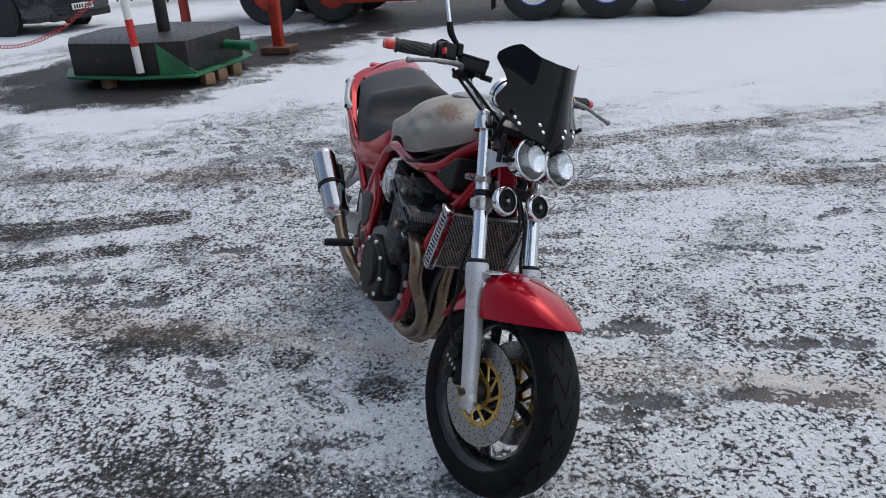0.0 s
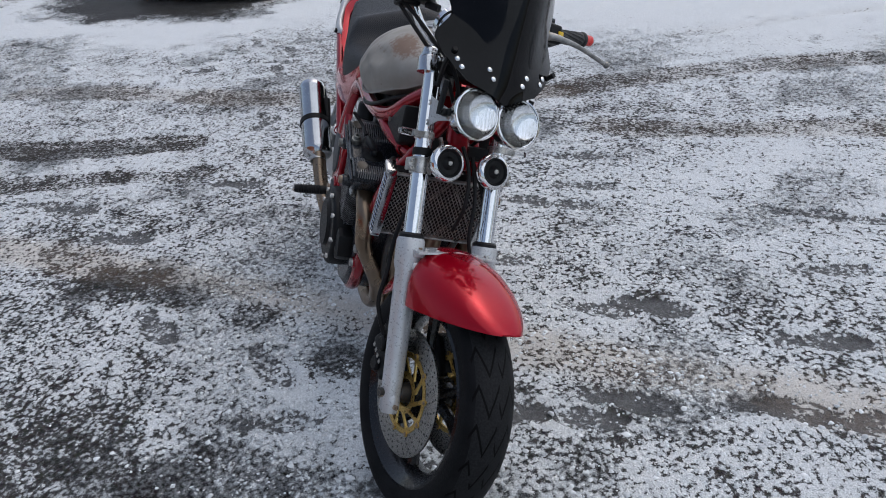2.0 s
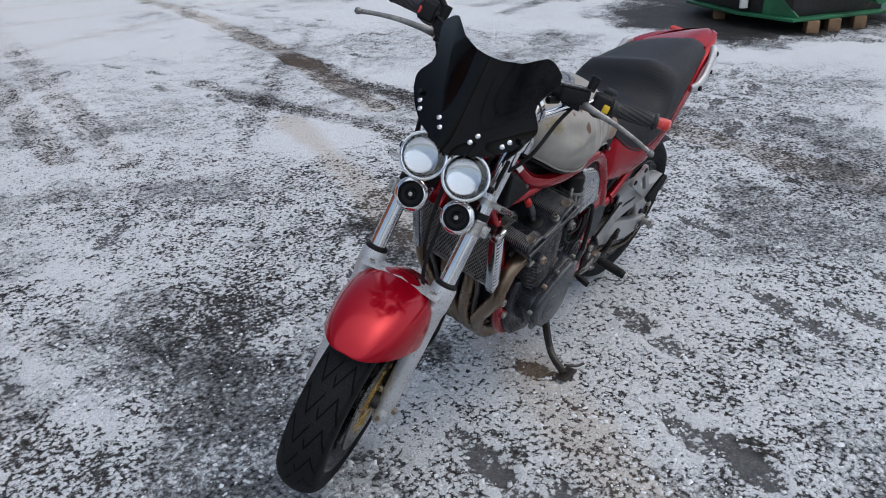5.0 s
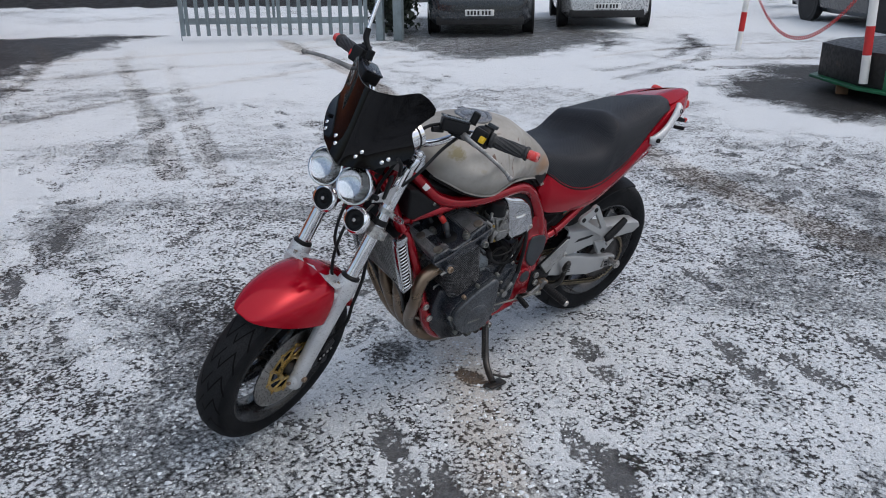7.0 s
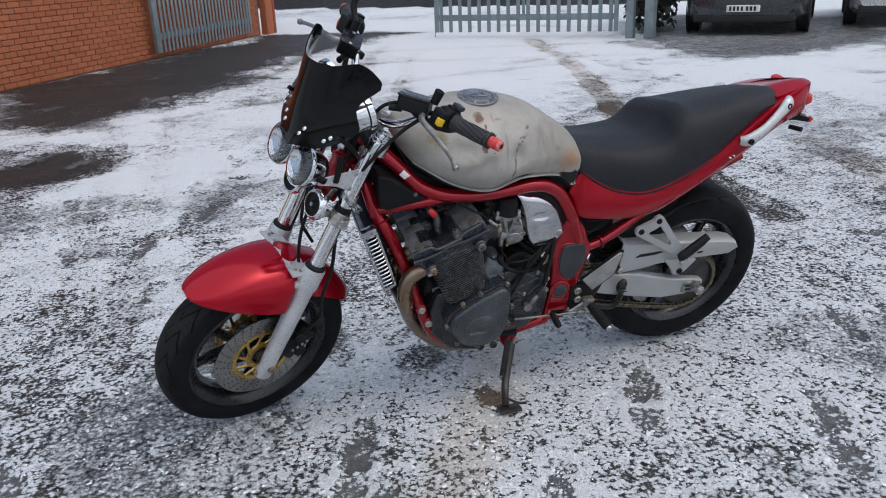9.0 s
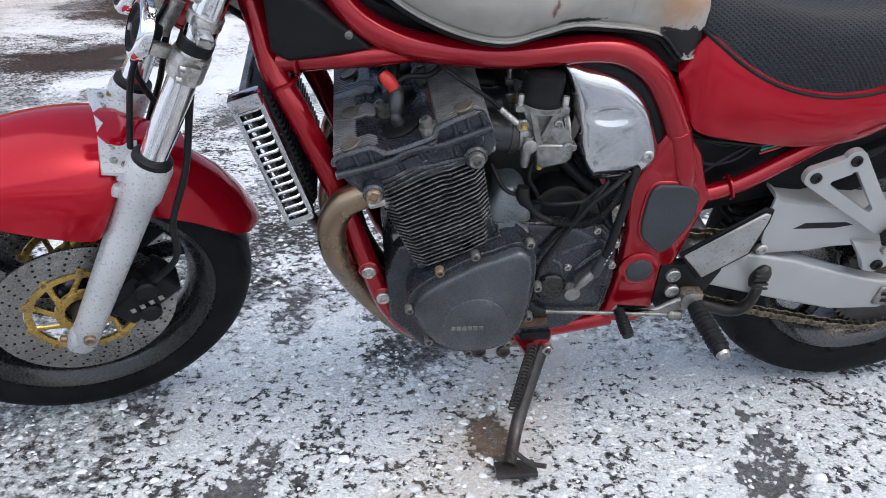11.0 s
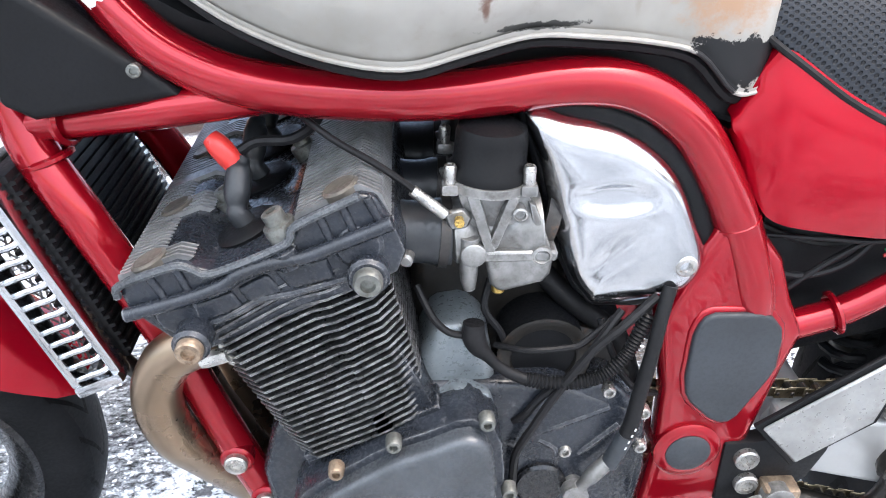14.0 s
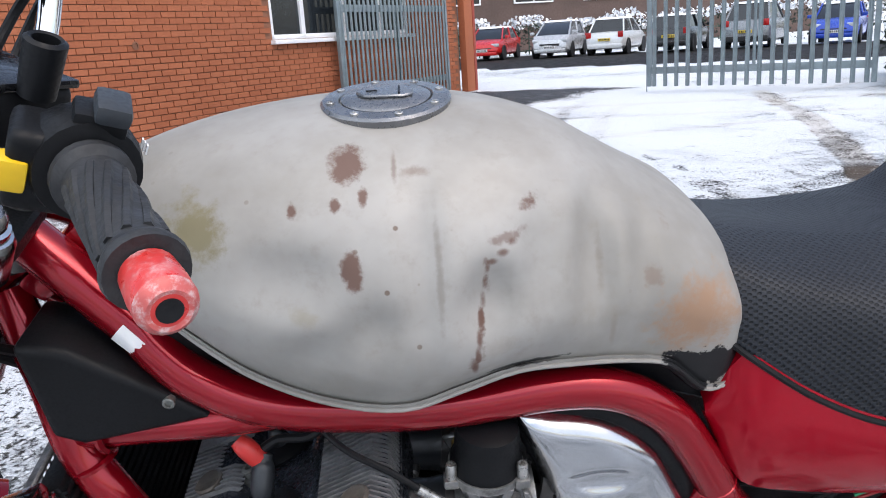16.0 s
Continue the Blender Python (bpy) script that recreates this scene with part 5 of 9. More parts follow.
def wheel(name, r, half, bead, hub, rubber, m, label, spoke_pairs=3):
    rim = bmesh.new()
    lip = half * 0.80
    lathe(rim, [(bead + 0.006, -lip), (bead + 0.010, -lip - 0.004), (bead + 0.002, -lip - 0.008), (bead - 0.016, -lip + 0.006), (bead - 0.030, -lip * 0.4), (bead - 0.034, 0),
                (bead - 0.030, lip * 0.4), (bead - 0.016, lip - 0.006), (bead + 0.002, lip + 0.008), (bead + 0.010, lip + 0.004), (bead + 0.006, lip), (bead - 0.004, lip * 0.7), (bead - 0.004, -lip * 0.7)], n=64, closed=True)
    lathe(rim, [(hub * 0.5, -0.055), (hub * 0.8, -0.055), (hub, -0.035), (hub * 0.86, 0), (hub, 0.035), (hub * 0.8, 0.055), (hub * 0.5, 0.055)], n=28)
    spokes = []
    for k in range(spoke_pairs):
        for off in (-0.20, 0.20):
            a = 2 * math.pi * k / spoke_pairs + 0.4
            b = a + off * 2.0
            spokes.append([(hub * 0.8 * math.cos(a + off), 0, hub * 0.8 * math.sin(a + off), 0.019), (0.5 * bead * math.cos(a + off * 1.3), 0, 0.5 * bead * math.sin(a + off * 1.3), 0.013),
                        ((bead - 0.028) * math.cos(b), 0, (bead - 0.028) * math.sin(b), 0.016)])
    ob = bike_part(name, rim, GLOSS_BLACK, label, m=m)
    STEERED.add(ob)
    for line in spokes:
        part("spoke", sweep(bmesh.new(), line, n=8, steps=4), GLOSS_BLACK, ob)
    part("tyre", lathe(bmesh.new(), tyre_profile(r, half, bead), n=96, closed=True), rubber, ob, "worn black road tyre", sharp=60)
    return ob


def brake_disc(owner, y, side, r_in=0.098, r_out=0.152):
    part("brake_disc", lathe(bmesh.new(), [(r_in, y - 0.0022), (r_out, y - 0.0022), (r_out, y + 0.0022), (r_in, y + 0.0022)], n=64, closed=True), DISC, owner, "steel brake disc with black pegs for its drilled holes")
    # Black pegs, barely proud of the disc, stand in for dark drillings.
    holes = bmesh.new()
    for k in range(30):
        for j, r in enumerate((0.108, 0.120, 0.132, 0.143)):
            a = 2 * math.pi * (k + 0.22 * j) / 30
            lathe(holes, [(0.0026, y - 0.0026), (0.0026, y + 0.0026)], (r * math.cos(a), 0, r * math.sin(a)), n=6)
    part("drilled_holes", holes, SOFT, owner)
    gold = bmesh.new()
    lathe(gold, [(0.034, y - 0.004), (0.050, y - 0.004), (0.050, y + 0.004 * side), (0.034, y + 0.004)], n=32, closed=True)
    lathe(gold, [(0.084, y - 0.0030), (0.0965, y - 0.0030), (0.0965, y + 0.0030), (0.084, y + 0.0030)], n=48, closed=True)
    for k in range(10):
        a = 2 * math.pi * k / 10
        sweep(gold, [(0.045 * math.cos(a), y, 0.045 * math.sin(a), 0.0065), (0.066 * math.cos(a + 0.28), y, 0.066 * math.sin(a + 0.28), 0.0050), (0.088 * math.cos(a + 0.42), y, 0.088 * math.sin(a + 0.42), 0.0065)], n=8, steps=3, flat=0.6)
        lathe(gold, [(0.0075, y - 0.0045), (0.0075, y + 0.0045)], (0.097 * math.cos(a + 0.42), 0, 0.097 * math.sin(a + 0.42)), n=10)
    part("disc_carrier", gold, GOLD, owner, "gold anodised disc carrier with curved arms")
    for k in range(10):
        a = 2 * math.pi * k / 10 + 0.42
        bobbin = lathe(bmesh.new(), [(0.0045, y - 0.006), (0.0045, y + 0.006)], (0.097 * math.cos(a), 0, 0.097 * math.sin(a)), n=8)
        part("disc_bobbin", bobbin, BOLT_RUST, owner)


# front wheel
front = wheel("front_wheel", 0.300, 0.060, 0.216, 0.048, FRONT_RUBBER, STEER @ pose(FORK_U, 0, AXLE_W, 0, math.degrees(RAKE)), "black cast alloy front wheel with twin drilled discs")
brake_disc(front, 0.062, 1)
brake_disc(front, -0.062, -1)
axle = bmesh.new()
lathe(axle, [(0.011, -0.135), (0.011, 0.118), (0.006, 0.118), (0.006, 0.105)], n=18)
lathe(axle, [(0.022, -0.086), (0.024, -0.075), (0.024, 0.075), (0.022, 0.086)], n=20)
part("wheel_spindle", axle, DARK_STEEL, front)
# rear wheel
REAR_AXLE = (-0.045, -0.036, 0.320)
rear = wheel("rear_wheel", 0.320, 0.086, 0.216, 0.055, REAR_RUBBER, Matrix.Translation(REAR_AXLE), "black cast alloy rear wheel with a wide tyre")
sprocket = bmesh.new()
teeth = 44
outline = []
for k in range(teeth):
    for f, r in ((0.0, 0.104), (0.3, 0.112), (0.55, 0.112), (0.85, 0.104)):
        a = 2 * math.pi * (k + f) / teeth
        outline.append((r * math.cos(a), r * math.sin(a)))
join(sprocket, prism(outline, 0.107, 0.113))
lathe(sprocket, [(0.055, 0.06), (0.062, 0.115), (0.03, 0.12), (0.0, 0.12)], n=28)
part("sprocket", sprocket, DARK_STEEL, rear, "oily steel chain sprocket")
part("brake_disc", lathe(bmesh.new(), [(0.06, -0.078), (0.12, -0.078), (0.12, -0.073), (0.06, -0.073)], n=48, closed=True), DISC, rear)
spindle = bmesh.new()
lathe(spindle, [(0.012, -0.20), (0.012, 0.195), (0.0, 0.195)], n=14)
lathe(spindle, [(0.019, 0.178), (0.019, 0.19), (0.012, 0.19)], n=6)
part("wheel_spindle", spindle, ZINC, rear)

# fork
for side, word in ((1, "left"), (-1, "right")):
    v = FORK_V * side
    tube = lathe(bmesh.new(), [(0.0, 0.64), (0.0215, 0.64), (0.0215, 1.118), (0.016, 1.120), (0.0, 1.120)], (FORK_U, v, 0), (0, 0, 1), 28)
    bike_part("fork_tube", tube, CHROME, "polished chrome fork tube", steered=True)
    leg = bmesh.new()
    lathe(leg, [(0.0, 0.272), (0.018, 0.274), (0.024, 0.285), (0.0245, 0.36), (0.0275, 0.52), (0.0285, 0.61), (0.0335, 0.628), (0.0340, 0.682), (0.031, 0.690), (0.0, 0.690)], (FORK_U, v, 0), (0, 0, 1), 28)
    sweep(leg, [(FORK_U, v, 0.335, 0.020), (FORK_U + 0.004, v, 0.30, 0.024), (FORK_U + 0.004, v, 0.275, 0.020)], n=14, flat=0.9)
    for w in (0.655, 0.625):
        box(leg, (FORK_U + 0.026, v * 0.93, w), (0.03, 0.03, 0.020), bevel=0.006)
    leg_ob = bike_part("fork_leg", leg, SILVER, "silver painted fork leg", steered=True)
    part("dust_seal", lathe(bmesh.new(), [(0.0215, 0.688), (0.0305, 0.688), (0.030, 0.697), (0.024, 0.702), (0.0215, 0.702)], (FORK_U, v, 0), (0, 0, 1), 24, closed=True), SOFT, leg_ob, "black rubber dust seal")
    for at, axis, r in (((FORK_U + 0.032, v, 0.292), (1, 0, 0), 0.006), ((FORK_U, v + 0.026 * side, 0.32), (0, side, 0), 0.010), ((FORK_U + 0.030, v * 0.9, 0.664), (0.2, 0, 1), 0.006)):
        part("pinch_bolt", bolt(bmesh.new(), at, axis, r, 0.006), BOLT_RUST, leg_ob)
    clampring = lathe(bmesh.new(), [(0.0215, 1.080), (0.0290, 1.080), (0.0295, 1.112), (0.0270, 1.117), (0.0245, 1.118), (0.0245, 1.124), (0.0215, 1.126), (0.0210, 1.134), (0.0180, 1.138), (0.010, 1.138), (0.009, 1.143), (0.0, 1.143)], (FORK_U - 0.002, v + 0.010 * side, 0), (0, 0, 1), 28)
    bike_part("fork_cap", clampring, WORN_CHROME, "chrome fork cap in a silver clamp", steered=True)
    horn_clamp = bmesh.new()
    lathe(horn_clamp, [(0.0216, 0.842), (0.0265, 0.842), (0.0265, 0.880), (0.0216, 0.880)], (FORK_U, v, 0), (0, 0, 1), 20, closed=True)
    box(horn_clamp, (FORK_U + 0.004, v + 0.028 * side, 0.861), (0.022, 0.022, 0.030), bevel=0.003)
    box(horn_clamp, (FORK_U + 0.036, v * 0.82, 0.861), (0.028, 0.016, 0.018), bevel=0.003)
    bolt(horn_clamp, (FORK_U + 0.016, v + 0.034 * side, 0.869), (1, 0, 0), 0.005, 0.006)
    bolt(horn_clamp, (FORK_U + 0.016, v + 0.034 * side, 0.852), (1, 0, 0), 0.005, 0.006)
    bike_part("horn_clamp", horn_clamp, ZINC, "dull steel clamp on the fork tube", steered=True)
    band = lathe(bmesh.new(), [(0.0216, 0.884), (0.0245, 0.884), (0.0245, 0.902), (0.0216, 0.902)], (FORK_U, v, 0), (0, 0, 1), 20, closed=True)
    bike_part("rubber_band", band, SOFT, steered=True)
    indicator = bmesh.new()
    lathe(indicator, [(0.0216, 0.924), (0.0242, 0.924), (0.0242, 0.940), (0.0216, 0.940)], (FORK_U, v, 0), (0, 0, 1), 20, closed=True)
    box(indicator, (FORK_U + 0.012, v + 0.026 * side, 0.932), (0.02, 0.03, 0.014), bevel=0.004)
    ind_ob = bike_part("front_indicator", indicator, ZINC, "small clear front indicator on the fork tube", steered=True)
    part("lens", box(bmesh.new(), (FORK_U + 0.014, v + 0.052 * side, 0.932), (0.022, 0.045, 0.016), bevel=0.006), CLEAR_PLASTIC, ind_ob, "clear plastic lens")
    # brake caliper behind the leg
    cal = bmesh.new()
    box(cal, (FORK_U - 0.075, side * 0.076, AXLE_W + 0.075), (0.062, 0.060, 0.115), pose(0, 0, 0, 0, -28), 0.012, 3)
    box(cal, (FORK_U - 0.040, side * 0.088, AXLE_W + 0.072), (0.05, 0.026, 0.090), pose(0, 0, 0, 0, -28), 0.006)
    for a in (-0.026, 0.026):
        lathe(cal, [(0.019, 0), (0.019, 0.012), (0.015, 0.016), (0, 0.016)], (FORK_U - 0.078 + a * 0.45, side * 0.10, AXLE_W + 0.078 + a), (0, side, 0), 18)
    cal_ob = bike_part("brake_caliper", cal, BLACK, "black front brake caliper", steered=True)
    letters = bmesh.new()
    for k in range(4):
        box(letters, (FORK_U - 0.092 + 0.012 * k, side * 0.1175, AXLE_W + 0.098 - 0.012 * k), (0.008, 0.001, 0.010), pose(0, 0, 0, 0, 40))
    part("maker_mark", letters, ZINC, cal_ob)
    hose = sweep(bmesh.new(), [(FORK_U - 0.07, side * 0.10, 0.43), (FORK_U - 0.085, side * 0.125, 0.52), (FORK_U - 0.055, side * 0.128, 0.60), (FORK_U - 0.045, side * 0.120, 0.70), (FORK_U - 0.02, side * 0.09, 0.82), (0.0, side * 0.05, 0.90)], 0.0055, 8)
    bike_part("brake_hose", hose, SOFT, "black rubber brake hose", steered=True)

# brace plate and mudguard
brace = bmesh.new()
loft(brace, [[(0.052 + a, v, 0.655 + h + 0.010 * (1 - abs(v) / 0.11)) for a, h in ((-0.02, 0.012), (0.035, 0.004), (0.035, -0.001), (-0.02, 0.007))] for v in (-0.110, -0.09, -0.05, 0, 0.05, 0.09, 0.110)])
brace_ob = bike_part("fork_brace", brace, SILVER, "silver alloy brace plate over the front mudguard", steered=True)
bolts(brace_ob, [(0.070, v, 0.665) for v in (-0.085, -0.055, 0.055, 0.085)], (0.15, 0, 1), 0.0055, 0.004, ZINC, "brace_bolt")


def mudguard(rows, thick):
    """A beaked mudguard shell from rows (u, crown, lower edge, half width), with real thickness."""
    rings = []
    for u, crown, low, half in (tuple(q) for q in spline(rows, 5)):
        outer, inner = [], []
        for k in range(21):
            a = radians(-90 + 9 * k)
            v = half * math.copysign(abs(math.sin(a)) ** 0.80, a)
            w = low + (crown - low) * max(0.0, math.cos(a)) ** 0.66
            outer.append((u, v, w))
            inner.append((u - 0.001, v * (1 - thick / half), w - thick * max(0.0, math.cos(a))))
        rings.append(outer + inner[::-1])
    return loft(bmesh.new(), rings)


fender = mudguard([(-0.05, 0.668, 0.600, 0.066), (0.02, 0.678, 0.588, 0.070), (0.044, 0.677, 0.556, 0.092), (0.062, 0.674, 0.536, 0.118), (0.10, 0.664, 0.530, 0.121), (0.15, 0.646, 0.525, 0.114), (0.20, 0.620, 0.520, 0.102), (0.25, 0.585, 0.516, 0.084), (0.29, 0.549, 0.512, 0.060), (0.312, 0.524, 0.510, 0.038), (0.320, 0.513, 0.509, 0.018)], 0.0035)
fender_ob = bike_part("front_mudguard", fender, RED, "glossy red beaked front mudguard", steered=True)
skirt = bmesh.new()
rings = []
for a, deep, half in ((radians(q), d, h) for q, d, h in ((86, 0.105, 0.074), (96, 0.098, 0.075), (106, 0.088, 0.075), (116, 0.074, 0.074), (126, 0.058, 0.071), (133, 0.042, 0.064), (137, 0.026, 0.050), (139, 0.012, 0.028))):
    line = [(FORK_U + (0.336 - deep * abs(t) ** 2.6) * math.cos(a), half * t, AXLE_W + (0.336 - deep * abs(t) ** 2.6) * math.sin(a)) for t in (q / 6 - 1 for q in range(13))]
    rings.append(line + [(q[0] - 0.003 * math.cos(a), q[1] * 0.96, q[2] - 0.003 * math.sin(a)) for q in line[::-1]])
loft(skirt, rings)
part("rear_skirt", skirt, RED, fender_ob, "red rear half of the mudguard")

# steering head, yokes, bars
for w, h, word in ((0.915, 0.034, "lower"), (1.096, 0.026, "upper")):
    outline = [(0.03, -0.04), (0.052, -0.10), (0.045, -0.132), (0.005, -0.132), (-0.01, -0.10), (-0.03, -0.03), (-0.03, 0.03), (-0.01, 0.10), (0.005, 0.132), (0.045, 0.132), (0.052, 0.10), (0.03, 0.04)]
    if word == "lower":
        outline = [(u * 0.55, v * 0.84) for u, v in outline]
    bike_part("fork_yoke", prism(outline, w - h / 2, w + h / 2, 0.004, 1, 0, Matrix(((1, 0, 0, 0), (0, 0, 1, 0), (0, 1, 0, 0), (0, 0, 0, 1)))), BLACK, "black fork yoke", steered=True)
bike_part("steering_stem", lathe(bmesh.new(), [(0.02, 0.89), (0.02, 1.06), (0.014, 1.07), (0, 1.07)], (0, 0, 0), (0, 0, 1), 20), BLACK, steered=True)
for v in (-0.045, 0.045):
    riser = lathe(bmesh.new(), [(0.018, 1.045), (0.016, 1.12), (0.019, 1.13), (0.019, 1.162), (0.015, 1.168), (0, 1.168)], (-0.008, v, 0), (0, 0, 1), 18)
    bike_part("bar_riser", riser, CAST, "bare alloy handlebar riser", steered=True)
BAR_LEFT = [(-0.055, 0.400, 1.2910), (-0.034, 0.276, 1.2710), (-0.012, 0.200, 1.250), (-0.010, 0.130, 1.185), (-0.004, 0.075, 1.152), (-0.004, 0, 1.150)]
BAR_RIGHT = [(-0.004, -0.075, 1.152), (-0.010, -0.130, 1.190), (-0.008, -0.190, 1.272), (-0.030, -0.26, 1.290), (-0.085, -0.385, 1.291)]
bar = sweep(bmesh.new(), BAR_LEFT + BAR_RIGHT, 0.0111, 14, 6)
bike_part("handlebar", bar, CHROME, "chrome tubular handlebar", steered=True)
BAR_END = surface("chipped_red_bar_end", (0.58, 0.035, 0.03), 0.36, 0, 0.15, 16, 120, 0.1, 0.0006, (0.55, 0.54, 0.53), 0.42)
CHIPPED = surface("chipped_red_and_bare_metal", (0.52, 0.10, 0.09), 0.45, 0.1, 0.2, 60, 160, 0.3, 0.0006, (0.66, 0.64, 0.62), 0.48)
GRIP_MATERIAL = surface("ribbed_grip_rubber", (0.019, 0.0195, 0.021), 0.58, 0, 0.3, 30, 90, 0.5, 0.003)
for side in (1, -1):
    if side > 0:
        a, b = Vector((-0.0518, 0.382, 1.2880)), Vector((-0.0340, 0.279, 1.2710))
    else:
        a, b = Vector((-0.0800, -0.376, 1.2915)), Vector((-0.0310, -0.262, 1.290))
    way = (b - a).normalized()
    grip = lathe(bmesh.new(), [(0.0118, 0.0), (0.0205, 0.0), (0.0215, 0.004), (0.0205, 0.008), (0.0178, 0.011), (0.0172, 0.06), (0.0182, 0.105), (0.023, 0.109), (0.023, 0.116), (0.0118, 0.116)], a, way, 24, closed=True)
    grip_ob = bike_part("grip", grip, GRIP_MATERIAL, "black rubber handlebar grip", steered=True)
    blocks = bmesh.new()
    level = way.orthogonal().normalized()
    for k in range(11):
        ridge = []
        for j in range(7):
            off = Matrix.Rotation(2 * math.pi * k / 11 + 0.20 * j, 4, way) @ level
            ridge.append(a + way * (0.016 + 0.0135 * j) + off * 0.0166)
        sweep(blocks, ridge, 0.0030, 6, 2)
    part("grip_pattern", blocks, GRIP_MATERIAL, grip_ob, kind="stuff")
    end = lathe(bmesh.new(), [(0.0, -0.026), (0.0045, -0.026), (0.005, -0.034), (0.0105, -0.034), (0.0142, -0.030), (0.0148, -0.018), (0.0138, -0.001), (0.0, -0.001)], a, way, 24)
    end_ob = bike_part("bar_end", end, BAR_END, "chipped red handlebar end weight with a worn white tip", steered=True)
    # Black disc stands in for the dark hole in the weight's end.
    part("end_plug", lathe(bmesh.new(), [(0.0, -0.0335), (0.0062, -0.0335), (0.0062, -0.0346), (0.003, -0.0346), (0.0, -0.0330)], a, way, 20), SOFT, end_ob)
    part("worn_edge", lathe(bmesh.new(), [(0.0075, -0.0338), (0.0105, -0.0346), (0.0138, -0.0318), (0.0147, -0.0285), (0.0143, -0.0285), (0.0110, -0.0330)], a, way, 24, closed=True), CHIPPED, end_ob, "chipped pale edge")
    gear = bmesh.new()
    lathe(gear, [(0.012, 0.0), (0.030, 0.004), (0.033, 0.016), (0.033, 0.034), (0.028, 0.046), (0.012, 0.048)], a + way * 0.118, way, 22)
    box(gear, a + way * 0.142 + Vector((0.020, 0, -0.004)), (0.040, 0.042, 0.050), None, 0.008, 3)
    box(gear, a + way * 0.140 + Vector((-0.004, 0, 0.030)), (0.030, 0.026, 0.014), None, 0.004)
    gear_ob = bike_part("switchgear", gear, BLACK, "black handlebar switch housing", steered=True)
    knob = box(bmesh.new(), a + way * 0.126 + Vector((0.038, 0, -0.008)), (0.016, 0.016, 0.020), None, 0.003)
    if side > 0:
        part("horn_button", knob, YELLOW, gear_ob, "yellow horn switch")
        marks = bmesh.new()
        for k in range(3):
            box(marks, a + way * (0.135 + 0.005 * k) + Vector((-0.031, 0, 0.018)), (0.001, 0.0032, 0.006))
        part("switch_marks", marks, WHITE_STICKER, gear_ob)
        part("dip_switch", box(bmesh.new(), a + way * 0.134 + Vector((-0.008, 0, 0.040)), (0.020, 0.030, 0.012), None, 0.004), RUBBER_GREY, gear_ob)
    else:
        part("kill_switch", knob, SIGNAL_RED, gear_ob, "red kill switch")
    res = bmesh.new()
    centre, turned = Vector((0.022, 0.168 * side, 1.256)), pose(0, 0, 0, 13 * side, 0, 36 * side)
    box(res, centre, (0.056, 0.082, 0.038), turned, 0.008, 3)
    box(res, centre + Vector((-0.030, 0.010 * side, -0.018)), (0.050, 0.050, 0.022), None, 0.006)
    sweep(res, [centre + turned @ Vector((0.0, -0.03 * side, -0.020)), centre + turned @ Vector((0.01, -0.062 * side, -0.024))], 0.009, 10, 2)
    res_ob = bike_part("master_cylinder", res, BLACK, "black fluid reservoir on the handlebar", steered=True)
    part("reservoir_lid", box(bmesh.new(), centre + turned @ Vector((0, 0, 0.020)), (0.060, 0.086, 0.006), turned, 0.0025, 2), GLOSS_BLACK, res_ob)
    bolts(res_ob, [centre + turned @ Vector((0, y, 0.023)) for y in (0.033, -0.033)], turned @ Vector((0, 0, 1)), 0.0052, 0.002, ZINC, "lid_screw")
    lever = sweep(bmesh.new(), [(0.018, 0.205 * side, 1.246, 0.012), (0.038, 0.235 * side, 1.243, 0.0085), (0.040, 0.30 * side, 1.236, 0.0065), (0.034, 0.36 * side, 1.224, 0.0058), (0.036, 0.395 * side, 1.214, 0.0062)], 0.007, 12, 6, flat=0.75)
    lathe(lever, [(0, -0.0095), (0.0067, -0.0067), (0.0095, 0), (0.0067, 0.0067), (0, 0.0095)], (0.037, 0.402 * side, 1.212), (0, 1, 0), 14)
    bike_part("lever", lever, CAST, "bare alloy hand lever", steered=True)
    stub = lathe(bmesh.new(), [(0.0, 0.0), (0.011, 0.0), (0.0125, 0.035), (0.010, 0.037), (0.008, 0.036), (0.0075, 0.028), (0, 0.028)], (0.000, 0.205 * side, 1.283), (0, 0, 1), 18)
    bike_part("mirror_boss", stub, BLACK, "black mirror mounting boss", steered=True)
stem = sweep(bmesh.new(), [(0.0, -0.205, 1.31, 0.007), (0.002, -0.225, 1.325, 0.008), (0.004, -0.243, 1.345, 0.010), (0.004, -0.250, 1.372, 0.0095)], 0.008, 12, 4)
stem_ob = bike_part("mirror_stem", stem, BLACK, "chrome mirror stem in a black joint", steered=True)
part("rod", sweep(bmesh.new(), [(0.004, -0.250, 1.372), (0.000, -0.262, 1.44), (-0.004, -0.274, 1.51), (-0.008, -0.286, 1.58)], 0.0058, 12, 3), CHROME, stem_ob, "thin chrome mirror rod")

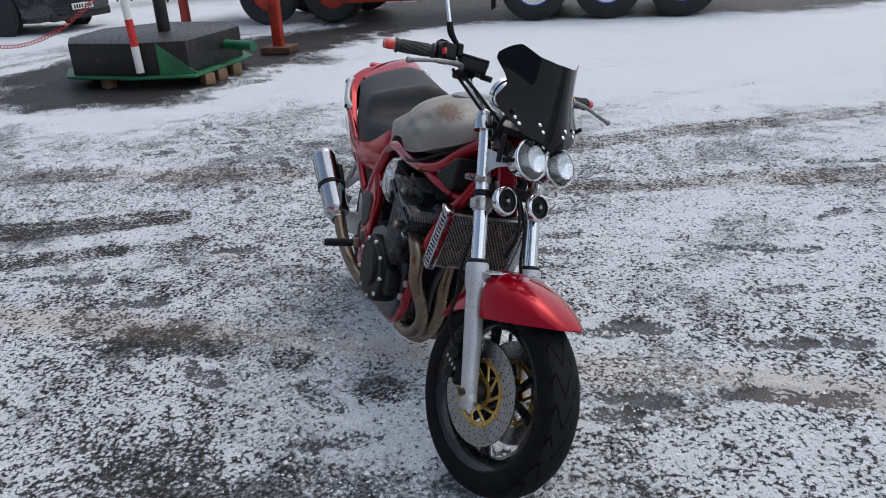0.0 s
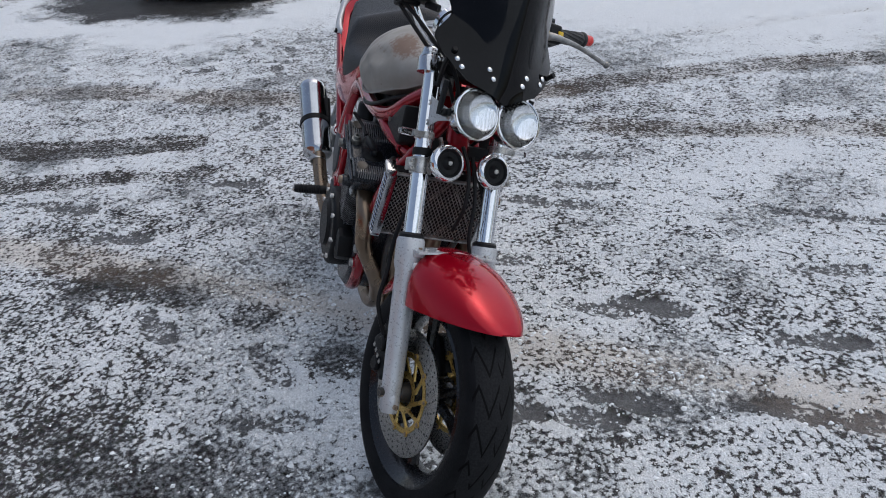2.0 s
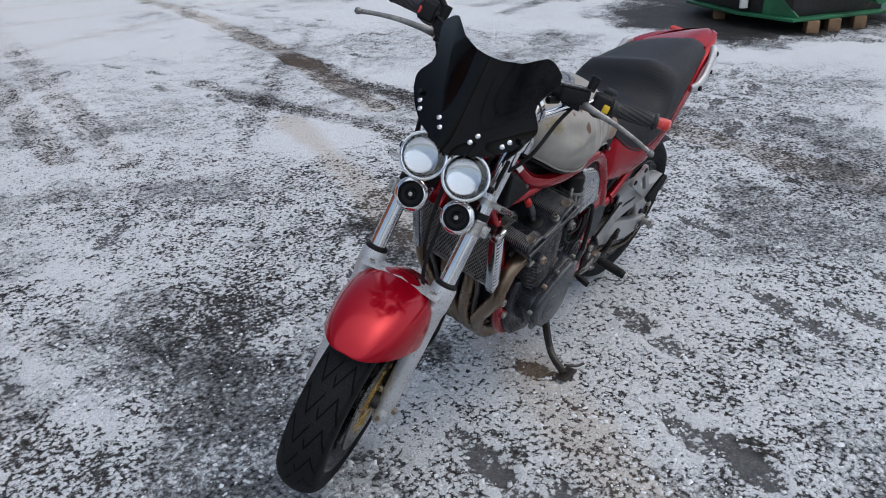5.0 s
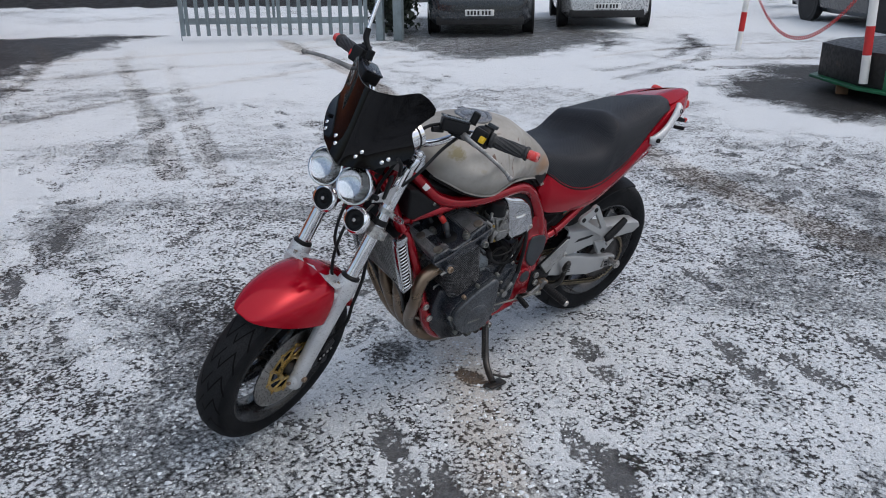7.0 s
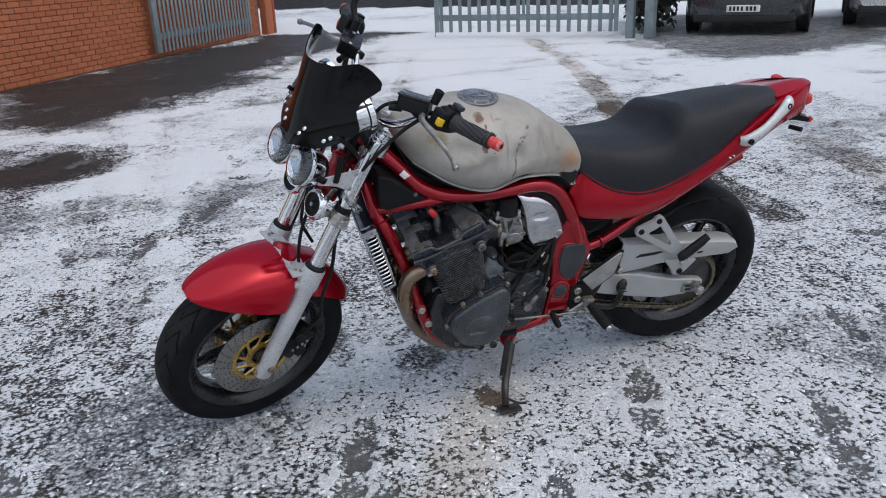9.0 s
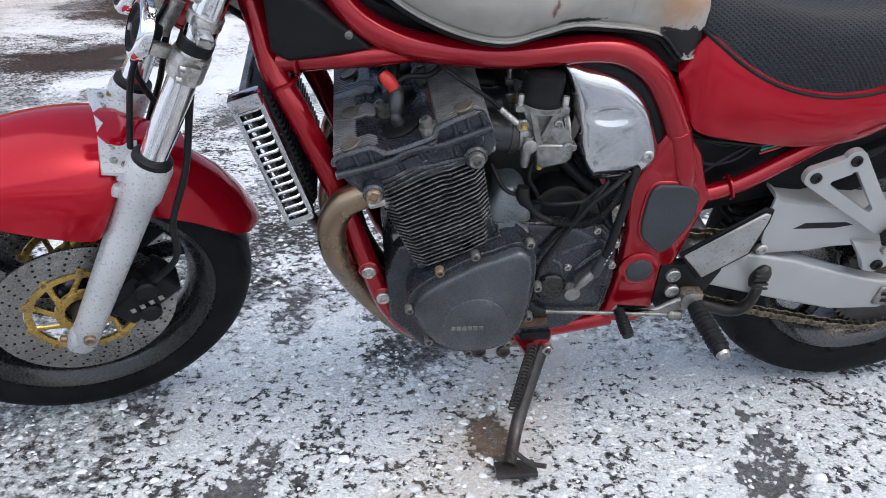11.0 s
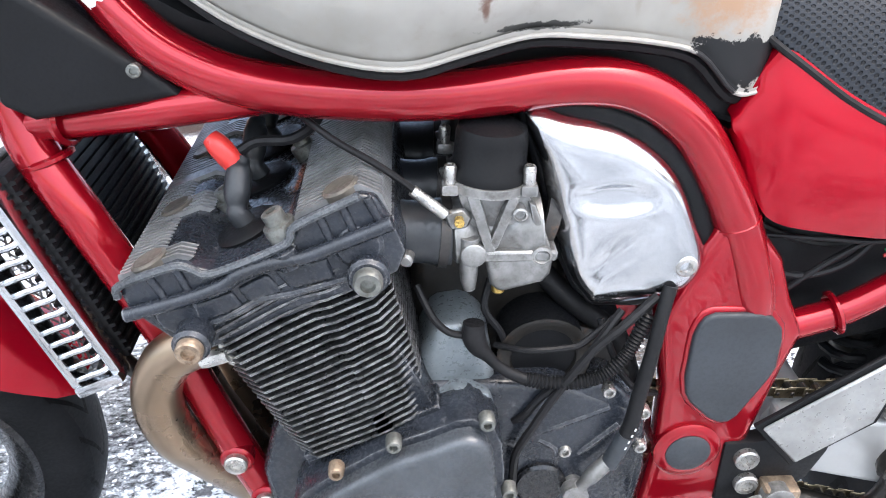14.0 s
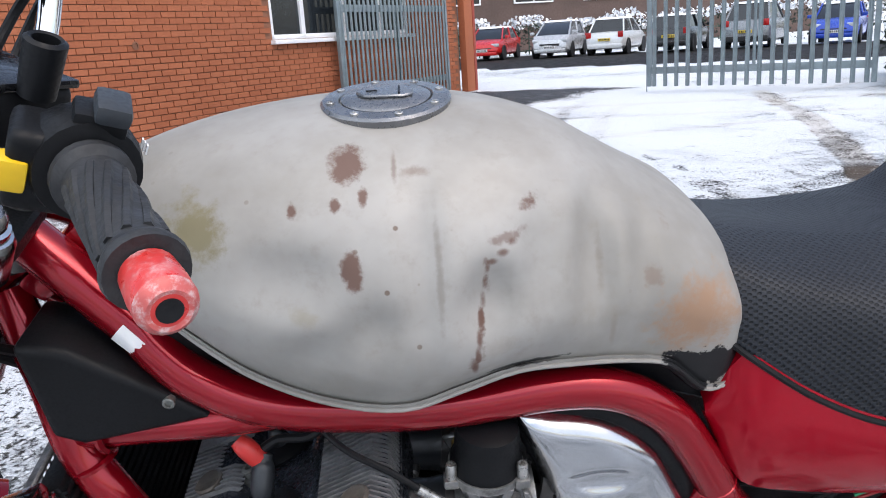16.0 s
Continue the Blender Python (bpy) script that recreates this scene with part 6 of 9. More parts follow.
# lamps, horns, screen, clocks
for side in (1, -1):
    at = Vector((0.178, 0.056 * side - 0.005, 0.979))
    shell = lathe(bmesh.new(), [(0.0, -0.078), (0.018, -0.077), (0.036, -0.066), (0.048, -0.042), (0.0525, -0.014), (0.0545, -0.008), (0.0580, -0.006), (0.0592, 0.000), (0.0578, 0.0045), (0.0548, 0.005), (0.0545, 0.002)], at, (1, 0, 0.06), 40)
    lamp = bike_part("headlight", shell, CHROME, "round chrome headlight", steered=True)
    part("reflector", lathe(bmesh.new(), [(0.0540, 0.000), (0.046, -0.020), (0.031, -0.036), (0.012, -0.045), (0.0, -0.046)], at, (1, 0, 0.06), 32), REFLECTOR, lamp, "fluted silver reflector")
    part("bulb_shield", lathe(bmesh.new(), [(0.0, -0.010), (0.010, -0.011), (0.012, -0.016), (0.011, -0.034), (0.0, -0.036)], at, (1, 0, 0.06), 18), ZINC, lamp)
    lens = bmesh.new()
    lathe(lens, [(0.0543, 0.003), (0.042, 0.0095), (0.023, 0.0135), (0.0, 0.0150), (0.0, 0.0125), (0.023, 0.011), (0.042, 0.007), (0.0543, 0.0005)], at, (1, 0, 0.06), 36)
    part("lens", lens, LENS, lamp, "clear glass headlight lens").visible_shadow = False
    flutes = bmesh.new()
    for k in range(9):
        y = -0.036 + 0.009 * k
        h = math.sqrt(max(0.0, 0.044 ** 2 - y * y))
        box(flutes, at + Vector((0.0085 - 3.2 * y * y, y, -0.25 * h)), (0.002, 0.0012, h * 1.3))
    part("lens_flutes", flutes, LENS, lamp).visible_shadow = False
    ears = bmesh.new()
    box(ears, at + Vector((-0.035, 0.058 * side, -0.004)), (0.030, 0.010, 0.016), None, 0.003)
    bolt(ears, at + Vector((-0.035, 0.064 * side, -0.004)), (0, side, 0), 0.008, 0.006)
    part("mount_ear", ears, BLACK, lamp)
    plate = prism([(0.032, 1.020), (0.040, 1.025), (0.135, 0.985), (0.150, 0.972), (0.150, 0.958), (0.090, 0.962), (0.034, 0.950)], 0, 0.003, 0.001, 1)
    plate.transform(Matrix.Translation((0, 0.110 * side, 0)))
    plate_ob = bike_part("headlight_bracket", plate, SILVER, "silver alloy headlight bracket plate", steered=True)
    bolts(plate_ob, [(u, 0.112 * side if side > 0 else -0.110, w) for u, w in ((0.045, 1.008), (0.045, 0.962), (0.138, 0.968))], (0, side, 0), 0.0065, 0.004, ZINC, "bracket_bolt")
    h = Vector((0.094, 0.064 * side - 0.003, 0.871))
    body = lathe(bmesh.new(), [(0.0, -0.034), (0.014, -0.034), (0.016, -0.024), (0.034, -0.018), (0.0385, -0.012), (0.0385, 0.0), (0.030, 0.001), (0.027, -0.003), (0.016, -0.004), (0.010, 0.002), (0.006, 0.004), (0, 0.004)], h, (1, 0, 0), 32)
    horn = bike_part("horn", body, BLACK, "round black horn with a chrome ring", steered=True)
    part("chrome_ring", lathe(bmesh.new(), [(0.0335, 0.002), (0.0395, 0.000), (0.0432, -0.005), (0.0432, -0.015), (0.0385, -0.015), (0.0385, -0.002), (0.034, 0.0010)], h, (1, 0, 0), 36, closed=True), CHROME, horn)
    part("centre_nut", lathe(bmesh.new(), [(0.0055, 0.003), (0.0055, 0.007), (0.003, 0.008), (0, 0.008)], h, (1, 0, 0), 8), ZINC, horn)
    part("horn_bracket", sweep(bmesh.new(), [h + Vector((-0.036, 0, 0)), h + Vector((-0.040, 0.0, 0.028)), h + Vector((-0.04, 0.01 * side, 0.06))], 0.010, 8, 3, flat=0.25), ZINC, horn)
    hub, facing = (0.100, 0.098 * side - 0.004, 1.172), (-0.80, 0.08 * side, 0.55)
    cup = lathe(bmesh.new(), [(0.0, -0.054), (0.026, -0.053), (0.036, -0.046), (0.0415, -0.034), (0.0435, 0.0), (0.0435, 0.003), (0.0470, 0.004), (0.0475, 0.018), (0.042, 0.021), (0.0, 0.016)], hub, facing, 36)
    dial = bike_part("instrument", cup, CHROME, "chrome-cased round instrument behind the screen", steered=True)
    part("case_seam", lathe(bmesh.new(), [(0.0432, 0.001), (0.0446, 0.001), (0.0446, 0.0035), (0.0432, 0.0035)], hub, facing, 36, closed=True), SOFT, dial)
    part("dial_face", lathe(bmesh.new(), [(0.0405, 0.0205), (0.0, 0.0208)], hub, facing, 28), BLACK, dial)


SCREEN_MID = -0.010


def screen_half(w):
    """Half width of the fly screen at a height: a swelling shoulder, a notch above it, then the flared wing."""
    return float(np.interp(w, [1.045, 1.080, 1.110, 1.135, 1.150, 1.168, 1.188, 1.215, 1.245, 1.270], [0.092, 0.128, 0.150, 0.159, 0.158, 0.143, 0.131, 0.136, 0.149, 0.158]))


def screen_u(v, w):
    """How far ahead the screen stands: a prow between two folds, wings swept back outside them."""
    a, rise = abs(v - SCREEN_MID), (w - 1.06) / 0.235
    fold_v, fold_u, prow = 0.052 + 0.060 * rise, 0.203 - 0.020 * rise, 0.213 + 0.043 * rise
    if a < fold_v:
        return prow - (prow - fold_u) * (a / fold_v) ** 1.7
    return fold_u - (0.40 + 0.86 * max(0.0, rise)) * (a - fold_v)


screen = bmesh.new()
rows_front, rows_back = [], []
for i in range(61):
    t = -1 + i / 30
    a = abs(t)
    low = 1.006 + 0.039 * a
    high = float(np.interp(a, [0, 0.20, 0.45, 0.62, 0.72, 0.82, 0.92, 0.97, 1.0], [1.245, 1.248, 1.262, 1.286, 1.299, 1.296, 1.286, 1.278, 1.262]))
    line_front, line_back = [], []
    for j in range(25):
        w = low + (high - low) * j / 24
        v = SCREEN_MID + t * screen_half(w)
        u = screen_u(v, w)
        line_front.append((u, v, w))
        line_back.append((u - 0.0035, v, w))
    rows_front.append(line_front)
    rows_back.append(line_back)
loft(screen, [a + b[::-1] for a, b in zip(rows_front, rows_back)])
screen_ob = bike_part("fly_screen", screen, ACRYLIC, "glossy smoked black fly screen with steel rivets", steered=True)
for v, w in ((0.096, 1.078), (0.106, 1.094), (0.029, 1.057), (0.039, 1.077), (-0.049, 1.057), (-0.060, 1.076), (-0.116, 1.073), (-0.126, 1.090)):
    u = screen_u(v, w)
    rivet = lathe(bmesh.new(), [(0.0, -0.002), (0.0062, -0.002), (0.0062, 0.002), (0.004, 0.0042), (0, 0.0048)], (u, v, w), (1, 2.9 * v, 0.26), 14)
    part("rivet", rivet, CHROME, screen_ob)
for side in (1, -1):
    inner = bmesh.new()
    sweep(inner, [(0.05, 0.10 * side, 1.05), (0.12, 0.125 * side, 1.09), (0.175, 0.135 * side, 1.11)], 0.006, 8, 4)
    sweep(inner, [(0.10, 0.115 * side, 0.975, 0.009), (0.108, 0.115 * side, 1.01, 0.010), (0.125, 0.118 * side, 1.05, 0.009)], 0.008, 8, 4, flat=0.6)
    bike_part("screen_stay", inner, BLACK, "black screen stay", steered=True)
cables = [
    [(0.02, 0.14, 1.25), (0.06, 0.10, 1.20), (0.07, 0.08, 1.08), (0.03, 0.05, 0.96), (-0.06, 0.05, 0.92)],
    [(-0.02, 0.19, 1.25), (0.02, 0.17, 1.18), (0.05, 0.15, 1.08), (0.02, 0.10, 1.0), (-0.05, 0.06, 0.95)],
    [(-0.01, -0.20, 1.245), (0.015, -0.165, 1.205), (0.035, -0.115, 1.15), (0.05, -0.06, 1.09), (0.03, -0.02, 1.0)],
    [(-0.02, -0.21, 1.25), (0.00, -0.175, 1.20), (0.02, -0.12, 1.135), (0.04, -0.07, 1.07), (0.03, -0.03, 0.99)],
    [(0.05, 0.02, 0.90), (0.07, 0.03, 0.80), (0.05, 0.04, 0.70), (0.03, 0.08, 0.62)],
    [(0.05, -0.01, 0.92), (0.075, 0.0, 0.86), (0.06, 0.01, 0.78), (0.0, 0.02, 0.72)]]
for line in cables:
    bike_part("cable", sweep(bmesh.new(), line, 0.005, 8, 6), SOFT, "black cable", steered=True)

# ---- tank, seat, tail ----
TANK_ROWS = [  # x, top, height of the widest line, foot of the side, half width, half width at the foot
    (1.022, 0.985, 0.968, 0.955, 0.030, 0.020), (1.012, 1.004, 0.962, 0.940, 0.062, 0.050), (0.985, 1.016, 0.945, 0.912, 0.100, 0.088),
    (0.94, 1.028, 0.928, 0.888, 0.134, 0.118), (0.89, 1.037, 0.914, 0.860, 0.156, 0.138), (0.83, 1.043, 0.905, 0.838, 0.172, 0.150), (0.77, 1.044, 0.900, 0.829, 0.178, 0.154),
    (0.72, 1.041, 0.899, 0.838, 0.174, 0.146), (0.67, 1.032, 0.898, 0.847, 0.158, 0.136), (0.62, 1.014, 0.892, 0.842, 0.140, 0.126), (0.57, 0.982, 0.882, 0.834, 0.124, 0.117),
    (0.53, 0.955, 0.872, 0.822, 0.118, 0.112), (0.495, 0.930, 0.858, 0.788, 0.114, 0.108), (0.470, 0.905, 0.850, 0.786, 0.108, 0.102), (0.455, 0.880, 0.840, 0.802, 0.088, 0.080)]


def tank_ring(x, top, wide, foot, half, half_foot):
    ring = []
    for k in range(25):
        a = radians(90 * k / 24)
        ring.append((x, half * math.cos(a) ** 0.92, wide + (top - wide) * math.sin(a) ** 1.02))
    below = [(x, half_foot, foot), (x, half_foot + (half - half_foot) * 0.55, foot + (wide - foot) * 0.33), (x, half_foot + (half - half_foot) * 0.90, foot + (wide - foot) * 0.68)]
    lip = [(x, half_foot * 0.92, foot - 0.001), (x, half_foot + 0.003, foot - 0.004), (x, half_foot + 0.004, foot + 0.002)]
    left = lip + below + ring
    right = [(q[0], -q[1], q[2]) for q in left[::-1][1:]]
    return left + right


tank_bm = loft(bmesh.new(), [tank_ring(*q) for q in spline(TANK_ROWS, 7)])
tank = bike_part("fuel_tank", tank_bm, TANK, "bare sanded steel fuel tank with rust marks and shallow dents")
subdue = tank.data
for v in subdue.vertices:  # dents in the flanks
    for cx, cz, rx, rz, depth in ((0.745, 0.955, 0.022, 0.085, 0.009), (0.695, 0.925, 0.040, 0.045, 0.020), (0.605, 0.935, 0.030, 0.065, 0.021), (0.85, 0.955, 0.07, 0.035, 0.012), (0.79, 0.915, 0.05, 0.035, -0.010), (0.648, 0.945, 0.026, 0.06, -0.010), (0.835, 0.895, 0.045, 0.025, 0.011), (0.560, 0.925, 0.020, 0.05, -0.007)):
        d = math.hypot((v.co.x - cx) / rx, (v.co.z - cz) / rz)
        if d < 1 and abs(v.co.y) > 0.04:
            v.co.y -= math.copysign(depth * (1 - d * d) ** 2, v.co.y)
cap_at, cap_axis = Vector((0.768, 0.0, 1.0425)), (0.0, 0.0, 1)
GUNMETAL = surface("gunmetal_cap", (0.24, 0.245, 0.255), 0.34, 0.8, 0.2, 20, 250, 0.08, 0.0005)
rim = lathe(bmesh.new(), [(0.040, -0.008), (0.0565, -0.008), (0.0575, 0.001), (0.0555, 0.0035), (0.042, 0.0040), (0.0405, 0.002)], cap_at, cap_axis, 48, closed=True)
part("filler_ring", rim, GUNMETAL, tank, "grey metal filler ring")
lid = lathe(bmesh.new(), [(0.0, -0.004), (0.0395, -0.004), (0.0395, 0.0035), (0.036, 0.0055), (0.0, 0.0060)], cap_at, cap_axis, 40)
part("filler_cap", lid, GUNMETAL, tank, "round grey locking filler cap")
flap = prism([(-0.024, -0.010), (-0.016, -0.015), (0.018, -0.012), (0.026, 0.0), (0.018, 0.012), (-0.016, 0.015), (-0.024, 0.010)], 0.0, 0.003, 0.001, 1, 0, Matrix.Translation(cap_at + Vector((0.0, 0, 0.0058))) @ Matrix(((1, 0, 0, 0), (0, 0, 1, 0), (0, 1, 0, 0), (0, 0, 0, 1))))
part("lock_flap", flap, GUNMETAL, tank)
# Thin black slips on the flap stand in for the dark key slit.
slit = bmesh.new()
box(slit, cap_at + Vector((-0.012, 0, 0.0091)), (0.0018, 0.020, 0.0012))
box(slit, cap_at + Vector((0.012, 0.0, 0.0091)), (0.010, 0.0016, 0.0008))
part("key_slot", slit, SOFT, tank)
for k in range(8):
    a = 2 * math.pi * (k + 0.3) / 8
    part("cap_bolt", bolt(bmesh.new(), cap_at + Vector((0.049 * math.cos(a), 0.049 * math.sin(a), 0.0035)), (0, 0, 1), 0.0038, 0.0018, 12), ZINC, tank)
seam = bmesh.new()
for side in (1, -1):
    sweep(seam, [(q[0], side * (q[5] + 0.004), q[3] - 0.004) for q in TANK_ROWS[2:-1]], 0.0022, 8, 4)
part("bottom_flange", seam, TANK, tank)
trim = bmesh.new()
for side in (1, -1):
    sweep(trim, [(q[0], side * (q[5] - 0.012), q[3] - 0.012) for q in TANK_ROWS[2:-1]], 0.006, 8, 4)
bike_part("tank_rubber_strip", trim, SOFT, "black rubber strip under the tank")

SEAT_ROWS = [  # x, top, edge height, lower edge, half width at the top edge, half width at the foot
    (0.500, 0.905, 0.892, 0.862, 0.060, 0.085), (0.480, 0.902, 0.888, 0.835, 0.080, 0.100), (0.44, 0.890, 0.875, 0.805, 0.098, 0.116), (0.39, 0.880, 0.862, 0.772, 0.110, 0.126),
    (0.33, 0.873, 0.853, 0.746, 0.124, 0.134), (0.26, 0.872, 0.850, 0.733, 0.136, 0.138), (0.20, 0.880, 0.855, 0.736, 0.140, 0.138), (0.165, 0.905, 0.872, 0.744, 0.138, 0.136), (0.140, 0.944, 0.902, 0.752, 0.130, 0.134),
    (0.11, 0.965, 0.921, 0.763, 0.124, 0.130), (0.06, 0.963, 0.925, 0.782, 0.120, 0.124), (-0.02, 0.972, 0.938, 0.822, 0.108, 0.110), (-0.10, 0.983, 0.953, 0.880, 0.092, 0.092), (-0.17, 0.990, 0.964, 0.925, 0.078, 0.076),
    (-0.23, 0.988, 0.967, 0.945, 0.062, 0.060), (-0.265, 0.976, 0.962, 0.950, 0.038, 0.038)]


def seat_ring(x, top, edge, foot, half, half_foot):
    left = [(x, half_foot * 0.9, foot - 0.003), (x, half_foot, foot), (x, (half_foot * 2 + half) / 3 + 0.006, foot + (edge - foot) * 0.40), (x, half + 0.006, foot + (edge - foot) * 0.78), (x, half * 0.97, edge),
            (x, half * 0.84, edge + (top - edge) * 0.55), (x, half * 0.60, edge + (top - edge) * 0.86), (x, half * 0.30, top - 0.001), (x, 0, top)]
    return left + [(q[0], -q[1], q[2]) for q in left[::-1][1:]]


seat_bm = loft(bmesh.new(), [seat_ring(*q) for q in spline(SEAT_ROWS, 5)])
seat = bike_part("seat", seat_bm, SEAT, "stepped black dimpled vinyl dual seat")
piping = bmesh.new()
for side in (1, -1):
    sweep(piping, [(q[0], side * (q[5] + 0.001), q[3]) for q in SEAT_ROWS], 0.0035, 7, 4)
part("seat_piping", piping, SOFT, seat)

TAIL_ROWS = [  # x, upper edge, bulge height, lower edge, half widths at the three
    (0.488, 0.758, 0.753, 0.746, 0.102, 0.106, 0.104), (0.462, 0.815, 0.752, 0.690, 0.108, 0.124, 0.118), (0.44, 0.818, 0.742, 0.664, 0.114, 0.132, 0.122), (0.39, 0.786, 0.724, 0.652, 0.124, 0.138, 0.124),
    (0.33, 0.758, 0.708, 0.643, 0.133, 0.143, 0.124), (0.26, 0.746, 0.698, 0.636, 0.138, 0.144, 0.122), (0.17, 0.752, 0.708, 0.645, 0.138, 0.142, 0.120), (0.08, 0.782, 0.738, 0.686, 0.127, 0.134, 0.114),
    (0.0, 0.818, 0.780, 0.728, 0.116, 0.124, 0.106), (-0.10, 0.886, 0.840, 0.784, 0.101, 0.110, 0.094), (-0.18, 0.938, 0.892, 0.832, 0.088, 0.098, 0.084), (-0.26, 0.976, 0.934, 0.876, 0.074, 0.086, 0.070), (-0.33, 1.000, 0.956, 0.895, 0.054, 0.066, 0.052), (-0.370, 1.002, 0.950, 0.888, 0.034, 0.044, 0.034), (-0.384, 0.994, 0.946, 0.896, 0.016, 0.022, 0.016)]
tail_root = None
for side in (1, -1):
    rings = []
    for x, up, mid, low, wu, wm, wl in (tuple(q) for q in spline(TAIL_ROWS, 4)):
        outer = [(x, side * (wu - 0.016), up + 0.003), (x, side * wu, up), (x, side * (wu * 0.45 + wm * 0.55), up * 0.55 + mid * 0.45), (x, side * wm, mid), (x, side * (wm * 0.5 + wl * 0.5 + 0.004), mid * 0.42 + low * 0.58), (x, side * wl, low), (x, side * (wl - 0.016), low - 0.001)]
        rings.append(outer + [(q[0], q[1] - side * 0.004, q[2]) for q in outer[::-1]])
    ob = bike_part("side_panel", loft(bmesh.new(), rings), RED, "glossy red tail side panel")
    tail_root = tail_root or ob
    rail = sweep(bmesh.new(), [(-0.092, side * 0.106, 0.860, 0.015), (-0.118, side * 0.117, 0.866, 0.0205), (-0.165, side * 0.116, 0.896, 0.0165), (-0.215, side * 0.103, 0.934, 0.0165), (-0.250, side * 0.091, 0.964, 0.0205), (-0.264, side * 0.076, 0.974, 0.015)], 0.0105, 14, 5, flat=0.72)
    grab = bike_part("grab_rail", rail, SILVER, "silver alloy pillion grab rail")
    bolts(grab, [(-0.114, side * 0.131, 0.866), (-0.246, side * 0.104, 0.962)], (0, side, 0.25), 0.0095, 0.005, SOFT, "rail_bolt")
    ticks = bmesh.new()
    for k in range(2):
        box(ticks, (-0.07 + 0.012 * k, side * 0.1225, 0.818 - 0.006 * k), (0.010, 0.001, 0.004), pose(0, 0, 0, 0, -30), 0)
    if side < 0:
        for k in range(7):
            box(ticks, (-0.010 - 0.013 * k, side * (0.1305 - 0.0012 * k), 0.775 + 0.0085 * k), (0.009, 0.001, 0.010 if k % 3 else 0.017), pose(0, 0, 0, 0, 30), 0)
    part("panel_badge", ticks, WHITE_STICKER, ob)
cowl = bmesh.new()
loft(cowl, [[(x, y, z - 0.10 * abs(y)) for y in np.linspace(-half, half, 9)] + [(x, y, z - 0.03) for y in np.linspace(half, -half, 9)] for x, half, z in ((-0.225, 0.062, 0.984), (-0.26, 0.062, 0.992), (-0.31, 0.055, 1.002), (-0.35, 0.043, 1.006), (-0.372, 0.031, 1.004), (-0.386, 0.014, 0.996))])
bike_part("tail_cowl", cowl, RED, "red tail cowl behind the seat")
under = bmesh.new()
loft(under, [[(x, -h, z), (x, h, z), (x, h * 0.8, z - d), (x, -h * 0.8, z - d)] for x, h, z, d in ((0.43, 0.09, 0.80, 0.14), (0.2, 0.10, 0.74, 0.09), (0.0, 0.09, 0.80, 0.08), (-0.15, 0.075, 0.87, 0.06), (-0.33, 0.05, 0.94, 0.04))])
bike_part("under_tray", bevelled(under, 0.01), BLACK, "black plastic tray under the seat")
# Black block added to fill the void so that it looks dark.
void_block = prism([(0.450, 0.700), (0.300, 0.690), (0.100, 0.735), (0.110, 0.640), (0.215, 0.570), (0.400, 0.520), (0.450, 0.560)], -0.088, 0.088, 0.010, 2)
bike_part("battery_box", void_block, BLACK, "added black block that darkens the void under the seat")
tail_lamp = box(bmesh.new(), (-0.378, 0, 0.945), (0.03, 0.09, 0.035), pose(0, 0, 0, 0, 20), 0.01, 3)
bike_part("tail_light", tail_lamp, SIGNAL_RED, "red tail light")
hanger = bmesh.new()
loft(hanger, [[(x, -h, z), (x, h, z), (x, h, z - d), (x, -h, z - d)] for x, h, z, d in ((-0.30, 0.030, 0.905, 0.030), (-0.36, 0.032, 0.890, 0.020), (-0.415, 0.036, 0.872, 0.014))])
plate_hanger = bike_part("number_plate_bracket", hanger, BLACK, "black number plate bracket under the tail")
for side in (1, -1):
    part("bracket_tip", box(bmesh.new(), (-0.420, 0.030 * side, 0.866), (0.018, 0.016, 0.012), pose(0, 0, 0, 0, 38), 0.004), SIGNAL_RED, plate_hanger)
    part("indicator_stub", sweep(bmesh.new(), [(-0.33, 0.045 * side, 0.855), (-0.345, 0.085 * side, 0.862)], 0.008, 8, 2), SOFT, plate_hanger)

# ---- frame ----
gusset = bmesh.new()
box(gusset, (1.06, 0, 0.93), (0.09, 0.09, 0.03), pose(0, 0, 0, 0, 40), 0.008)
frame_root = bike_part("frame", gusset, FRAME_RED, "red painted tubular steel cradle frame")
part("cross_member", sweep(bmesh.new(), [(0.60, -0.118, 0.305), (0.60, 0.118, 0.305)], 0.016, 12, 2), FRAME_RED, frame_root)
TOP_TUBE = [(1.108, 0.032, 0.980, 0.020), (1.060, 0.056, 0.940, 0.0200), (1.002, 0.085, 0.887, 0.0195), (0.978, 0.098, 0.861, 0.0195), (0.946, 0.109, 0.837, 0.0195), (0.890, 0.121, 0.818, 0.0195), (0.806, 0.124, 0.809, 0.0195), (0.727, 0.124, 0.810, 0.0195),
            (0.648, 0.121, 0.818, 0.0195), (0.594, 0.119, 0.812, 0.0195), (0.549, 0.118, 0.785, 0.0195), (0.518, 0.118, 0.745, 0.0195), (0.487, 0.120, 0.688, 0.0200), (0.462, 0.121, 0.625, 0.0205), (0.448, 0.114, 0.575, 0.0200)]
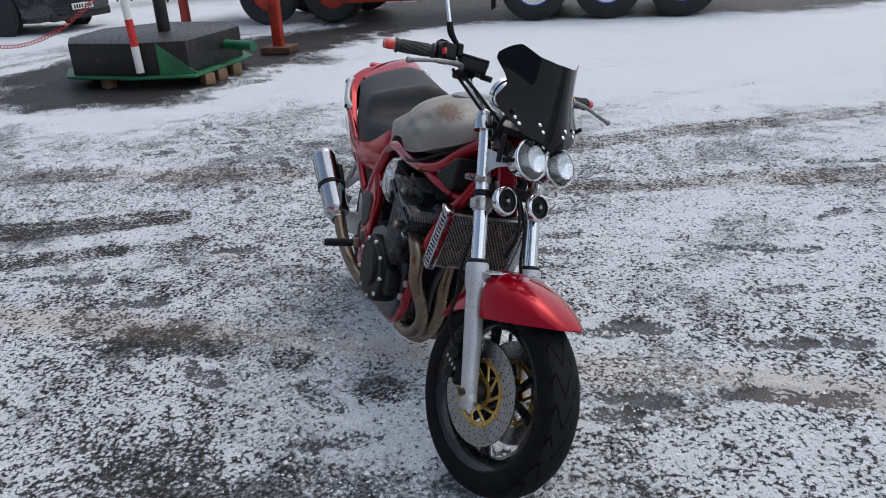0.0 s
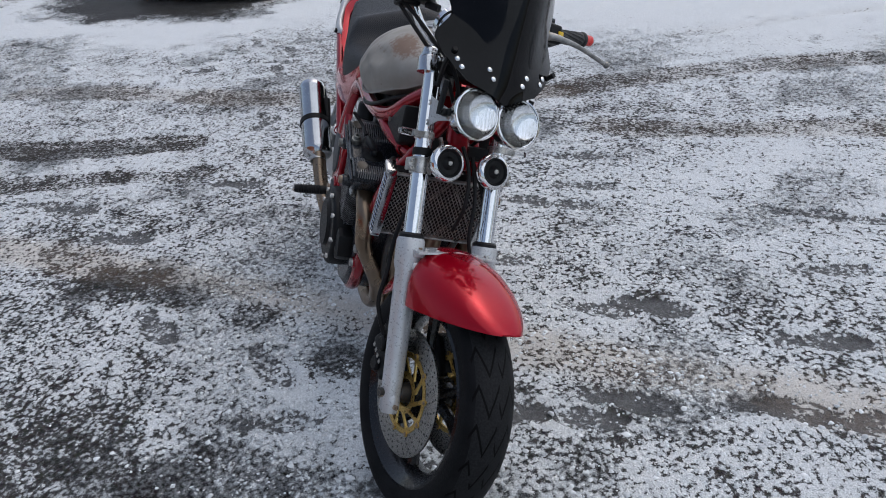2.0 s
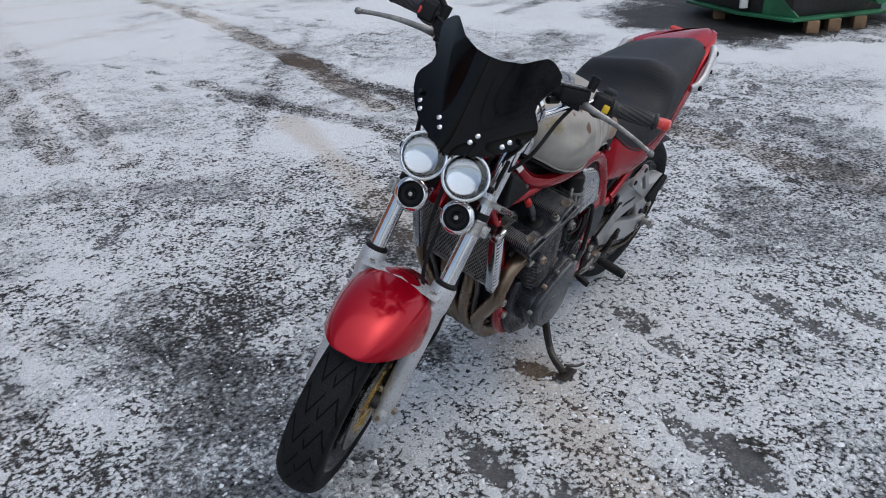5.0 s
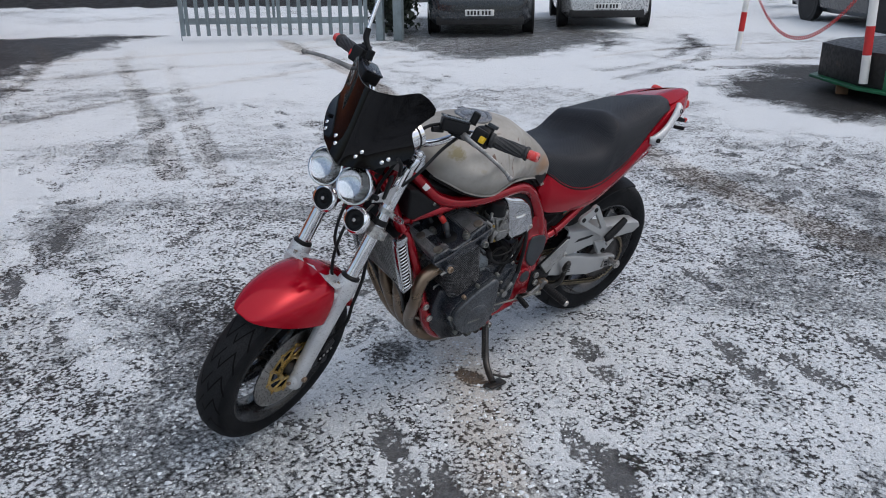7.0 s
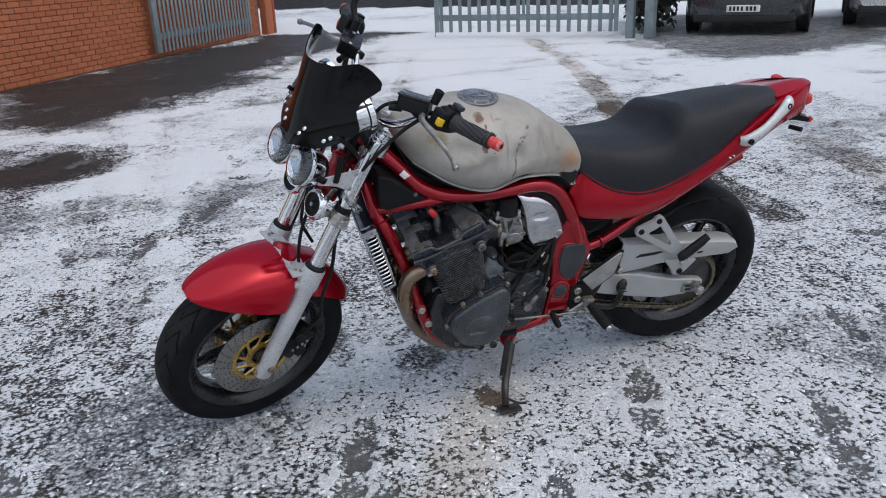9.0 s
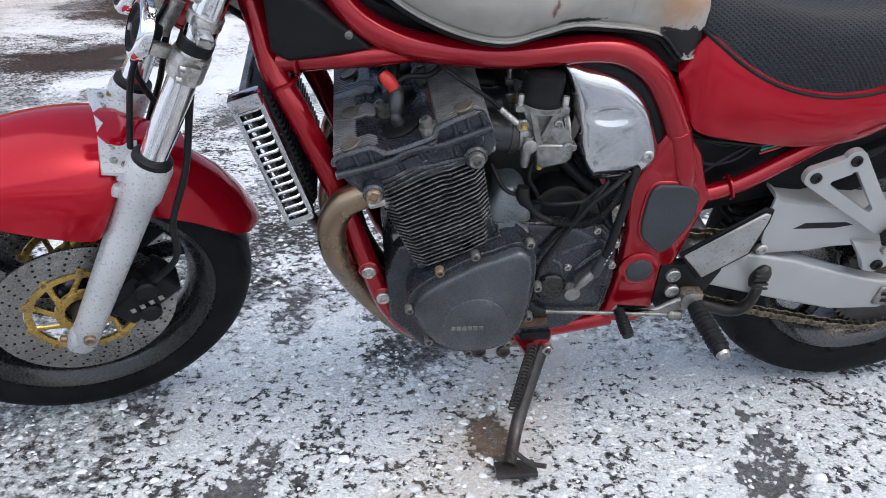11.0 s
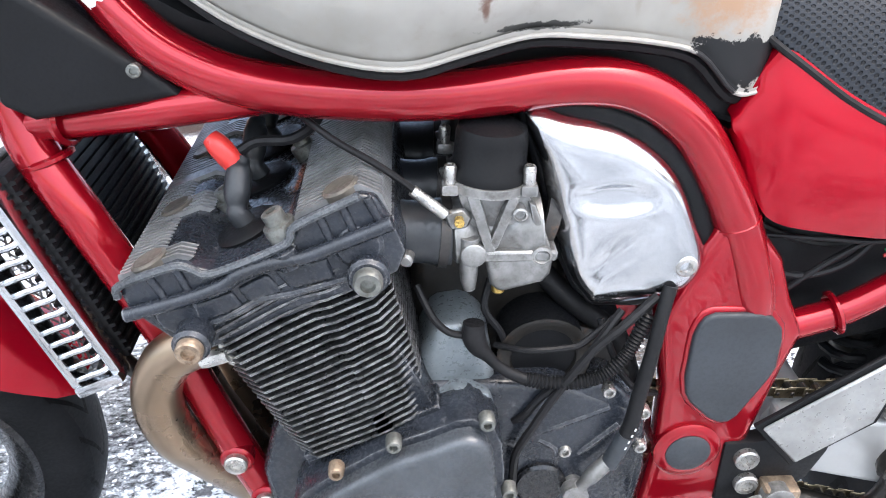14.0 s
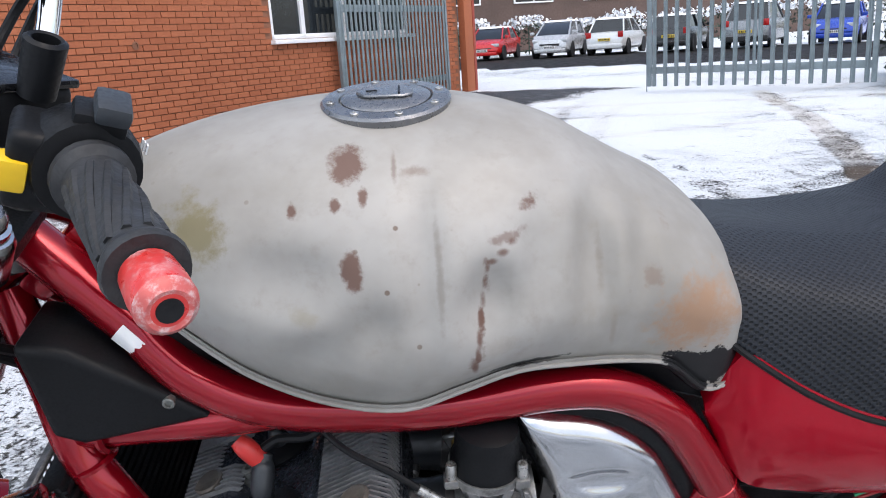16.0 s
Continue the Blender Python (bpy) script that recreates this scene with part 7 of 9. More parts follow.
DOWN_TUBE = [(1.118, 0.030, 0.90, 0.018), (1.092, 0.062, 0.835, 0.018), (1.072, 0.090, 0.765, 0.018), (1.040, 0.110, 0.708, 0.0175), (0.992, 0.118, 0.594, 0.0175), (0.962, 0.119, 0.504, 0.0175), (0.933, 0.119, 0.423, 0.0175), (0.905, 0.116, 0.353, 0.0175), (0.862, 0.112, 0.299, 0.0175), (0.800, 0.112, 0.272, 0.017), (0.700, 0.116, 0.284, 0.017), (0.617, 0.120, 0.303, 0.017), (0.520, 0.120, 0.325, 0.017)]
CROSS_TUBE = [(1.068, 0.086, 0.778, 0.0150), (0.995, 0.106, 0.789, 0.0148), (0.930, 0.116, 0.800, 0.0145), (0.865, 0.120, 0.808, 0.0120)]
REAR_TUBE = [(0.435, 0.118, 0.574, 0.0150), (0.365, 0.116, 0.596, 0.0142), (0.293, 0.112, 0.640, 0.0140), (0.242, 0.108, 0.672, 0.0140), (0.10, 0.098, 0.746, 0.013), (-0.08, 0.082, 0.822, 0.013)]
PLATE = [(0.548, 0.600), (0.532, 0.520), (0.529, 0.453), (0.534, 0.353), (0.545, 0.322), (0.470, 0.318), (0.452, 0.351), (0.434, 0.453), (0.418, 0.540), (0.408, 0.580), (0.428, 0.618), (0.445, 0.66), (0.478, 0.700), (0.506, 0.694)]
for side in (1, -1):
    for name, line in (("main_tube", TOP_TUBE), ("down_tube", DOWN_TUBE), ("cross_tube", CROSS_TUBE), ("seat_tube", REAR_TUBE)):
        part(name, sweep(bmesh.new(), line if side > 0 else mirrored(line), 0.018, 16, 6), FRAME_RED, frame_root, "red painted steel frame tube")
    plate_bm = prism(PLATE, 0.104 * side, 0.134 * side, 0.012, 4)
    lathe(plate_bm, [(0.034, 0.10), (0.034, 0.137), (0.030, 0.140), (0.022, 0.140)], (0.497, 0, 0.442), (0, side, 0), 28)
    plate_ob = part("pivot_plate", plate_bm, FRAME_RED, frame_root, "red swingarm pivot plate")
    hexagon = [(0.512, 0.596), (0.507, 0.605), (0.498, 0.609), (0.457, 0.609), (0.445, 0.604), (0.434, 0.591), (0.431, 0.577), (0.430, 0.546), (0.435, 0.531), (0.456, 0.488), (0.463, 0.481), (0.473, 0.480), (0.484, 0.486), (0.505, 0.506), (0.511, 0.517), (0.515, 0.538), (0.515, 0.584)]
    cover_bm = prism(hexagon, 0.128 * side, 0.141 * side, 0.005, 3)
    part("pivot_cover", cover_bm, RUBBER_GREY, frame_root, "dark grey six-sided plastic cover")
    part("cover_seat", prism([(0.4725 + (q[0] - 0.4725) * 1.10, 0.548 + (q[1] - 0.548) * 1.08) for q in hexagon], 0.128 * side, 0.1362 * side, 0.004, 3), FRAME_RED, frame_root)
    plug = lathe(bmesh.new(), [(0.0, 0.130), (0.0225, 0.130), (0.0225, 0.141), (0.019, 0.1435), (0.0, 0.1435)], (0.497, 0, 0.442), (0, side, 0), 28)
    part("pivot_plug", plug, RUBBER_GREY, frame_root, "round dark grey plug")
    for at, axis in (((1.060, 0.096 * side, 0.752), (-0.30, 0.1 * side, -1)), ((0.489, 0.1195 * side, 0.692), (0.4, 0, 1)), ((0.377, 0.1165 * side, 0.592), (-1, 0, 0.3)), ((1.040, 0.096 * side, 0.784), (-1, 0.2 * side, 0.15))):
        part("weld_bead", lathe(bmesh.new(), [(0.0178, -0.003), (0.0212, -0.001), (0.0212, 0.002), (0.0178, 0.004)], at, axis, 18, closed=True), FRAME_RED, frame_root)
    for x, z in ((0.941, 0.446), (0.917, 0.392)):
        part("mount_lug", lathe(bmesh.new(), [(0.0165, 0.0), (0.0165, 0.020), (0.014, 0.022)], (x, 0.116 * side, z), (0, side, 0), 18), FRAME_RED, frame_root)
    bolts(frame_root, [(x, 0.139 * side, z) for x, z in ((0.941, 0.446), (0.917, 0.392))], (0, side, 0), 0.0115, 0.006, ZINC, "mount_bolt")
    tri = prism([(1.080, 0.902), (1.042, 0.890), (0.950, 0.820), (0.936, 0.808), (1.050, 0.793), (1.072, 0.806)], 0.050 * side, 0.124 * side, 0.012, 3)
    tri_ob = bike_part("head_side_panel", tri, BLACK, "black three-cornered plastic side panel")
    part("panel_screw", bolt(bmesh.new(), (0.972, 0.1245 * side, 0.830), (0, side, 0), 0.0055, 0.003), BOLT_DULL, tri_ob)
    run = Vector((-0.056, 0.020 * side, -0.056)).normalized()
    out = Vector((-0.010, 0.024 * side, -0.012))
    out = (out - run * out.dot(run)).normalized()
    spot = Vector((0.995, 0.0885 * side, 0.880))
    wrap = []
    for k in range(7):
        turn = radians(-26 + 52 * k / 6)
        off = out * math.cos(turn) + run.cross(out) * math.sin(turn)
        wrap.append([spot + off * r + run * d for d, r in ((-0.012, 0.0199), (0.012, 0.0199), (0.012, 0.0206), (-0.012, 0.0206))])
    sticker = loft(bmesh.new(), wrap)
    sticker_ob = bike_part("approval_sticker", sticker, WHITE_STICKER, "small white approval sticker on the red frame")
head = lathe(bmesh.new(), [(0.022, 0.885), (0.033, 0.888), (0.033, 0.91), (0.028, 0.92), (0.028, 1.0), (0.033, 1.01), (0.033, 1.02), (0.022, 1.022)], (0, 0, 0), (0, 0, 1), 24)
part("steering_head", head, FRAME_RED, frame_root, m=STEER)

# ---- engine ----
PLUG_CAP = surface("black_grey_plug_cap", (0.022, 0.025, 0.029), 0.42, 0, 0.3, 12, 300, 0.1, 0.0005)
STARTER = surface("oily_grey_cast_cover", (0.20, 0.225, 0.24), 0.36, 0.4, 0.45, 16, 260, 0.2, 0.0006, (0.035, 0.035, 0.035), 0.10)
CAM_PLUG = surface("brown_grey_cam_plug", (0.15, 0.135, 0.115), 0.45, 0.5, 0.3, 40, 250, 0.2, 0.0005)
COVER_FIN = surface("worn_cam_cover_fins", (0.27, 0.272, 0.276), 0.40, 0.5, 0.35, 30, 250, 0.2, 0.0006, (0.07, 0.07, 0.072), 0.15)
TILT = math.degrees(math.atan2(0.415, 0.91))
ENG = Matrix(((0.91, 0, 0.415, 0.812), (0, 1, 0, 0), (-0.415, 0, 0.91, 0.509), (0, 0, 0, 1)))  # along the fins, across, up the bores

case = prism([(0.900, 0.500), (0.760, 0.545), (0.640, 0.545), (0.560, 0.510), (0.545, 0.460), (0.548, 0.370), (0.600, 0.325), (0.690, 0.300), (0.760, 0.262), (0.850, 0.285), (0.905, 0.350), (0.915, 0.440)], -0.150, 0.150, 0.014, 3)
engine = bike_part("engine", case, ENGINE, "worn black air-cooled four-cylinder engine")
gen = prism([(0.787, 0.512), (0.838, 0.478), (0.868, 0.450), (0.872, 0.416), (0.838, 0.360), (0.785, 0.336), (0.722, 0.352), (0.698, 0.415), (0.700, 0.512), (0.722, 0.538), (0.758, 0.524)], 0.145, 0.216, 0.010, 3, 3)
part("generator_cover", gen, COVER, engine, "grey-black cast generator cover")
gen_lip = prism([(0.790, 0.519), (0.842, 0.485), (0.876, 0.454), (0.880, 0.414), (0.842, 0.352), (0.785, 0.327), (0.716, 0.345), (0.690, 0.413), (0.692, 0.516), (0.720, 0.546), (0.760, 0.532)], 0.145, 0.197, 0.004, 2, 3)
part("cover_flange", gen_lip, ENGINE, engine)
dome = lathe(bmesh.new(), [(0.052, 0.210), (0.050, 0.2175), (0.044, 0.2185), (0.0, 0.2188)], (0.778, 0, 0.402), (0, 1, 0), 36)
part("raised_boss", dome, COVER, engine)
for k in range(6):
    part("badge_bar", box(bmesh.new(), (0.812 - 0.0088 * k, 0.2193, 0.3945), (0.0072, 0.0016, 0.0085), None, 0.0006, 1), BOLT_DULL, engine, "small raised bar of a cast maker's badge")
for x, z in ((0.838, 0.494), (0.787, 0.524), (0.707, 0.546), (0.684, 0.462), (0.690, 0.400), (0.716, 0.343), (0.780, 0.326), (0.846, 0.352), (0.880, 0.420)):
    part("cover_bolt", bolt(bmesh.new(), (x, 0.1975, z), (0, 1, 0), 0.0072, 0.009), BOLT_RUST if x > 0.83 and z > 0.48 else BOLT_DULL, engine, "tarnished socket bolt")
sprocket_cover = prism([(0.690, 0.502), (0.640, 0.520), (0.597, 0.540), (0.580, 0.534), (0.549, 0.503), (0.541, 0.432), (0.543, 0.403), (0.549, 0.358), (0.667, 0.362), (0.690, 0.400)], 0.10, 0.147, 0.008, 3)
sprocket_cover_ob = part("sprocket_cover", sprocket_cover, ENGINE, engine, "black sprocket cover")
ribs = bmesh.new()
for x in (0.650, 0.615, 0.580):
    for z in (0.383, 0.372):
        box(ribs, (x, 0.1475, z), (0.024, 0.004, 0.0035), None, 0.001, 1)
sweep(ribs, [(0.655, 0.146, 0.480), (0.620, 0.148, 0.497), (0.585, 0.147, 0.512)], 0.004, 8, 4)
sweep(ribs, [(0.632, 0.147, 0.440), (0.634, 0.148, 0.462), (0.650, 0.147, 0.474)], 0.004, 8, 4)
sweep(ribs, [(0.610, 0.146, 0.455), (0.592, 0.148, 0.475), (0.575, 0.147, 0.492)], 0.005, 8, 4)
part("cover_ribs", ribs, ENGINE, engine)
lathe_cap = lathe(bmesh.new(), [(0.0, 0.14), (0.026, 0.14), (0.026, 0.1545), (0.023, 0.157), (0.0, 0.157)], (0.646, 0, 0.420), (0, 1, 0), 28)
part("shaft_cap", lathe_cap, GLOSS_BLACK, engine, "round black rubber cap")
for x, z in ((0.551, 0.463), (0.589, 0.533), (0.553, 0.506), (0.66, 0.372), (0.624, 0.460)):
    part("cover_bolt", bolt(bmesh.new(), (x, 0.147, z), (0, 1, 0), 0.0065, 0.007), ZINC, engine)
union = bmesh.new()
lathe(union, [(0.010, 0.14), (0.010, 0.158), (0.013, 0.158), (0.013, 0.170), (0.006, 0.172), (0, 0.172)], (0.613, 0, 0.418), (0, 1, 0), 10)
sweep(union, [(0.613, 0.165, 0.418, 0.0065), (0.605, 0.166, 0.434, 0.0062), (0.600, 0.166, 0.441, 0.0080), (0.592, 0.166, 0.452, 0.0082), (0.586, 0.166, 0.459, 0.0078)], 0.008, 10, 3)
part("hose_union", union, CAST, engine, "alloy clutch hose union")
right = bmesh.new()
join(right, prism([(0.80, 0.51), (0.85, 0.47), (0.86, 0.40), (0.82, 0.33), (0.74, 0.31), (0.66, 0.33), (0.63, 0.40), (0.64, 0.48), (0.70, 0.525)], -0.200, -0.145, 0.014, 3, 2))
join(right, prism([(0.90, 0.46), (0.86, 0.47), (0.85, 0.40), (0.87, 0.37), (0.91, 0.40)], -0.19, -0.145, 0.010, 2))
lathe(right, [(0.07, 0.195), (0.065, 0.21), (0.0, 0.212)], (0.735, 0, 0.42), (0, -1, 0), 36)
part("clutch_cover", right, BLACK, engine, "black cast clutch cover")
for k in range(9):
    a = 2 * math.pi * k / 9
    part("cover_bolt", bolt(bmesh.new(), (0.742 + 0.108 * math.cos(a), -0.20, 0.42 + 0.098 * math.sin(a)), (0, -1, 0), 0.007, 0.006), ZINC, engine)

# cylinders with their fins
barrel = box(bmesh.new(), (-0.012, 0, 0.085), (0.115, 0.345, 0.19), None, 0.01)
part("cylinder_block", barrel, ENGINE, engine, m=ENG)
for k in range(24):
    fins = bmesh.new()
    e2 = 0.004 + 0.0073 * k
    f = k / 23
    front, back = 0.066 + 0.004 * f, -0.064 - 0.034 * f
    half = 0.184 + 0.007 * f
    wave = 0.008 * max(0.0, (k - 11) / 12)
    top, low = [], []
    ring = [(front, -half + 0.02), (front, half - 0.02), (front - 0.02, half), (front - 0.075, half), (front - 0.095, half - 0.002), (back + 0.05, half), (back + 0.016, half - 0.006), (back, half - 0.02), (back, -half + 0.02), (back + 0.016, -half + 0.006), (back + 0.05, -half), (front - 0.095, -half + 0.002), (front - 0.02, -half)]
    for u, v in ring:
        lift = wave * math.sin(max(0.0, min(1.0, (0.03 - u) / 0.09)) * math.pi) * (1 if abs(v) > 0.14 else 0.3)
        top.append(fins.verts.new((u, v, e2 + lift + 0.0010)))
        low.append(fins.verts.new((u, v, e2 + lift - 0.0010)))
    fins.faces.new(top)
    fins.faces.new(low[::-1])
    for i in range(len(top)):
        j = (i + 1) % len(top)
        fins.faces.new((top[i], low[i], low[j], top[j]))
    part("cooling_fin", fins, FIN_EDGE, engine, "thin black cooling fin with scuffed edges", m=ENG)
seam = box(bmesh.new(), (-0.006, 0, 0.0), (0.135, 0.352, 0.010), None, 0.003)
part("base_gasket", seam, ENGINE, engine, m=ENG)
head = prism([(0.072, 0.150), (0.082, 0.165), (0.092, 0.190), (0.098, 0.206), (0.052, 0.200), (0.020, 0.198), (0.0, 0.200), (-0.025, 0.198), (-0.05, 0.193), (-0.08, 0.192), (-0.120, 0.191), (-0.118, 0.165), (-0.104, 0.150)], -0.188, 0.188, 0.005, 2)
part("cylinder_head", head, ENGINE, engine, "black cast cylinder head", m=ENG)
for v in (0.188, -0.188):
    side = math.copysign(1, v)
    part("head_boss", lathe(bmesh.new(), [(0.0165, 0.0), (0.0165, 0.012), (0.014, 0.015)], (-0.085, v, 0.163), (0, v, 0), 20), ENGINE, engine, m=ENG)
    part("head_boss", lathe(bmesh.new(), [(0.015, 0.0), (0.015, 0.022), (0.0125, 0.025)], (0.062, v, 0.172), (0, v, 0), 20), ENGINE, engine, m=ENG)
    part("head_bolt", bolt(bmesh.new(), (-0.085, v + 0.014 * side, 0.163), (0, side, 0), 0.0115, 0.010, 18), BOLT_DULL, engine, "large dull grey head bolt", ENG)
    part("head_bolt", bolt(bmesh.new(), (0.062, v + 0.025 * side, 0.172), (0, side, 0), 0.0108, 0.008, 18), BOLT_RUST, engine, "large tarnished head bolt", ENG)
    # rounded fields between shallow grooves, and the lip above the fins
    lip = [(0.082, 0.188), (0.064, 0.176), (0.046, 0.173), (0.022, 0.173), (0.001, 0.175), (-0.027, 0.169), (-0.056, 0.165), (-0.072, 0.163)]
    part("head_ledge", sweep(bmesh.new(), [(u, v, w) for u, w in lip], 0.0036, 8, 4), ENGINE, engine, m=ENG)
    for field in ([(0.058, 0.176), (0.056, 0.196), (0.018, 0.193), (0.016, 0.175)], [(0.012, 0.176), (0.014, 0.193), (-0.014, 0.195), (-0.018, 0.174)], [(-0.023, 0.173), (-0.019, 0.195), (-0.062, 0.188), (-0.060, 0.167)]):
        part("head_pad", prism(field, v - 0.008 * side, v + 0.0032 * side, 0.0055, 4), ENGINE, engine, m=ENG)
    for u, w in ((0.066, 0.192), (-0.088, 0.186)):
        part("head_cheek", lathe(bmesh.new(), [(0.0, 0.004), (0.016, 0.004), (0.0195, 0.001), (0.0200, -0.004)], (u, v, w), (0, side, 0), 24), ENGINE, engine, m=ENG)
# cam cover: two finned cam boxes with a plug valley between them
SIDE = [(0.098, 0.206), (0.095, 0.226), (0.089, 0.235), (0.042, 0.232), (0.033, 0.225), (0.022, 0.213), (-0.034, 0.211), (-0.046, 0.215), (-0.055, 0.223), (-0.108, 0.225), (-0.118, 0.217), (-0.120, 0.193), (-0.080, 0.194), (-0.050, 0.195), (-0.025, 0.200), (0.0, 0.202), (0.020, 0.200), (0.052, 0.202)]
cover_ob = part("cam_cover", prism(SIDE, -0.191, 0.191, 0.005, 3), ENGINE, engine, "black cam cover with scuffed fins", m=ENG)
for v in (0.195, -0.195):
    rim = sweep(bmesh.new(), [(u, v, w) for u, w in ((0.099, 0.211), (0.052, 0.204), (0.020, 0.202), (0.0, 0.205), (-0.025, 0.203), (-0.050, 0.197), (-0.080, 0.196), (-0.121, 0.195))], 0.0058, 12, 5, flat=1.1)
    part("cover_flange_edge", rim, ENGINE, engine, m=ENG)
    edge = sweep(bmesh.new(), [(u, v * 0.992, w) for u, w in ((0.096, 0.226), (0.088, 0.2345), (0.044, 0.2315), (0.033, 0.224), (0.021, 0.2135), (-0.034, 0.2115), (-0.047, 0.2155), (-0.056, 0.2225), (-0.108, 0.2245))], 0.0035, 8, 4)
    part("cover_edge", edge, COVER, engine, m=ENG)
    for u0, w0, u1, w1 in ((0.066, 0.210, 0.066, 0.232), (0.046, 0.208, 0.044, 0.230), (-0.072, 0.199, -0.074, 0.222), (-0.091, 0.199, -0.093, 0.222), (-0.112, 0.199, -0.112, 0.220)):
        part("cover_rib", sweep(bmesh.new(), [(u0, v * 0.979, w0), (u1, v * 0.979, w1)], 0.0036, 10, 2), ENGINE, engine, m=ENG)
    part("flange_notch", lathe(bmesh.new(), [(0.011, -0.010), (0.011, 0.004), (0.008, 0.006), (0.0, 0.006)], (-0.036, v * 0.97, 0.203), (0, 0, 1), 16), ENGINE, engine, m=ENG)
for k in range(65):
    v = -0.1824 + 0.0057 * k
    gap = any(abs(v - q) < 0.028 for q in (0.136, 0.046, -0.046, -0.136))
    back = 0.052 if gap else 0.030
    part("cover_fin", prism([(0.097, 0.222), (0.091, 0.2385), (back + 0.010, 0.2360), (back, 0.228), (0.060, 0.222)], v - 0.0011, v + 0.0011), COVER_FIN, engine, m=ENG)
    part("cover_fin", prism([(-0.044, 0.210), (-0.056, 0.2270), (-0.110, 0.2290), (-0.1215, 0.2150), (-0.1205, 0.196), (-0.08, 0.214)], v - 0.0011, v + 0.0011), COVER_FIN, engine, m=ENG)
for u, v, w in ((-0.094, 0.174, 0.229), (0.066, 0.176, 0.2375), (0.066, 0.086, 0.2375), (-0.094, -0.050, 0.229), (0.066, -0.050, 0.2375), (0.066, -0.172, 0.2375), (-0.094, -0.172, 0.229)):
    disc = lathe(bmesh.new(), [(0.0, -0.008), (0.0145, -0.008), (0.0150, 0.0005), (0.0125, 0.002), (0.011, 0.0012), (0.0, 0.0012)], (u, v, w), (0, 0, 1), 22)
    part("cam_end_plug", disc, CAM_PLUG, engine, "dull brown-grey round plug", m=ENG)
for u, v in ((-0.040, 0.180), (-0.044, 0.030), (-0.044, -0.060), (-0.044, -0.178), (0.022, 0.086), (0.022, -0.086)):
    screw = lathe(bmesh.new(), [(0.0125, -0.014), (0.0130, 0.000), (0.0125, 0.004), (0.0085, 0.005), (0.0085, 0.014), (0.0070, 0.015), (0.0040, 0.015), (0.004, 0.009), (0, 0.009)], (u, v, 0.221), (0, 0, 1), 18)
    part("cover_bolt", screw, BOLT_DULL, engine, "grey cover bolt with a washer", m=ENG)
for v in (0.136, 0.046, -0.046, -0.136):
    part("plug_seal", lathe(bmesh.new(), [(0.0, -0.004), (0.026, -0.004), (0.028, 0.002), (0.024, 0.005), (0.0, 0.007)], (0.0, v, 0.213), (0, 0, 1), 26), BLACK, engine, "round black plug well seal", ENG)
    cap = sweep(bmesh.new(), [(0.000, v, 0.214, 0.0095), (0.001, v, 0.228, 0.0090), (-0.001, v - 0.002, 0.233, 0.0080), (-0.004, v - 0.006, 0.240, 0.0105), (-0.011, v - 0.016, 0.252, 0.0105), (-0.014, v - 0.021, 0.257, 0.0085), (-0.018, v - 0.025, 0.261, 0.0065)], 0.012, 14, 4)
    part("spark_plug_cap", cap, PLUG_CAP, engine, "grey-black spark plug cap", m=ENG)
    lead = sweep(bmesh.new(), [(-0.018, v - 0.026, 0.266), (-0.034, v - 0.030, 0.266), (-0.060, v - 0.030, 0.256), (-0.082, v - 0.040, 0.258), (-0.095, v - 0.055, 0.270)], 0.0044, 8, 4)
    part("plug_lead", lead, SOFT, engine, m=ENG)
sleeve = sweep(bmesh.new(), [(-0.012, 0.114, 0.252, 0.0080), (-0.010, 0.114, 0.264, 0.0095), (-0.007, 0.113, 0.278, 0.0095), (-0.004, 0.110, 0.286, 0.0075)], 0.009, 12, 4)
part("red_lead_sleeve", sleeve, SIGNAL_RED, engine, "red rubber lead sleeve", m=ENG)
part("lead_marker", lathe(bmesh.new(), [(0.0058, -0.005), (0.0058, 0.005)], (-0.088, 0.070, 0.263), (-0.6, -0.6, 0.5), 12), WHITE_STICKER, engine, m=ENG)

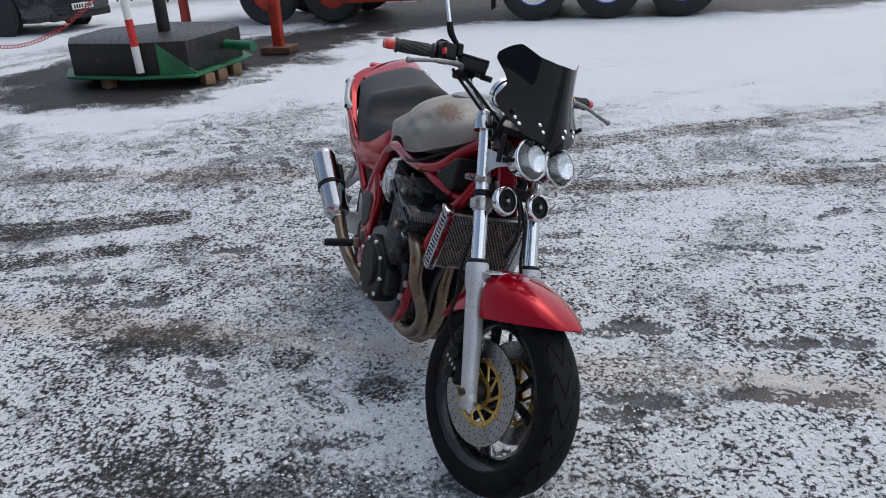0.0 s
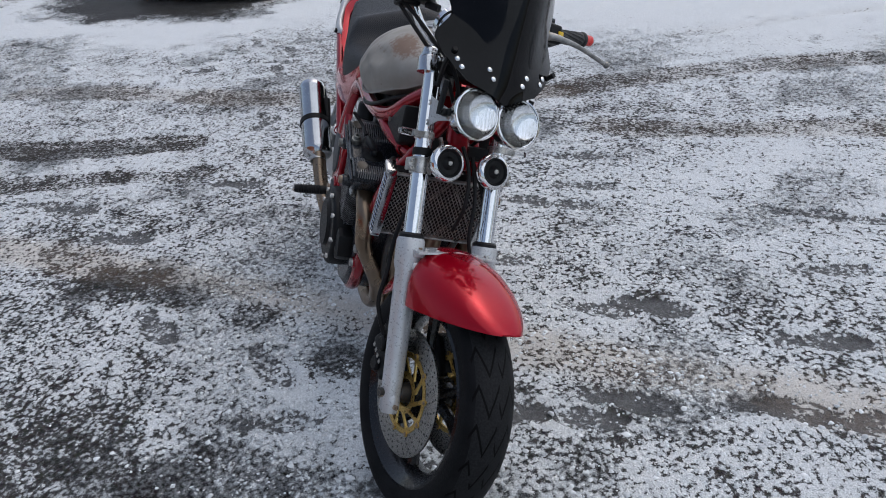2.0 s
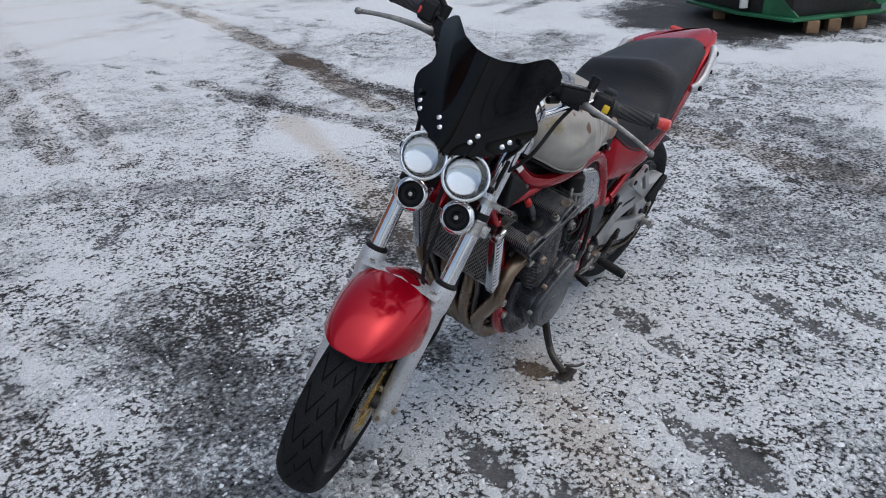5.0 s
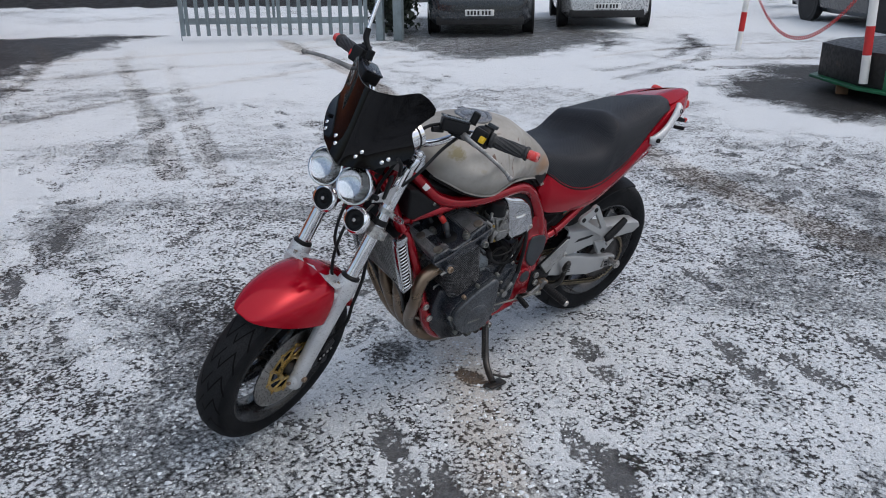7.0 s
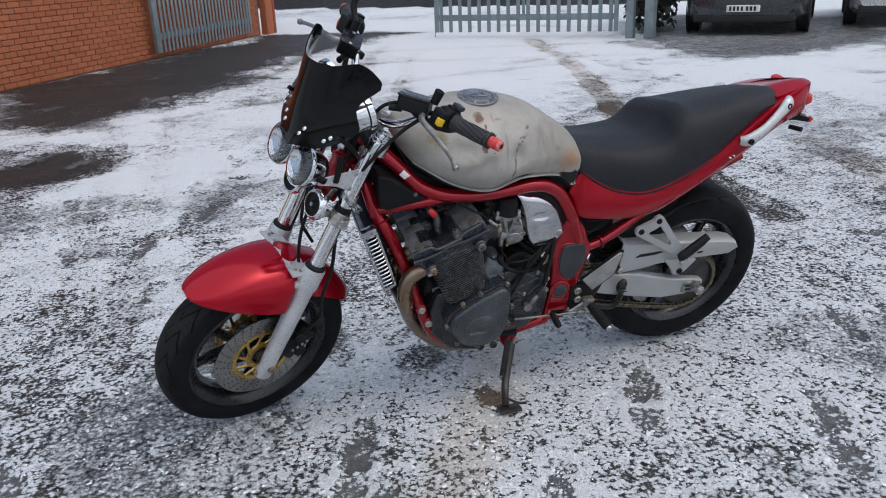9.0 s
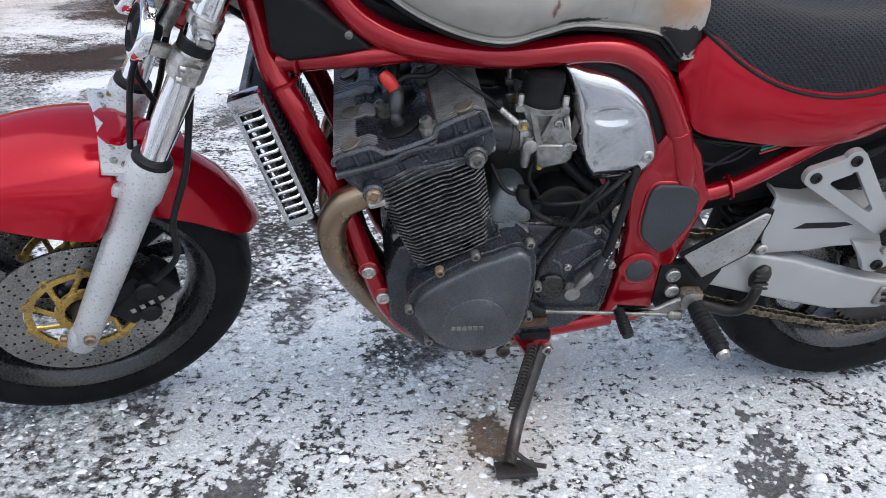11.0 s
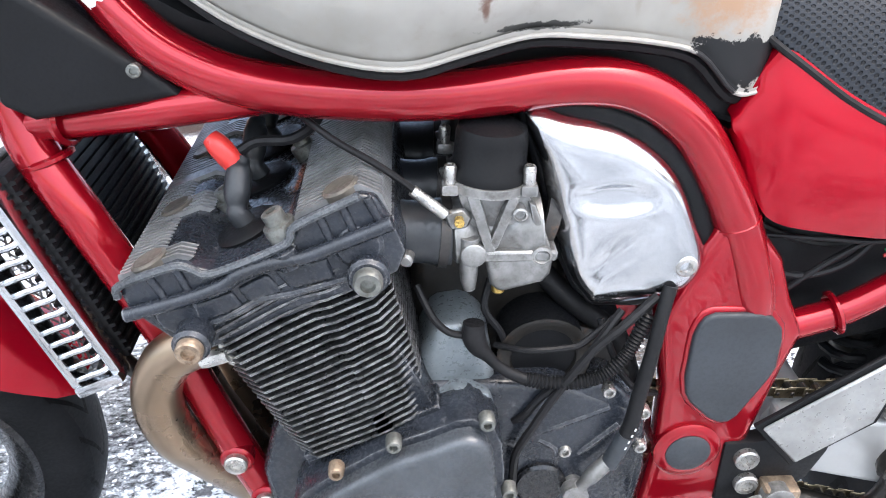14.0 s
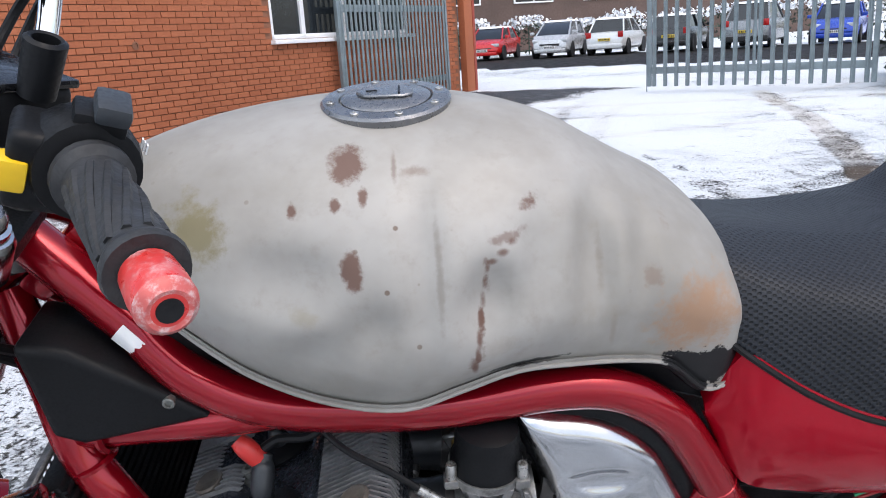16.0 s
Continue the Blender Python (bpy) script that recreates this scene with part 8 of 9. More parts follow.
# carburettors, intake stubs and air box
for v in (0.128, 0.045, -0.045, -0.128):
    stub = sweep(bmesh.new(), [(0.800, v, 0.700, 0.030), (0.782, v, 0.694, 0.0265), (0.760, v, 0.692, 0.0265), (0.748, v, 0.692, 0.0285), (0.736, v, 0.692, 0.0285)], 0.025, 20, 3)
    stub_ob = bike_part("intake_rubber", stub, PLUG_CAP, "black rubber intake stub")
    part("stub_nipple", lathe(bmesh.new(), [(0.006, 0.0), (0.006, 0.010), (0.004, 0.012), (0, 0.012)], (0.772, v + 0.024, 0.684), (0.2, 1, 0), 12), CAST, stub_ob)
    band = lathe(bmesh.new(), [(0.0288, -0.004), (0.0305, -0.004), (0.0305, 0.004), (0.0288, 0.004)], (0.742, v, 0.692), (1, 0, 0.08), 22, closed=True)
    bike_part("hose_clip", band, DARK_STEEL, "dark oily hose clip")
    barrel = lathe(bmesh.new(), [(0.024, 0.0), (0.0275, 0.003), (0.0275, 0.012), (0.0235, 0.018), (0.0235, 0.050), (0.029, 0.060), (0.029, 0.075), (0.020, 0.075)], (0.736, v, 0.692), (-1, 0, 0.08), 24)
    carb = bike_part("carburettor", barrel, CAST, "bare alloy carburettor with a black vacuum cap")
    part("carb_body", prism([(0.735, 0.742), (0.676, 0.742), (0.669, 0.716), (0.661, 0.700), (0.656, 0.682), (0.702, 0.680), (0.712, 0.690), (0.726, 0.716)], v - 0.022, v + 0.020, 0.005, 2), CAST, carb)
    part("float_bowl", prism([(0.710, 0.684), (0.704, 0.654), (0.696, 0.646), (0.660, 0.656), (0.654, 0.664), (0.652, 0.684)], v - 0.024, v + 0.028, 0.007, 3), CAST, carb)
    part("bowl_flange", prism([(0.713, 0.688), (0.711, 0.678), (0.650, 0.678), (0.650, 0.688)], v - 0.026, v + 0.030, 0.002, 1), CAST, carb)
    part("carb_rib", prism([(0.726, 0.738), (0.716, 0.740), (0.700, 0.686), (0.709, 0.686)], v + 0.018, v + 0.029, 0.003, 2), CAST, carb)
    part("carb_rib", prism([(0.692, 0.738), (0.683, 0.736), (0.700, 0.688), (0.707, 0.694)], v + 0.018, v + 0.029, 0.003, 2), CAST, carb)
    part("carb_rib", prism([(0.676, 0.730), (0.670, 0.728), (0.655, 0.688), (0.666, 0.688)], v + 0.014, v + 0.026, 0.003, 2), CAST, carb)
    for x, z, r in ((0.683, 0.722, 0.0062), (0.663, 0.684, 0.0085)):
        part("drilling_boss", lathe(bmesh.new(), [(r, -0.006), (r, 0.003), (r * 0.75, 0.004), (r * 0.6, 0.001), (0, 0.001)], (x, v + 0.028, z), (0, 1, 0), 14), CAST, carb)
    part("pilot_housing", sweep(bmesh.new(), [(0.722, v + 0.024, 0.700, 0.008), (0.722, v + 0.024, 0.664, 0.0075), (0.721, v + 0.024, 0.650, 0.005)], 0.008, 12, 3), CAST, carb)
    part("pilot_cap", lathe(bmesh.new(), [(0.0105, -0.012), (0.0105, 0.004), (0.0085, 0.0055), (0.0, 0.0055)], (0.719, v + 0.028, 0.686), (0, 1, 0), 20), CAST, carb)
    part("vacuum_cap", lathe(bmesh.new(), [(0.0, -0.004), (0.0325, -0.004), (0.0325, 0.004), (0.0295, 0.008), (0.0290, 0.030), (0.0270, 0.038), (0.018, 0.0415), (0.0, 0.042)], (0.706, v, 0.748), (-0.05, 0, 1), 28), BLACK, carb, "round black vacuum cap")
    part("cap_flange", lathe(bmesh.new(), [(0.0, -0.010), (0.0345, -0.010), (0.0345, -0.002), (0.0, -0.002)], (0.706, v, 0.747), (-0.05, 0, 1), 28), CAST, carb)
    for x, y in ((0.676, 0.020), (0.738, 0.016)):
        part("cap_ear", box(bmesh.new(), (x, v + y, 0.740), (0.014, 0.014, 0.010), None, 0.003), CAST, carb)
        part("cap_screw", lathe(bmesh.new(), [(0.0052, 0.0), (0.0052, 0.016), (0.004, 0.018), (0.0025, 0.018), (0.002, 0.014), (0, 0.014)], (x, v + y, 0.742), (0, 0, 1), 12), ZINC, carb)
    part("drain_screw", lathe(bmesh.new(), [(0.006, 0.0), (0.006, 0.008), (0.004, 0.010), (0, 0.010)], (0.695, v + 0.010, 0.647), (0, 0, -1), 10), GOLD, carb)
    part("throttle_link", prism([(0.744, 0.722), (0.728, 0.726), (0.720, 0.718), (0.724, 0.708), (0.738, 0.706)], v + 0.020, v + 0.026, 0.002, 1), CAST, carb, "alloy throttle linkage")
    part("link_pin", lathe(bmesh.new(), [(0.004, 0.0), (0.004, 0.006), (0, 0.006)], (0.731, v + 0.026, 0.716), (0, 1, 0), 10), GOLD, carb)
box_bm = prism([(0.684, 0.806), (0.605, 0.798), (0.556, 0.770), (0.520, 0.722), (0.502, 0.675), (0.502, 0.640), (0.528, 0.614), (0.605, 0.608), (0.640, 0.655), (0.662, 0.73)], -0.118, 0.124, 0.010, 3, 2)
airbox = bike_part("air_box", box_bm, BLACK, "black air box with chromed side covers")
COVER_LINE = [(0.678, 0.796), (0.640, 0.792), (0.594, 0.779), (0.552, 0.745), (0.525, 0.695), (0.513, 0.660), (0.518, 0.637), (0.538, 0.622), (0.602, 0.613), (0.618, 0.624), (0.634, 0.650), (0.646, 0.686), (0.662, 0.745)]
line = spline(COVER_LINE, 12, True)
mid = np.array((0.598, 0.708))
for side in (1, -1):
    rings = [[(q[0], side * y, q[1]) for q in line] for y in (0.110, 0.124)]
    for k in range(48):
        scale = 1.0 - (k / 47) * 0.97
        crown = 0.1455 - 0.016 * scale ** 11 - 0.006 * scale ** 2
        ring = []
        for q in line:
            p = mid + (q - mid) * scale
            dish = 0.0062 * math.exp(-((((p[0] - 0.603) / 0.031) ** 2 + ((p[1] - 0.727) / 0.0125) ** 2) ** 2)) - 0.0012 * math.exp(-(((p[0] - 0.604) / 0.045) ** 2 + ((p[1] - 0.720) / 0.026) ** 2))
            fold = 0.0026 * math.exp(-((p[0] - 0.580 - (0.697 - p[1]) * 0.85) / 0.013) ** 2) * math.exp(-((p[1] - 0.668) / 0.030) ** 2)
            ring.append((p[0], side * (crown - (dish + fold) * (1 - scale ** 12)), p[1]))
        rings.append(ring)
    part("chrome_cover", loft(bmesh.new(), rings), WORN_CHROME, airbox, "scuffed chrome air box cover with a pressed oval dish", sharp=60)
    part("cover_screw", bolt(bmesh.new(), (0.535, 0.1385 * side, 0.661), (0, side, 0), 0.0100, 0.005, 20), ZINC, airbox)
    rim = sweep(bmesh.new(), [(0.672, 0.122 * side, 0.806), (0.605, 0.122 * side, 0.802), (0.550, 0.122 * side, 0.772), (0.513, 0.122 * side, 0.724), (0.497, 0.122 * side, 0.675)], 0.007, 8, 5)
    part("edge_trim", rim, SOFT, airbox)
bike_part("air_duct", lathe(bmesh.new(), [(0.030, -0.006), (0.036, -0.006), (0.036, 0.006), (0.030, 0.006)], (0.655, 0.105, 0.696), (1, 0, 0.28), 26, closed=True), DARK_STEEL, "tarnished air funnel ring")

# starter, tubes and wires behind the barrels
starter = bmesh.new()
join(starter, prism([(0.760, 0.510), (0.762, 0.575), (0.750, 0.602), (0.722, 0.606), (0.702, 0.590), (0.694, 0.550), (0.694, 0.510)], 0.02, 0.142, 0.012, 3))
join(starter, prism([(0.766, 0.506), (0.762, 0.532), (0.728, 0.548), (0.700, 0.540), (0.690, 0.506)], 0.02, 0.158, 0.006, 2))
bike_part("starter_cover", starter, STARTER, "grey cast starter cover behind the cylinders")
motor = sweep(bmesh.new(), [(0.649, 0.128, 0.560, 0.041), (0.649, -0.1, 0.560, 0.041)], 0.041, 24, 2)
bike_part("breather_drum", motor, BLACK, "oily black drum behind the engine")
wires = [  # points, thickness
    ([(0.690, 0.158, 0.386), (0.678, 0.162, 0.404), (0.675, 0.162, 0.437), (0.673, 0.162, 0.471), (0.660, 0.162, 0.501), (0.644, 0.161, 0.533), (0.626, 0.160, 0.564), (0.608, 0.158, 0.590), (0.585, 0.154, 0.610), (0.555, 0.140, 0.630)], 0.0042),
    ([(0.676, 0.150, 0.500), (0.666, 0.154, 0.511), (0.652, 0.155, 0.533), (0.625, 0.155, 0.560), (0.603, 0.154, 0.599), (0.586, 0.145, 0.620)], 0.0038),
    ([(0.694, 0.130, 0.574), (0.667, 0.150, 0.582), (0.632, 0.150, 0.584), (0.617, 0.149, 0.589), (0.590, 0.140, 0.609)], 0.0030),
    ([(0.695, 0.120, 0.560), (0.690, 0.140, 0.530), (0.684, 0.146, 0.510), (0.676, 0.148, 0.500)], 0.0026),
    ([(0.600, 0.130, 0.600), (0.590, 0.140, 0.575), (0.576, 0.140, 0.545), (0.556, 0.136, 0.520), (0.535, 0.125, 0.508)], 0.0032),
    ([(0.470, 0.09, 0.68), (0.40, 0.095, 0.655), (0.33, 0.09, 0.66), (0.28, 0.085, 0.69)], 0.0036),
    ([(0.460, 0.10, 0.645), (0.42, 0.11, 0.630), (0.37, 0.105, 0.640), (0.33, 0.095, 0.68)], 0.0036),
    ([(0.440, 0.11, 0.60), (0.405, 0.112, 0.635), (0.365, 0.11, 0.662), (0.30, 0.10, 0.685)], 0.0030),
    ([(0.455, 0.10, 0.668), (0.40, 0.118, 0.672), (0.35, 0.116, 0.668), (0.29, 0.10, 0.675)], 0.0024)]
for line, thick in wires:
    bike_part("wiring", sweep(bmesh.new(), line, thick, 8, 6), SOFT, "black wiring")
lead_boot = sweep(bmesh.new(), [(0.716, 0.148, 0.612, 0.0095), (0.716, 0.150, 0.600, 0.0105), (0.712, 0.152, 0.590, 0.0095), (0.704, 0.154, 0.581, 0.0060), (0.695, 0.155, 0.571, 0.0050), (0.683, 0.156, 0.562, 0.0052), (0.668, 0.157, 0.555, 0.0056)], 0.008, 12, 5)
bike_part("starter_lead", lead_boot, SOFT, "black starter lead in a rubber boot")
curve = spline([(0.669, 0.157, 0.5555), (0.645, 0.158, 0.551), (0.618, 0.158, 0.552), (0.598, 0.156, 0.557), (0.581, 0.152, 0.572), (0.571, 0.148, 0.590), (0.561, 0.142, 0.613)], 7)
rings = spline([tuple(q) for q in curve], 2)
conduit = sweep(bmesh.new(), [(*q, 0.0070 if k % 2 else 0.0054) for k, q in enumerate(rings)], 0.007, 12, 1)
bike_part("conduit", conduit, SOFT, "ribbed black wiring conduit")
clutch_hose = sweep(bmesh.new(), [(0.583, 0.166, 0.459, 0.0068), (0.577, 0.166, 0.478, 0.0072), (0.569, 0.165, 0.505, 0.0074), (0.564, 0.162, 0.543, 0.0070), (0.558, 0.158, 0.579, 0.0066), (0.552, 0.150, 0.614, 0.0064), (0.545, 0.140, 0.640, 0.0064)], 0.008, 12, 5)
hose_ob = bike_part("clutch_hose", clutch_hose, SOFT, "black clutch hose with a crimped end")
part("hose_sleeve", sweep(bmesh.new(), [(0.584, 0.166, 0.456, 0.0082), (0.578, 0.166, 0.475, 0.0086), (0.572, 0.166, 0.494, 0.0084)], 0.008, 12, 3), RUBBER_GREY, hose_ob)
marks = bmesh.new()
for k in range(4):
    box(marks, Vector((0.5735 - 0.0022 * k, 0.1742, 0.484 + 0.0075 * k)), (0.0013, 0.0006, 0.0030), pose(0, 0, 0, 0, -18))
part("hose_marks", marks, WHITE_STICKER, hose_ob)
for tone, off in (((0.30, 0.02, 0.02), 0.0), ((0.02, 0.25, 0.10), 0.006), ((0.02, 0.08, 0.30), 0.012)):
    wire = sweep(bmesh.new(), [(0.345, 0.115, 0.652 + off), (0.310, 0.112, 0.664 + off), (0.27, 0.10, 0.684 + off)], 0.0018, 6, 4)
    bike_part("coloured_wire", wire, surface("wire_sheath", tone, 0.5, 0, 0.1), "thin coloured wire")
choke = sweep(bmesh.new(), [(0.872, 0.10, 0.800, 0.003), (0.83, 0.140, 0.782, 0.003), (0.79, 0.150, 0.760, 0.003), (0.755, 0.156, 0.734, 0.003), (0.742, 0.156, 0.722, 0.003)], 0.003, 8, 5)
cable_ob = bike_part("throttle_cable", choke, SOFT, "black control cable")
part("ferrule", sweep(bmesh.new(), [(0.768, 0.154, 0.743, 0.0048), (0.742, 0.156, 0.722, 0.0048)], 0.0045, 10, 2), ZINC, cable_ob)
coil = box(bmesh.new(), (0.93, 0.02, 0.845), (0.14, 0.10, 0.05), pose(0, 0, 0, 0, 20), 0.008)
bike_part("ignition_coils", coil, BLACK, "black ignition coils under the tank")
relay = box(bmesh.new(), (0.735, 0.085, 0.798), (0.05, 0.04, 0.024), None, 0.006)
bike_part("fuel_tap", relay, BLACK, "black fuel tap under the tank")
# Black filler added between tank and frame, keeping that gap dark.
tray = prism([(0.985, 0.900), (0.93, 0.868), (0.86, 0.845), (0.76, 0.832), (0.66, 0.850), (0.56, 0.846), (0.495, 0.800), (0.495, 0.770), (0.60, 0.806), (0.80, 0.808), (0.92, 0.822), (0.98, 0.860)], -0.098, 0.098, 0.006, 1)
bike_part("tank_tray", tray, BLACK, "added black block that darkens the gap under the tank")

# exhaust
for v, spread in ((0.150, 0.052), (0.052, 0.020), (-0.052, -0.020), (-0.150, -0.052)):
    pipe = sweep(bmesh.new(), [(0.918, v, 0.612, 0.0205), (0.948, v, 0.602, 0.0215), (0.982, v, 0.580, 0.0220), (0.998, v * 0.985, 0.540, 0.0220), (0.992, v * 0.93, 0.485, 0.0215), (0.975, v * 0.74, 0.425, 0.0210),
                               (0.945, v * 0.50, 0.350, 0.0205), (0.89, spread * 1.1, 0.272, 0.0205), (0.82, spread * 1.1, 0.226, 0.0205), (0.72, spread, 0.205, 0.0205)], 0.021, 18, 6)
    pipe_ob = bike_part("exhaust_header", pipe, PIPE, "heat-browned steel exhaust header pipe")
    ring = bmesh.new()
    lathe(ring, [(0.021, 0.0), (0.031, 0.0), (0.031, 0.010), (0.021, 0.010)], (0.916, v, 0.613), (1, 0, -0.32), 22, closed=True)
    for off in (1, -1):
        bolt(ring, (0.925, v + 0.030 * off, 0.608), (1, 0, -0.32), 0.007, 0.020, 8)
    part("port_flange", ring, ZINC, pipe_ob)
collector = sweep(bmesh.new(), [(0.74, 0.0, 0.205, 0.055), (0.66, 0.0, 0.200, 0.048), (0.58, -0.03, 0.200, 0.036), (0.45, -0.10, 0.215, 0.026), (0.33, -0.15, 0.262, 0.025), (0.24, -0.172, 0.318, 0.025), (0.17, -0.186, 0.388, 0.026)], 0.04, 20, 6)
bike_part("exhaust_collector", collector, PIPE, "browned exhaust collector and link pipe")
SIL_A, SIL_B = Vector((0.175, -0.186, 0.372)), Vector((-0.115, -0.205, 0.552))
can = bmesh.new()
way = (SIL_B - SIL_A)
lathe(can, [(0.0, 0.0), (0.030, 0.0), (0.036, 0.006), (0.052, 0.020), (0.0535, 0.026), (0.0535, way.length - 0.03), (0.0550, way.length - 0.028), (0.0550, way.length - 0.012), (0.050, way.length), (0.026, way.length + 0.006), (0.024, way.length - 0.03), (0.0, way.length - 0.03)], SIL_A, way, 36)
silencer = bike_part("silencer", can, WORN_CHROME, "polished round steel silencer")
strap = lathe(bmesh.new(), [(0.0538, -0.010), (0.0575, -0.010), (0.0575, 0.010), (0.0538, 0.010)], SIL_A + way * 0.46, way, 32, closed=True)
part("silencer_strap", strap, BLACK, silencer, "black silencer strap")
collar = lathe(bmesh.new(), [(0.0266, -0.012), (0.030, -0.012), (0.030, 0.012), (0.0266, 0.012)], SIL_A - way * 0.02, way, 24, closed=True)
part("pipe_clamp", collar, ZINC, silencer)

# oil cooler with side guards and mesh
COOL_LOW, COOL_HIGH = Vector((1.052, 0, 0.560)), Vector((1.112, 0, 0.742))
up = (COOL_HIGH - COOL_LOW).normalized()
ahead = Vector((up.z, 0, -up.x))
COOL = Matrix(((ahead.x, 0, up.x, COOL_LOW.x), (0, 1, 0, 0), (ahead.z, 0, up.z, COOL_LOW.z), (0, 0, 0, 1)))
tall = (COOL_HIGH - COOL_LOW).length
cooler_core = bmesh.new()
box(cooler_core, (-0.020, 0, tall / 2), (0.026, 0.250, tall), None, 0.003)
cooler = bike_part("oil_cooler", cooler_core, BLACK, "black oil cooler behind a steel mesh", m=COOL)
for k in range(20):
    part("cooler_fin", box(bmesh.new(), (-0.020, 0, 0.008 + k * (tall - 0.016) / 19), (0.034, 0.250, 0.0035)), BLACK, cooler)
mesh_bm = bmesh.new()
cells = 26
for k in range(-13, cells + 13):
    for slope in (1, -1):
        y0 = -0.125 + 0.25 * k / cells
        y1 = y0 + slope * tall * 0.62
        lo, hi = 0.0, 1.0
        pts = []
        for f in np.linspace(0, 1, 25):
            y = y0 + (y1 - y0) * f
            if -0.127 <= y <= 0.127:
                pts.append((y, f * tall))
        if len(pts) > 1:
            (ya, za), (yb, zb) = pts[0], pts[-1]
            sweep(mesh_bm, [(0.004 + 0.001 * slope, ya, za), (0.004 + 0.001 * slope, yb, zb)], 0.0011, 4, 1)
part("mesh_guard", mesh_bm, CAST, cooler, "expanded steel mesh guard")
edge_bm = bmesh.new()
for z in (0.0, tall):
    box(edge_bm, (0.002, 0, z), (0.012, 0.256, 0.006), None, 0.002, 1)
part("mesh_edge", edge_bm, CAST, cooler)
for side in (1, -1):
    g = bmesh.new()
    bars = []
    for u in (-0.026, 0.010):
        box(g, (u, 0.136 * side, tall / 2), (0.008, 0.022, tall), None, 0.003)
    for k in range(14):
        z = 0.008 + k * (tall - 0.016) / 13
        bars.append([(0.010, 0.138 * side, z - 0.003), (0.004, 0.146 * side, z), (-0.008, 0.148 * side, z + 0.001), (-0.020, 0.146 * side, z), (-0.026, 0.138 * side, z + 0.003)])
    box(g, (-0.008, 0.140 * side, tall + 0.006), (0.044, 0.026, 0.022), None, 0.006)
    box(g, (-0.008, 0.138 * side, -0.004), (0.042, 0.024, 0.012), None, 0.004)
    guard_ob = part("slotted_side_guard", g, WORN_CHROME, cooler, "slotted chrome cooler side guard")
    for line in bars:
        part("guard_bar", sweep(bmesh.new(), line, 0.0030, 8, 3), WORN_CHROME, guard_ob)
for v in (0.09, -0.09):
    lines = sweep(bmesh.new(), [(1.055, v, 0.565), (1.035, v, 0.53), (1.0, v * 0.9, 0.47), (0.95, v * 0.7, 0.36), (0.88, v * 0.6, 0.30)], 0.008, 10, 5)
    bike_part("oil_line", lines, DARK_STEEL, "dark oil pipe under the cooler")

# rear face of the cylinders, breather pipes, cable runs and added dark blocks in the gap behind them
bike_part("breather_pipe", sweep(bmesh.new(), [(0.700, 0.06, 0.62), (0.66, 0.08, 0.63), (0.62, 0.10, 0.60), (0.575, 0.10, 0.56), (0.55, 0.09, 0.50)], 0.011, 12, 5), SOFT, "thick black breather pipe")
for line in ([(0.765, 0.13, 0.640), (0.752, 0.146, 0.618), (0.738, 0.150, 0.604), (0.720, 0.148, 0.598)], [(0.700, 0.120, 0.640), (0.705, 0.130, 0.615), (0.690, 0.132, 0.590), (0.680, 0.126, 0.560)]):
    bike_part("drain_tube", sweep(bmesh.new(), line, 0.0034, 8, 5), SOFT, "thin black drain tube")
# Filler block, added only so that the gap looks dark.
bike_part("crankcase_breather", prism([(0.768, 0.560), (0.770, 0.660), (0.730, 0.672), (0.640, 0.660), (0.620, 0.610), (0.640, 0.560)], -0.12, 0.085, 0.014, 3), GREASE, "added black block that darkens the see-through gap behind the cylinders")
# Dark gearbox top, added to close the same see-through gap.
bike_part("gearbox_top", prism([(0.700, 0.560), (0.640, 0.585), (0.560, 0.560), (0.545, 0.505), (0.700, 0.500)], -0.09, 0.105, 0.012, 2), DARK_STEEL, "oily black gearbox top")
bike_part("drum_rim", lathe(bmesh.new(), [(0.030, 0.0), (0.040, 0.002), (0.044, 0.006), (0.040, 0.007), (0.031, 0.004)], (0.649, 0.128, 0.560), (0, 1, 0), 28, closed=True), GREASE, "oily dark rim of the black drum")
for k in range(5):
    part("cover_scuff", box(bmesh.new(), (0.640 - 0.016 * k, 0.1475, 0.505 - 0.004 * (k % 3)), (0.010, 0.002, 0.016), pose(0, 0, 0, 0, -35), 0.0008, 1), ENGINE, sprocket_cover_ob)

